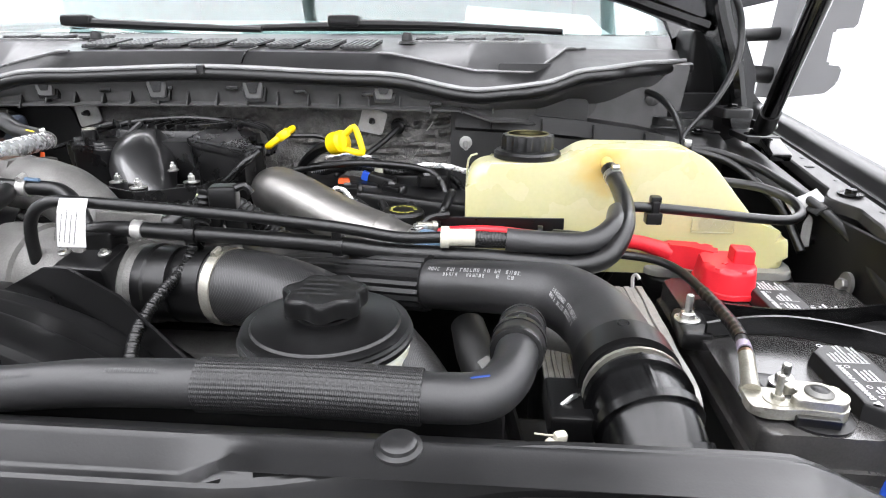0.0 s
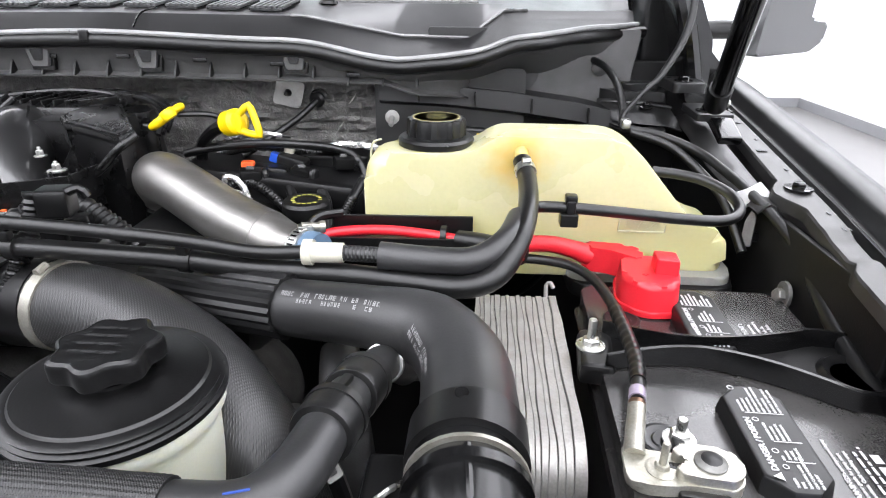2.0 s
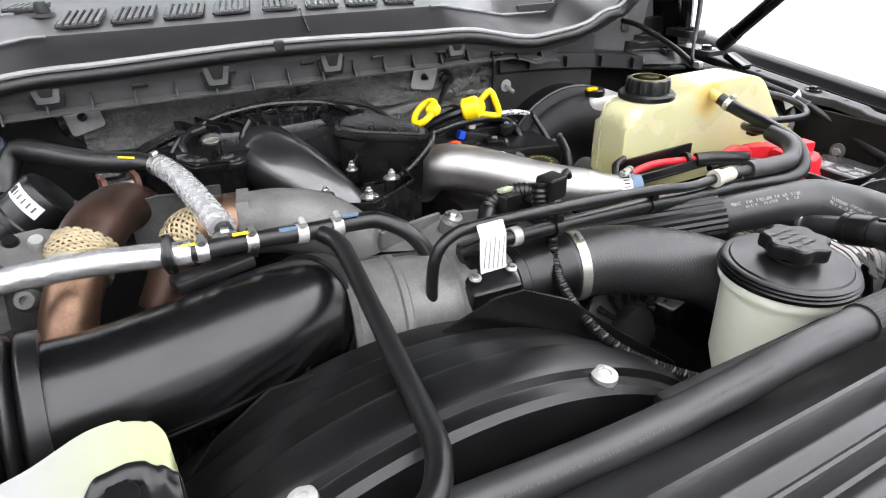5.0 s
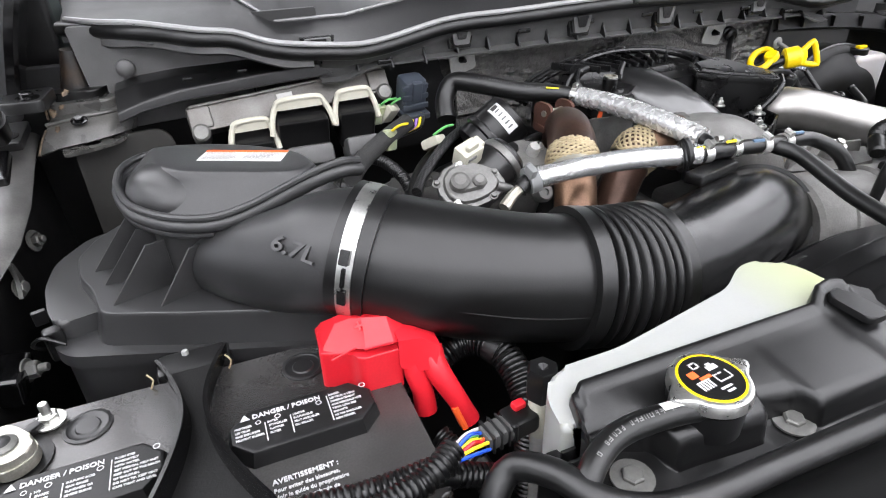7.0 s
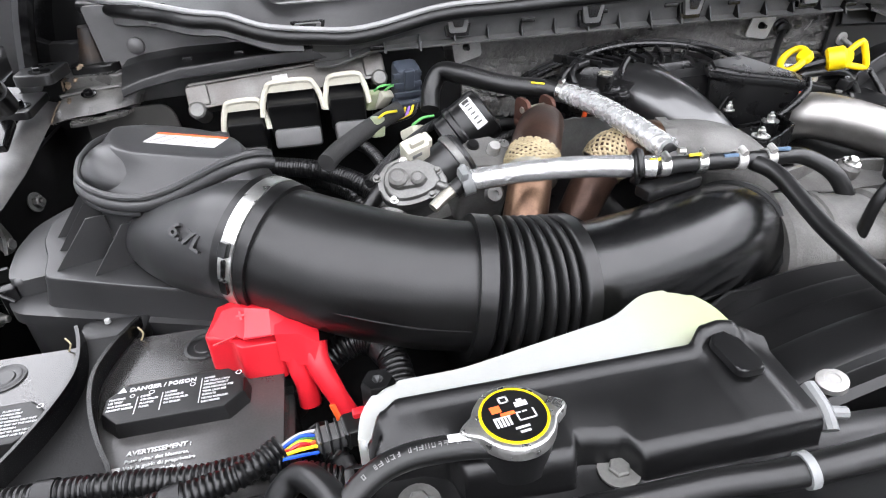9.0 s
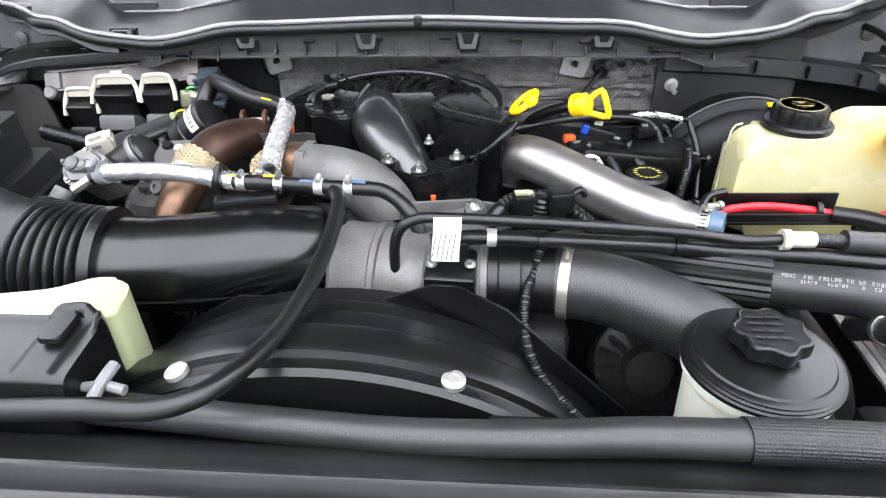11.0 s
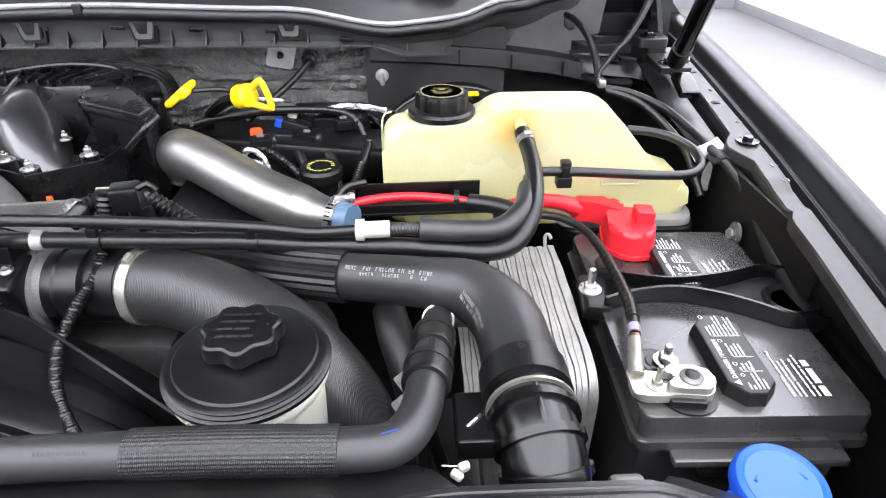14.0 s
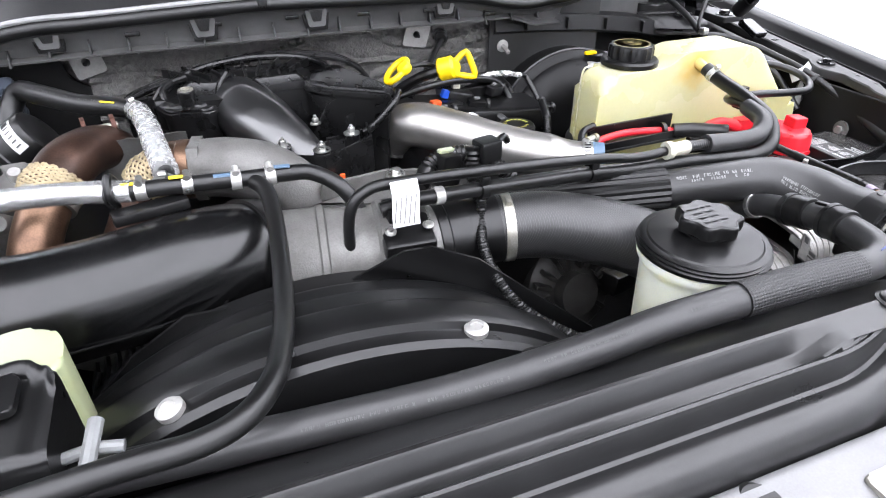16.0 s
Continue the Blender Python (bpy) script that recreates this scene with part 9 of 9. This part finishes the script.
    pr = bars([(0.0, -0.004, 0.012, 0.008), (-0.045, -0.004, 0.006, 0.003), (-0.032, -0.003, 0.018, 0.0025), (-0.06, -0.003, 0.01, 0.003)], Matrix.Translation(pos) @ (Vector((d.x, d.y, d.z)).to_track_quat("X", "Z").to_matrix().to_4x4()))
    part("print", pr, GREYPRINT, st)
    part("apron_plate", slab(rounded([(s * 0.575, 1.245), (s * 0.775, 1.235), (s * 0.79, 1.372), (s * 0.575, 1.372)], 0.006, 3), 1.088, 1.080, 0.001, m=XZ), PLASTIC_GREY, cowl)
    part("apron_plate", slab(rounded([(s * 0.47, 1.26), (s * 0.571, 1.25), (s * 0.571, 1.372), (s * 0.47, 1.372)], 0.004, 3), 1.092, 1.084, 0.001, m=XZ), PANEL_DARK, cowl)
    part("apron_boss", lathe([(0.012, 0), (0.0115, 0.004), (0.008, 0.007), (0, 0.008)], (s * 0.733, 1.080, 1.316), (0, -1, 0), 24), PLASTIC_GREY, cowl)
    part("side_post", box((0.09, 0.10, 0.30), (s * 0.855, 1.21, 1.28), 0.01), PAINT_DUSTY, cab)
    part("sail_panel", slab([(s * 0.885, 1.12), (s * 0.885, 1.40), (s * 1.0, 1.28), (s * 1.0, 1.12)], 1.24, 1.27, 0.004, m=XZ), PAINT, cab)
rb = thing("rain_gutter", "dark plastic gutter under the cowl edge", "gutter", (-0.60, 1.0, 1.27))
RAIL = [(-0.752, 1.296, 1.276, 1.264), (-0.722, 1.303, 1.286, 1.274), (-0.672, 1.3075, 1.2965, 1.282), (-0.614, 1.308, 1.301, 1.2852), (-0.560, 1.309, 1.306, 1.289), (-0.42, 1.318, 1.314, 1.296), (-0.36, 1.321, 1.317, 1.299)]
rows = []
for k in range(40):
    x = -0.750 + 0.39 * k / 39
    za, zb, zc = line_at(x, RAIL)
    rows.append([(x, 1.081, za + 0.002), (x, 1.046, za), (x, 1.040, za - 0.0015), (x, 1.017, zb + 0.0015), (x, 1.0125, zb), (x, 1.0105, zb - 0.003), (x, 1.009, zc + 0.001), (x, 1.012, zc - 0.001), (x, 1.022, zc - 0.002)])
part("channel", thicken(loft(rows), 0.003), PLASTIC, rb, sharp=40)
part("panel_clip", tube([(-0.706, 1.052, 1.374), (-0.703, 1.050, 1.354), (-0.697, 1.048, 1.350), (-0.687, 1.048, 1.350), (-0.681, 1.050, 1.354), (-0.677, 1.052, 1.374)], 0.0032, 8, straight=True), PLASTIC_GREY, cowl)
part("panel_slot", box((0.022, 0.004, 0.007), (-0.600, 1.079, 1.352), 0.001), PLASTIC, cowl)
for k in range(5):
    part("clip_tab", box((0.012, 0.005, 0.004), (-0.66 + 0.07 * k, 1.030, 1.3045 + 0.0027 * k), 0.0012), PLASTIC, rb)
rb = thing("rain_gutter", "dark plastic gutter beside the coolant tank", "gutter", (0.60, 1.0, 1.27))
part("channel", thicken(loft([[(x, 1.06, z), (x, 1.035, z - 0.004), (x, 1.03, z - 0.030), (x, 1.04, z - 0.036)] for x, z in ((0.40, 1.300), (0.50, 1.296), (0.60, 1.288), (0.70, 1.275), (0.78, 1.258))]), 0.003), PLASTIC_MATT, rb)
for k in range(4):
    x = 0.46 + 0.085 * k
    z = line_at(x, [(0.40, 1.300), (0.50, 1.296), (0.60, 1.288), (0.70, 1.275), (0.78, 1.258)])[0]
    part("gutter_fin", box((0.0025, 0.010, 0.020), (x, 1.029, z - 0.018), 0.0008), PLASTIC_MATT, rb)

CABLE = [(0.738, 0.885, 1.268), (0.735, 0.90, 1.279), (0.766, 0.93, 1.306), (0.790, 0.95, 1.324), (0.822, 0.98, 1.371), (0.832, 1.0, 1.420), (0.815, 1.0, 1.470), (0.77, 1.01, 1.53)]
hose("hood_cable", "taped black cable rising to the hood", CABLE, [0.003, 0.0032, 0.0035, 0.0045, 0.0052, 0.0052, 0.0052, 0.0052], PLASTIC_MATT, 12, "cable")
hose("washer_line", "thin black washer hose from the cowl", [(0.722, 1.085, 1.328), (0.735, 1.05, 1.322), (0.744, 1.0, 1.306), (0.742, 0.94, 1.287), (0.735, 0.895, 1.270)], 0.0052, RUBBER, 10)
hose("fender_loom", "black wiring loom along the inner fender", [(0.735, 0.89, 1.266), (0.775, 0.875, 1.262), (0.815, 0.845, 1.250), (0.838, 0.80, 1.236), (0.850, 0.765, 1.226), (0.868, 0.73, 1.208), (0.878, 0.68, 1.185), (0.87, 0.60, 1.16), (0.865, 0.50, 1.14)], [0.005, 0.005, 0.0055, 0.0055, 0.0055, 0.006, 0.007, 0.008, 0.008], PLASTIC_MATT, 12, "wiring")
hose("fender_loom", "thin black loom beside the coolant tank", [(0.745, 0.885, 1.262), (0.79, 0.86, 1.25), (0.825, 0.82, 1.222), (0.84, 0.79, 1.20), (0.85, 0.75, 1.16)], 0.0055, RUBBER, 10, "wiring")
cl = thing("cable_clip", "silver clip where the cables meet", "clip", (0.735, 0.89, 1.265))
part("clip", box((0.012, 0.016, 0.012), (0.737, 0.888, 1.272), 0.003), ZINC, cl)
hk = thing("lever_hook", "zinc hook on the battery side wall", "hook", (0.858, 0.765, 1.16))
part("lever", slab(rounded([(-0.006, -0.018), (0.006, -0.018), (0.004, 0.018), (-0.002, 0.024), (-0.006, 0.01)], 0.003, 3), -0.003, 0.003, 0.001, m=pose(0.858, 0.762, 1.182, 80, 0, -30)), ALU_DULL, hk)
part("pin", tube([(0.858, 0.762, 1.175), (0.872, 0.766, 1.172)], 0.006, 10), PLASTIC, hk)
side_plate = thing("battery_bracket", "black bracket plate beside the battery", "bracket", (0.87, 0.62, 1.0))
part("plate", slab(rounded([(0.56, 1.05), (0.575, 1.095), (0.62, 1.105), (0.70, 1.108), (0.715, 1.05)], 0.015, 3), 0.850, 0.856, 0.001, m=Matrix(((0, 0, 1, 0), (1, 0, 0, 0), (0, 1, 0, 0), (0, 0, 0, 1)))), DARKWALL, side_plate)

# door mirror beyond the right fender, and its twin
for s in (1, -1):
    mr = thing("door_mirror", "large black and grey tow mirror on its arm", "mirror", (s * 1.0, 2.15, 1.2), group="door mirrors")
    part("shell", slab(rounded([(s * 1.40, 1.225), (s * 1.425, 1.56), (s * 1.63, 1.56), (s * 1.625, 1.458), (s * 1.552, 1.452), (s * 1.55, 1.340), (s * 1.605, 1.334), (s * 1.60, 1.280), (s * 1.565, 1.245)], 0.010, 4), 2.26, 2.12, 0.008, 0.96, m=XZ, segments=3), MIRRORSHELL, mr)
    part("arm", tube([(s * 1.46, 2.20, 1.30), (s * 1.30, 2.16, 1.31), (s * 1.05, 2.06, 1.30), (s * 0.92, 2.02, 1.28)], 0.028, 16), PLASTIC_MATT, mr)
    part("upper_arm", tube([(s * 1.48, 2.22, 1.44), (s * 1.25, 2.16, 1.43), (s * 0.95, 2.05, 1.42)], 0.022, 12), PLASTIC_MATT, mr)

# alternator low behind the shroud
alt = thing("alternator", "dark ribbed alternator low behind the fan shroud", "alternator", (0.30, 0.61, 0.92))
part("body", lathe([(0.05, -0.06), (0.066, -0.05), (0.068, 0.0), (0.066, 0.035), (0.055, 0.045), (0.03, 0.05), (0, 0.05)], (0.305, 0.61, 1.032), (0.1, -1, 0.35), 40), ALTERNATOR, alt)
for k in range(18):
    a = 2 * math.pi * k / 18
    part("fin", box((0.006, 0.012, 0.026), (0.305 + 0.050 * math.cos(a), 0.565 + 0.004 * math.sin(a), 1.048 + 0.046 * math.sin(a)), 0.0015, (0, -math.degrees(a) + 90, 0)), ALTERNATOR, alt)
part("pulley", lathe([(0.028, 0.0), (0.028, 0.02), (0.010, 0.022), (0, 0.022)], (0.300, 0.562, 1.048), (0.1, -1, 0.35), 28), ALTERNATOR, alt)
part("rear_plug", box((0.05, 0.03, 0.03), (0.37, 0.56, 1.05), 0.005, (0, 10, 20)), PLASTIC, alt)

# foil-taped wires, ties and small plugs among the looms behind the charge pipe
for pts, r, m_, lab in (
    ([(0.330, 0.955, 1.214), (0.36, 0.962, 1.218), (0.395, 0.968, 1.214), (0.425, 0.975, 1.206)], 0.0045, FOIL, "crumpled foil-taped loom under the firewall"),
    ([(0.243, 0.805, 1.206), (0.248, 0.80, 1.2145), (0.258, 0.80, 1.2150), (0.266, 0.80, 1.207), (0.271, 0.80, 1.197), (0.273, 0.80, 1.184)], 0.0036, FOIL, "short arched foil-taped wire behind the steel pipe"),
    ([(0.20, 0.935, 1.232), (0.23, 0.948, 1.236), (0.27, 0.956, 1.230)], 0.0028, FOIL, "thin foil-taped wire beside the dipsticks"),
):
    w = thing("taped_wire", lab, "wiring", pts[0])
    part("wire", tube(pts, lambda s, a, r=r: r * (1 + 0.35 * noise.noise(Vector((s * 120, 2 * math.cos(a), 2 * math.sin(a))))), 18, 0.002), m_, w)
    part("tape_end", tube([pts[-1], tuple(Vector(pts[-1]) + (Vector(pts[-1]) - Vector(pts[-2])).normalized() * 0.012)], r * 0.9, 12), LIGHTBLUE if r == 0.004 else PLASTIC, w)
for p, turn, m_ in (((0.245, 0.885, 1.192), 20, PLASTIC_MATT), ((0.31, 0.905, 1.190), -15, PLASTIC), ((0.36, 0.945, 1.196), 30, PLASTIC_MATT), ((0.215, 0.72, 1.150), 12, PLASTIC), ((0.40, 0.80, 1.135), 40, PLASTIC_MATT), ((0.435, 0.905, 1.165), 5, PLASTIC)):
    w = thing("small_plug", "small black wiring plug with a ribbed collar", "connector", p)
    part("shell", box((0.030, 0.018, 0.018), p, 0.004, (10, 5, turn)), m_, w)
    part("collar", lathe([(0.008, 0), (0.0095, 0.002), (0.0095, 0.006), (0.007, 0.008), (0, 0.008)], (p[0] + 0.015 * math.cos(radians(turn)), p[1] + 0.015 * math.sin(radians(turn)), p[2]), (math.cos(radians(turn)), math.sin(radians(turn)), 0), 16), PLASTIC_SHEEN, w)
    part("clip", box((0.010, 0.006, 0.004), (p[0], p[1], p[2] + 0.010), 0.001, (10, 5, turn)), GREYPRINT, w)
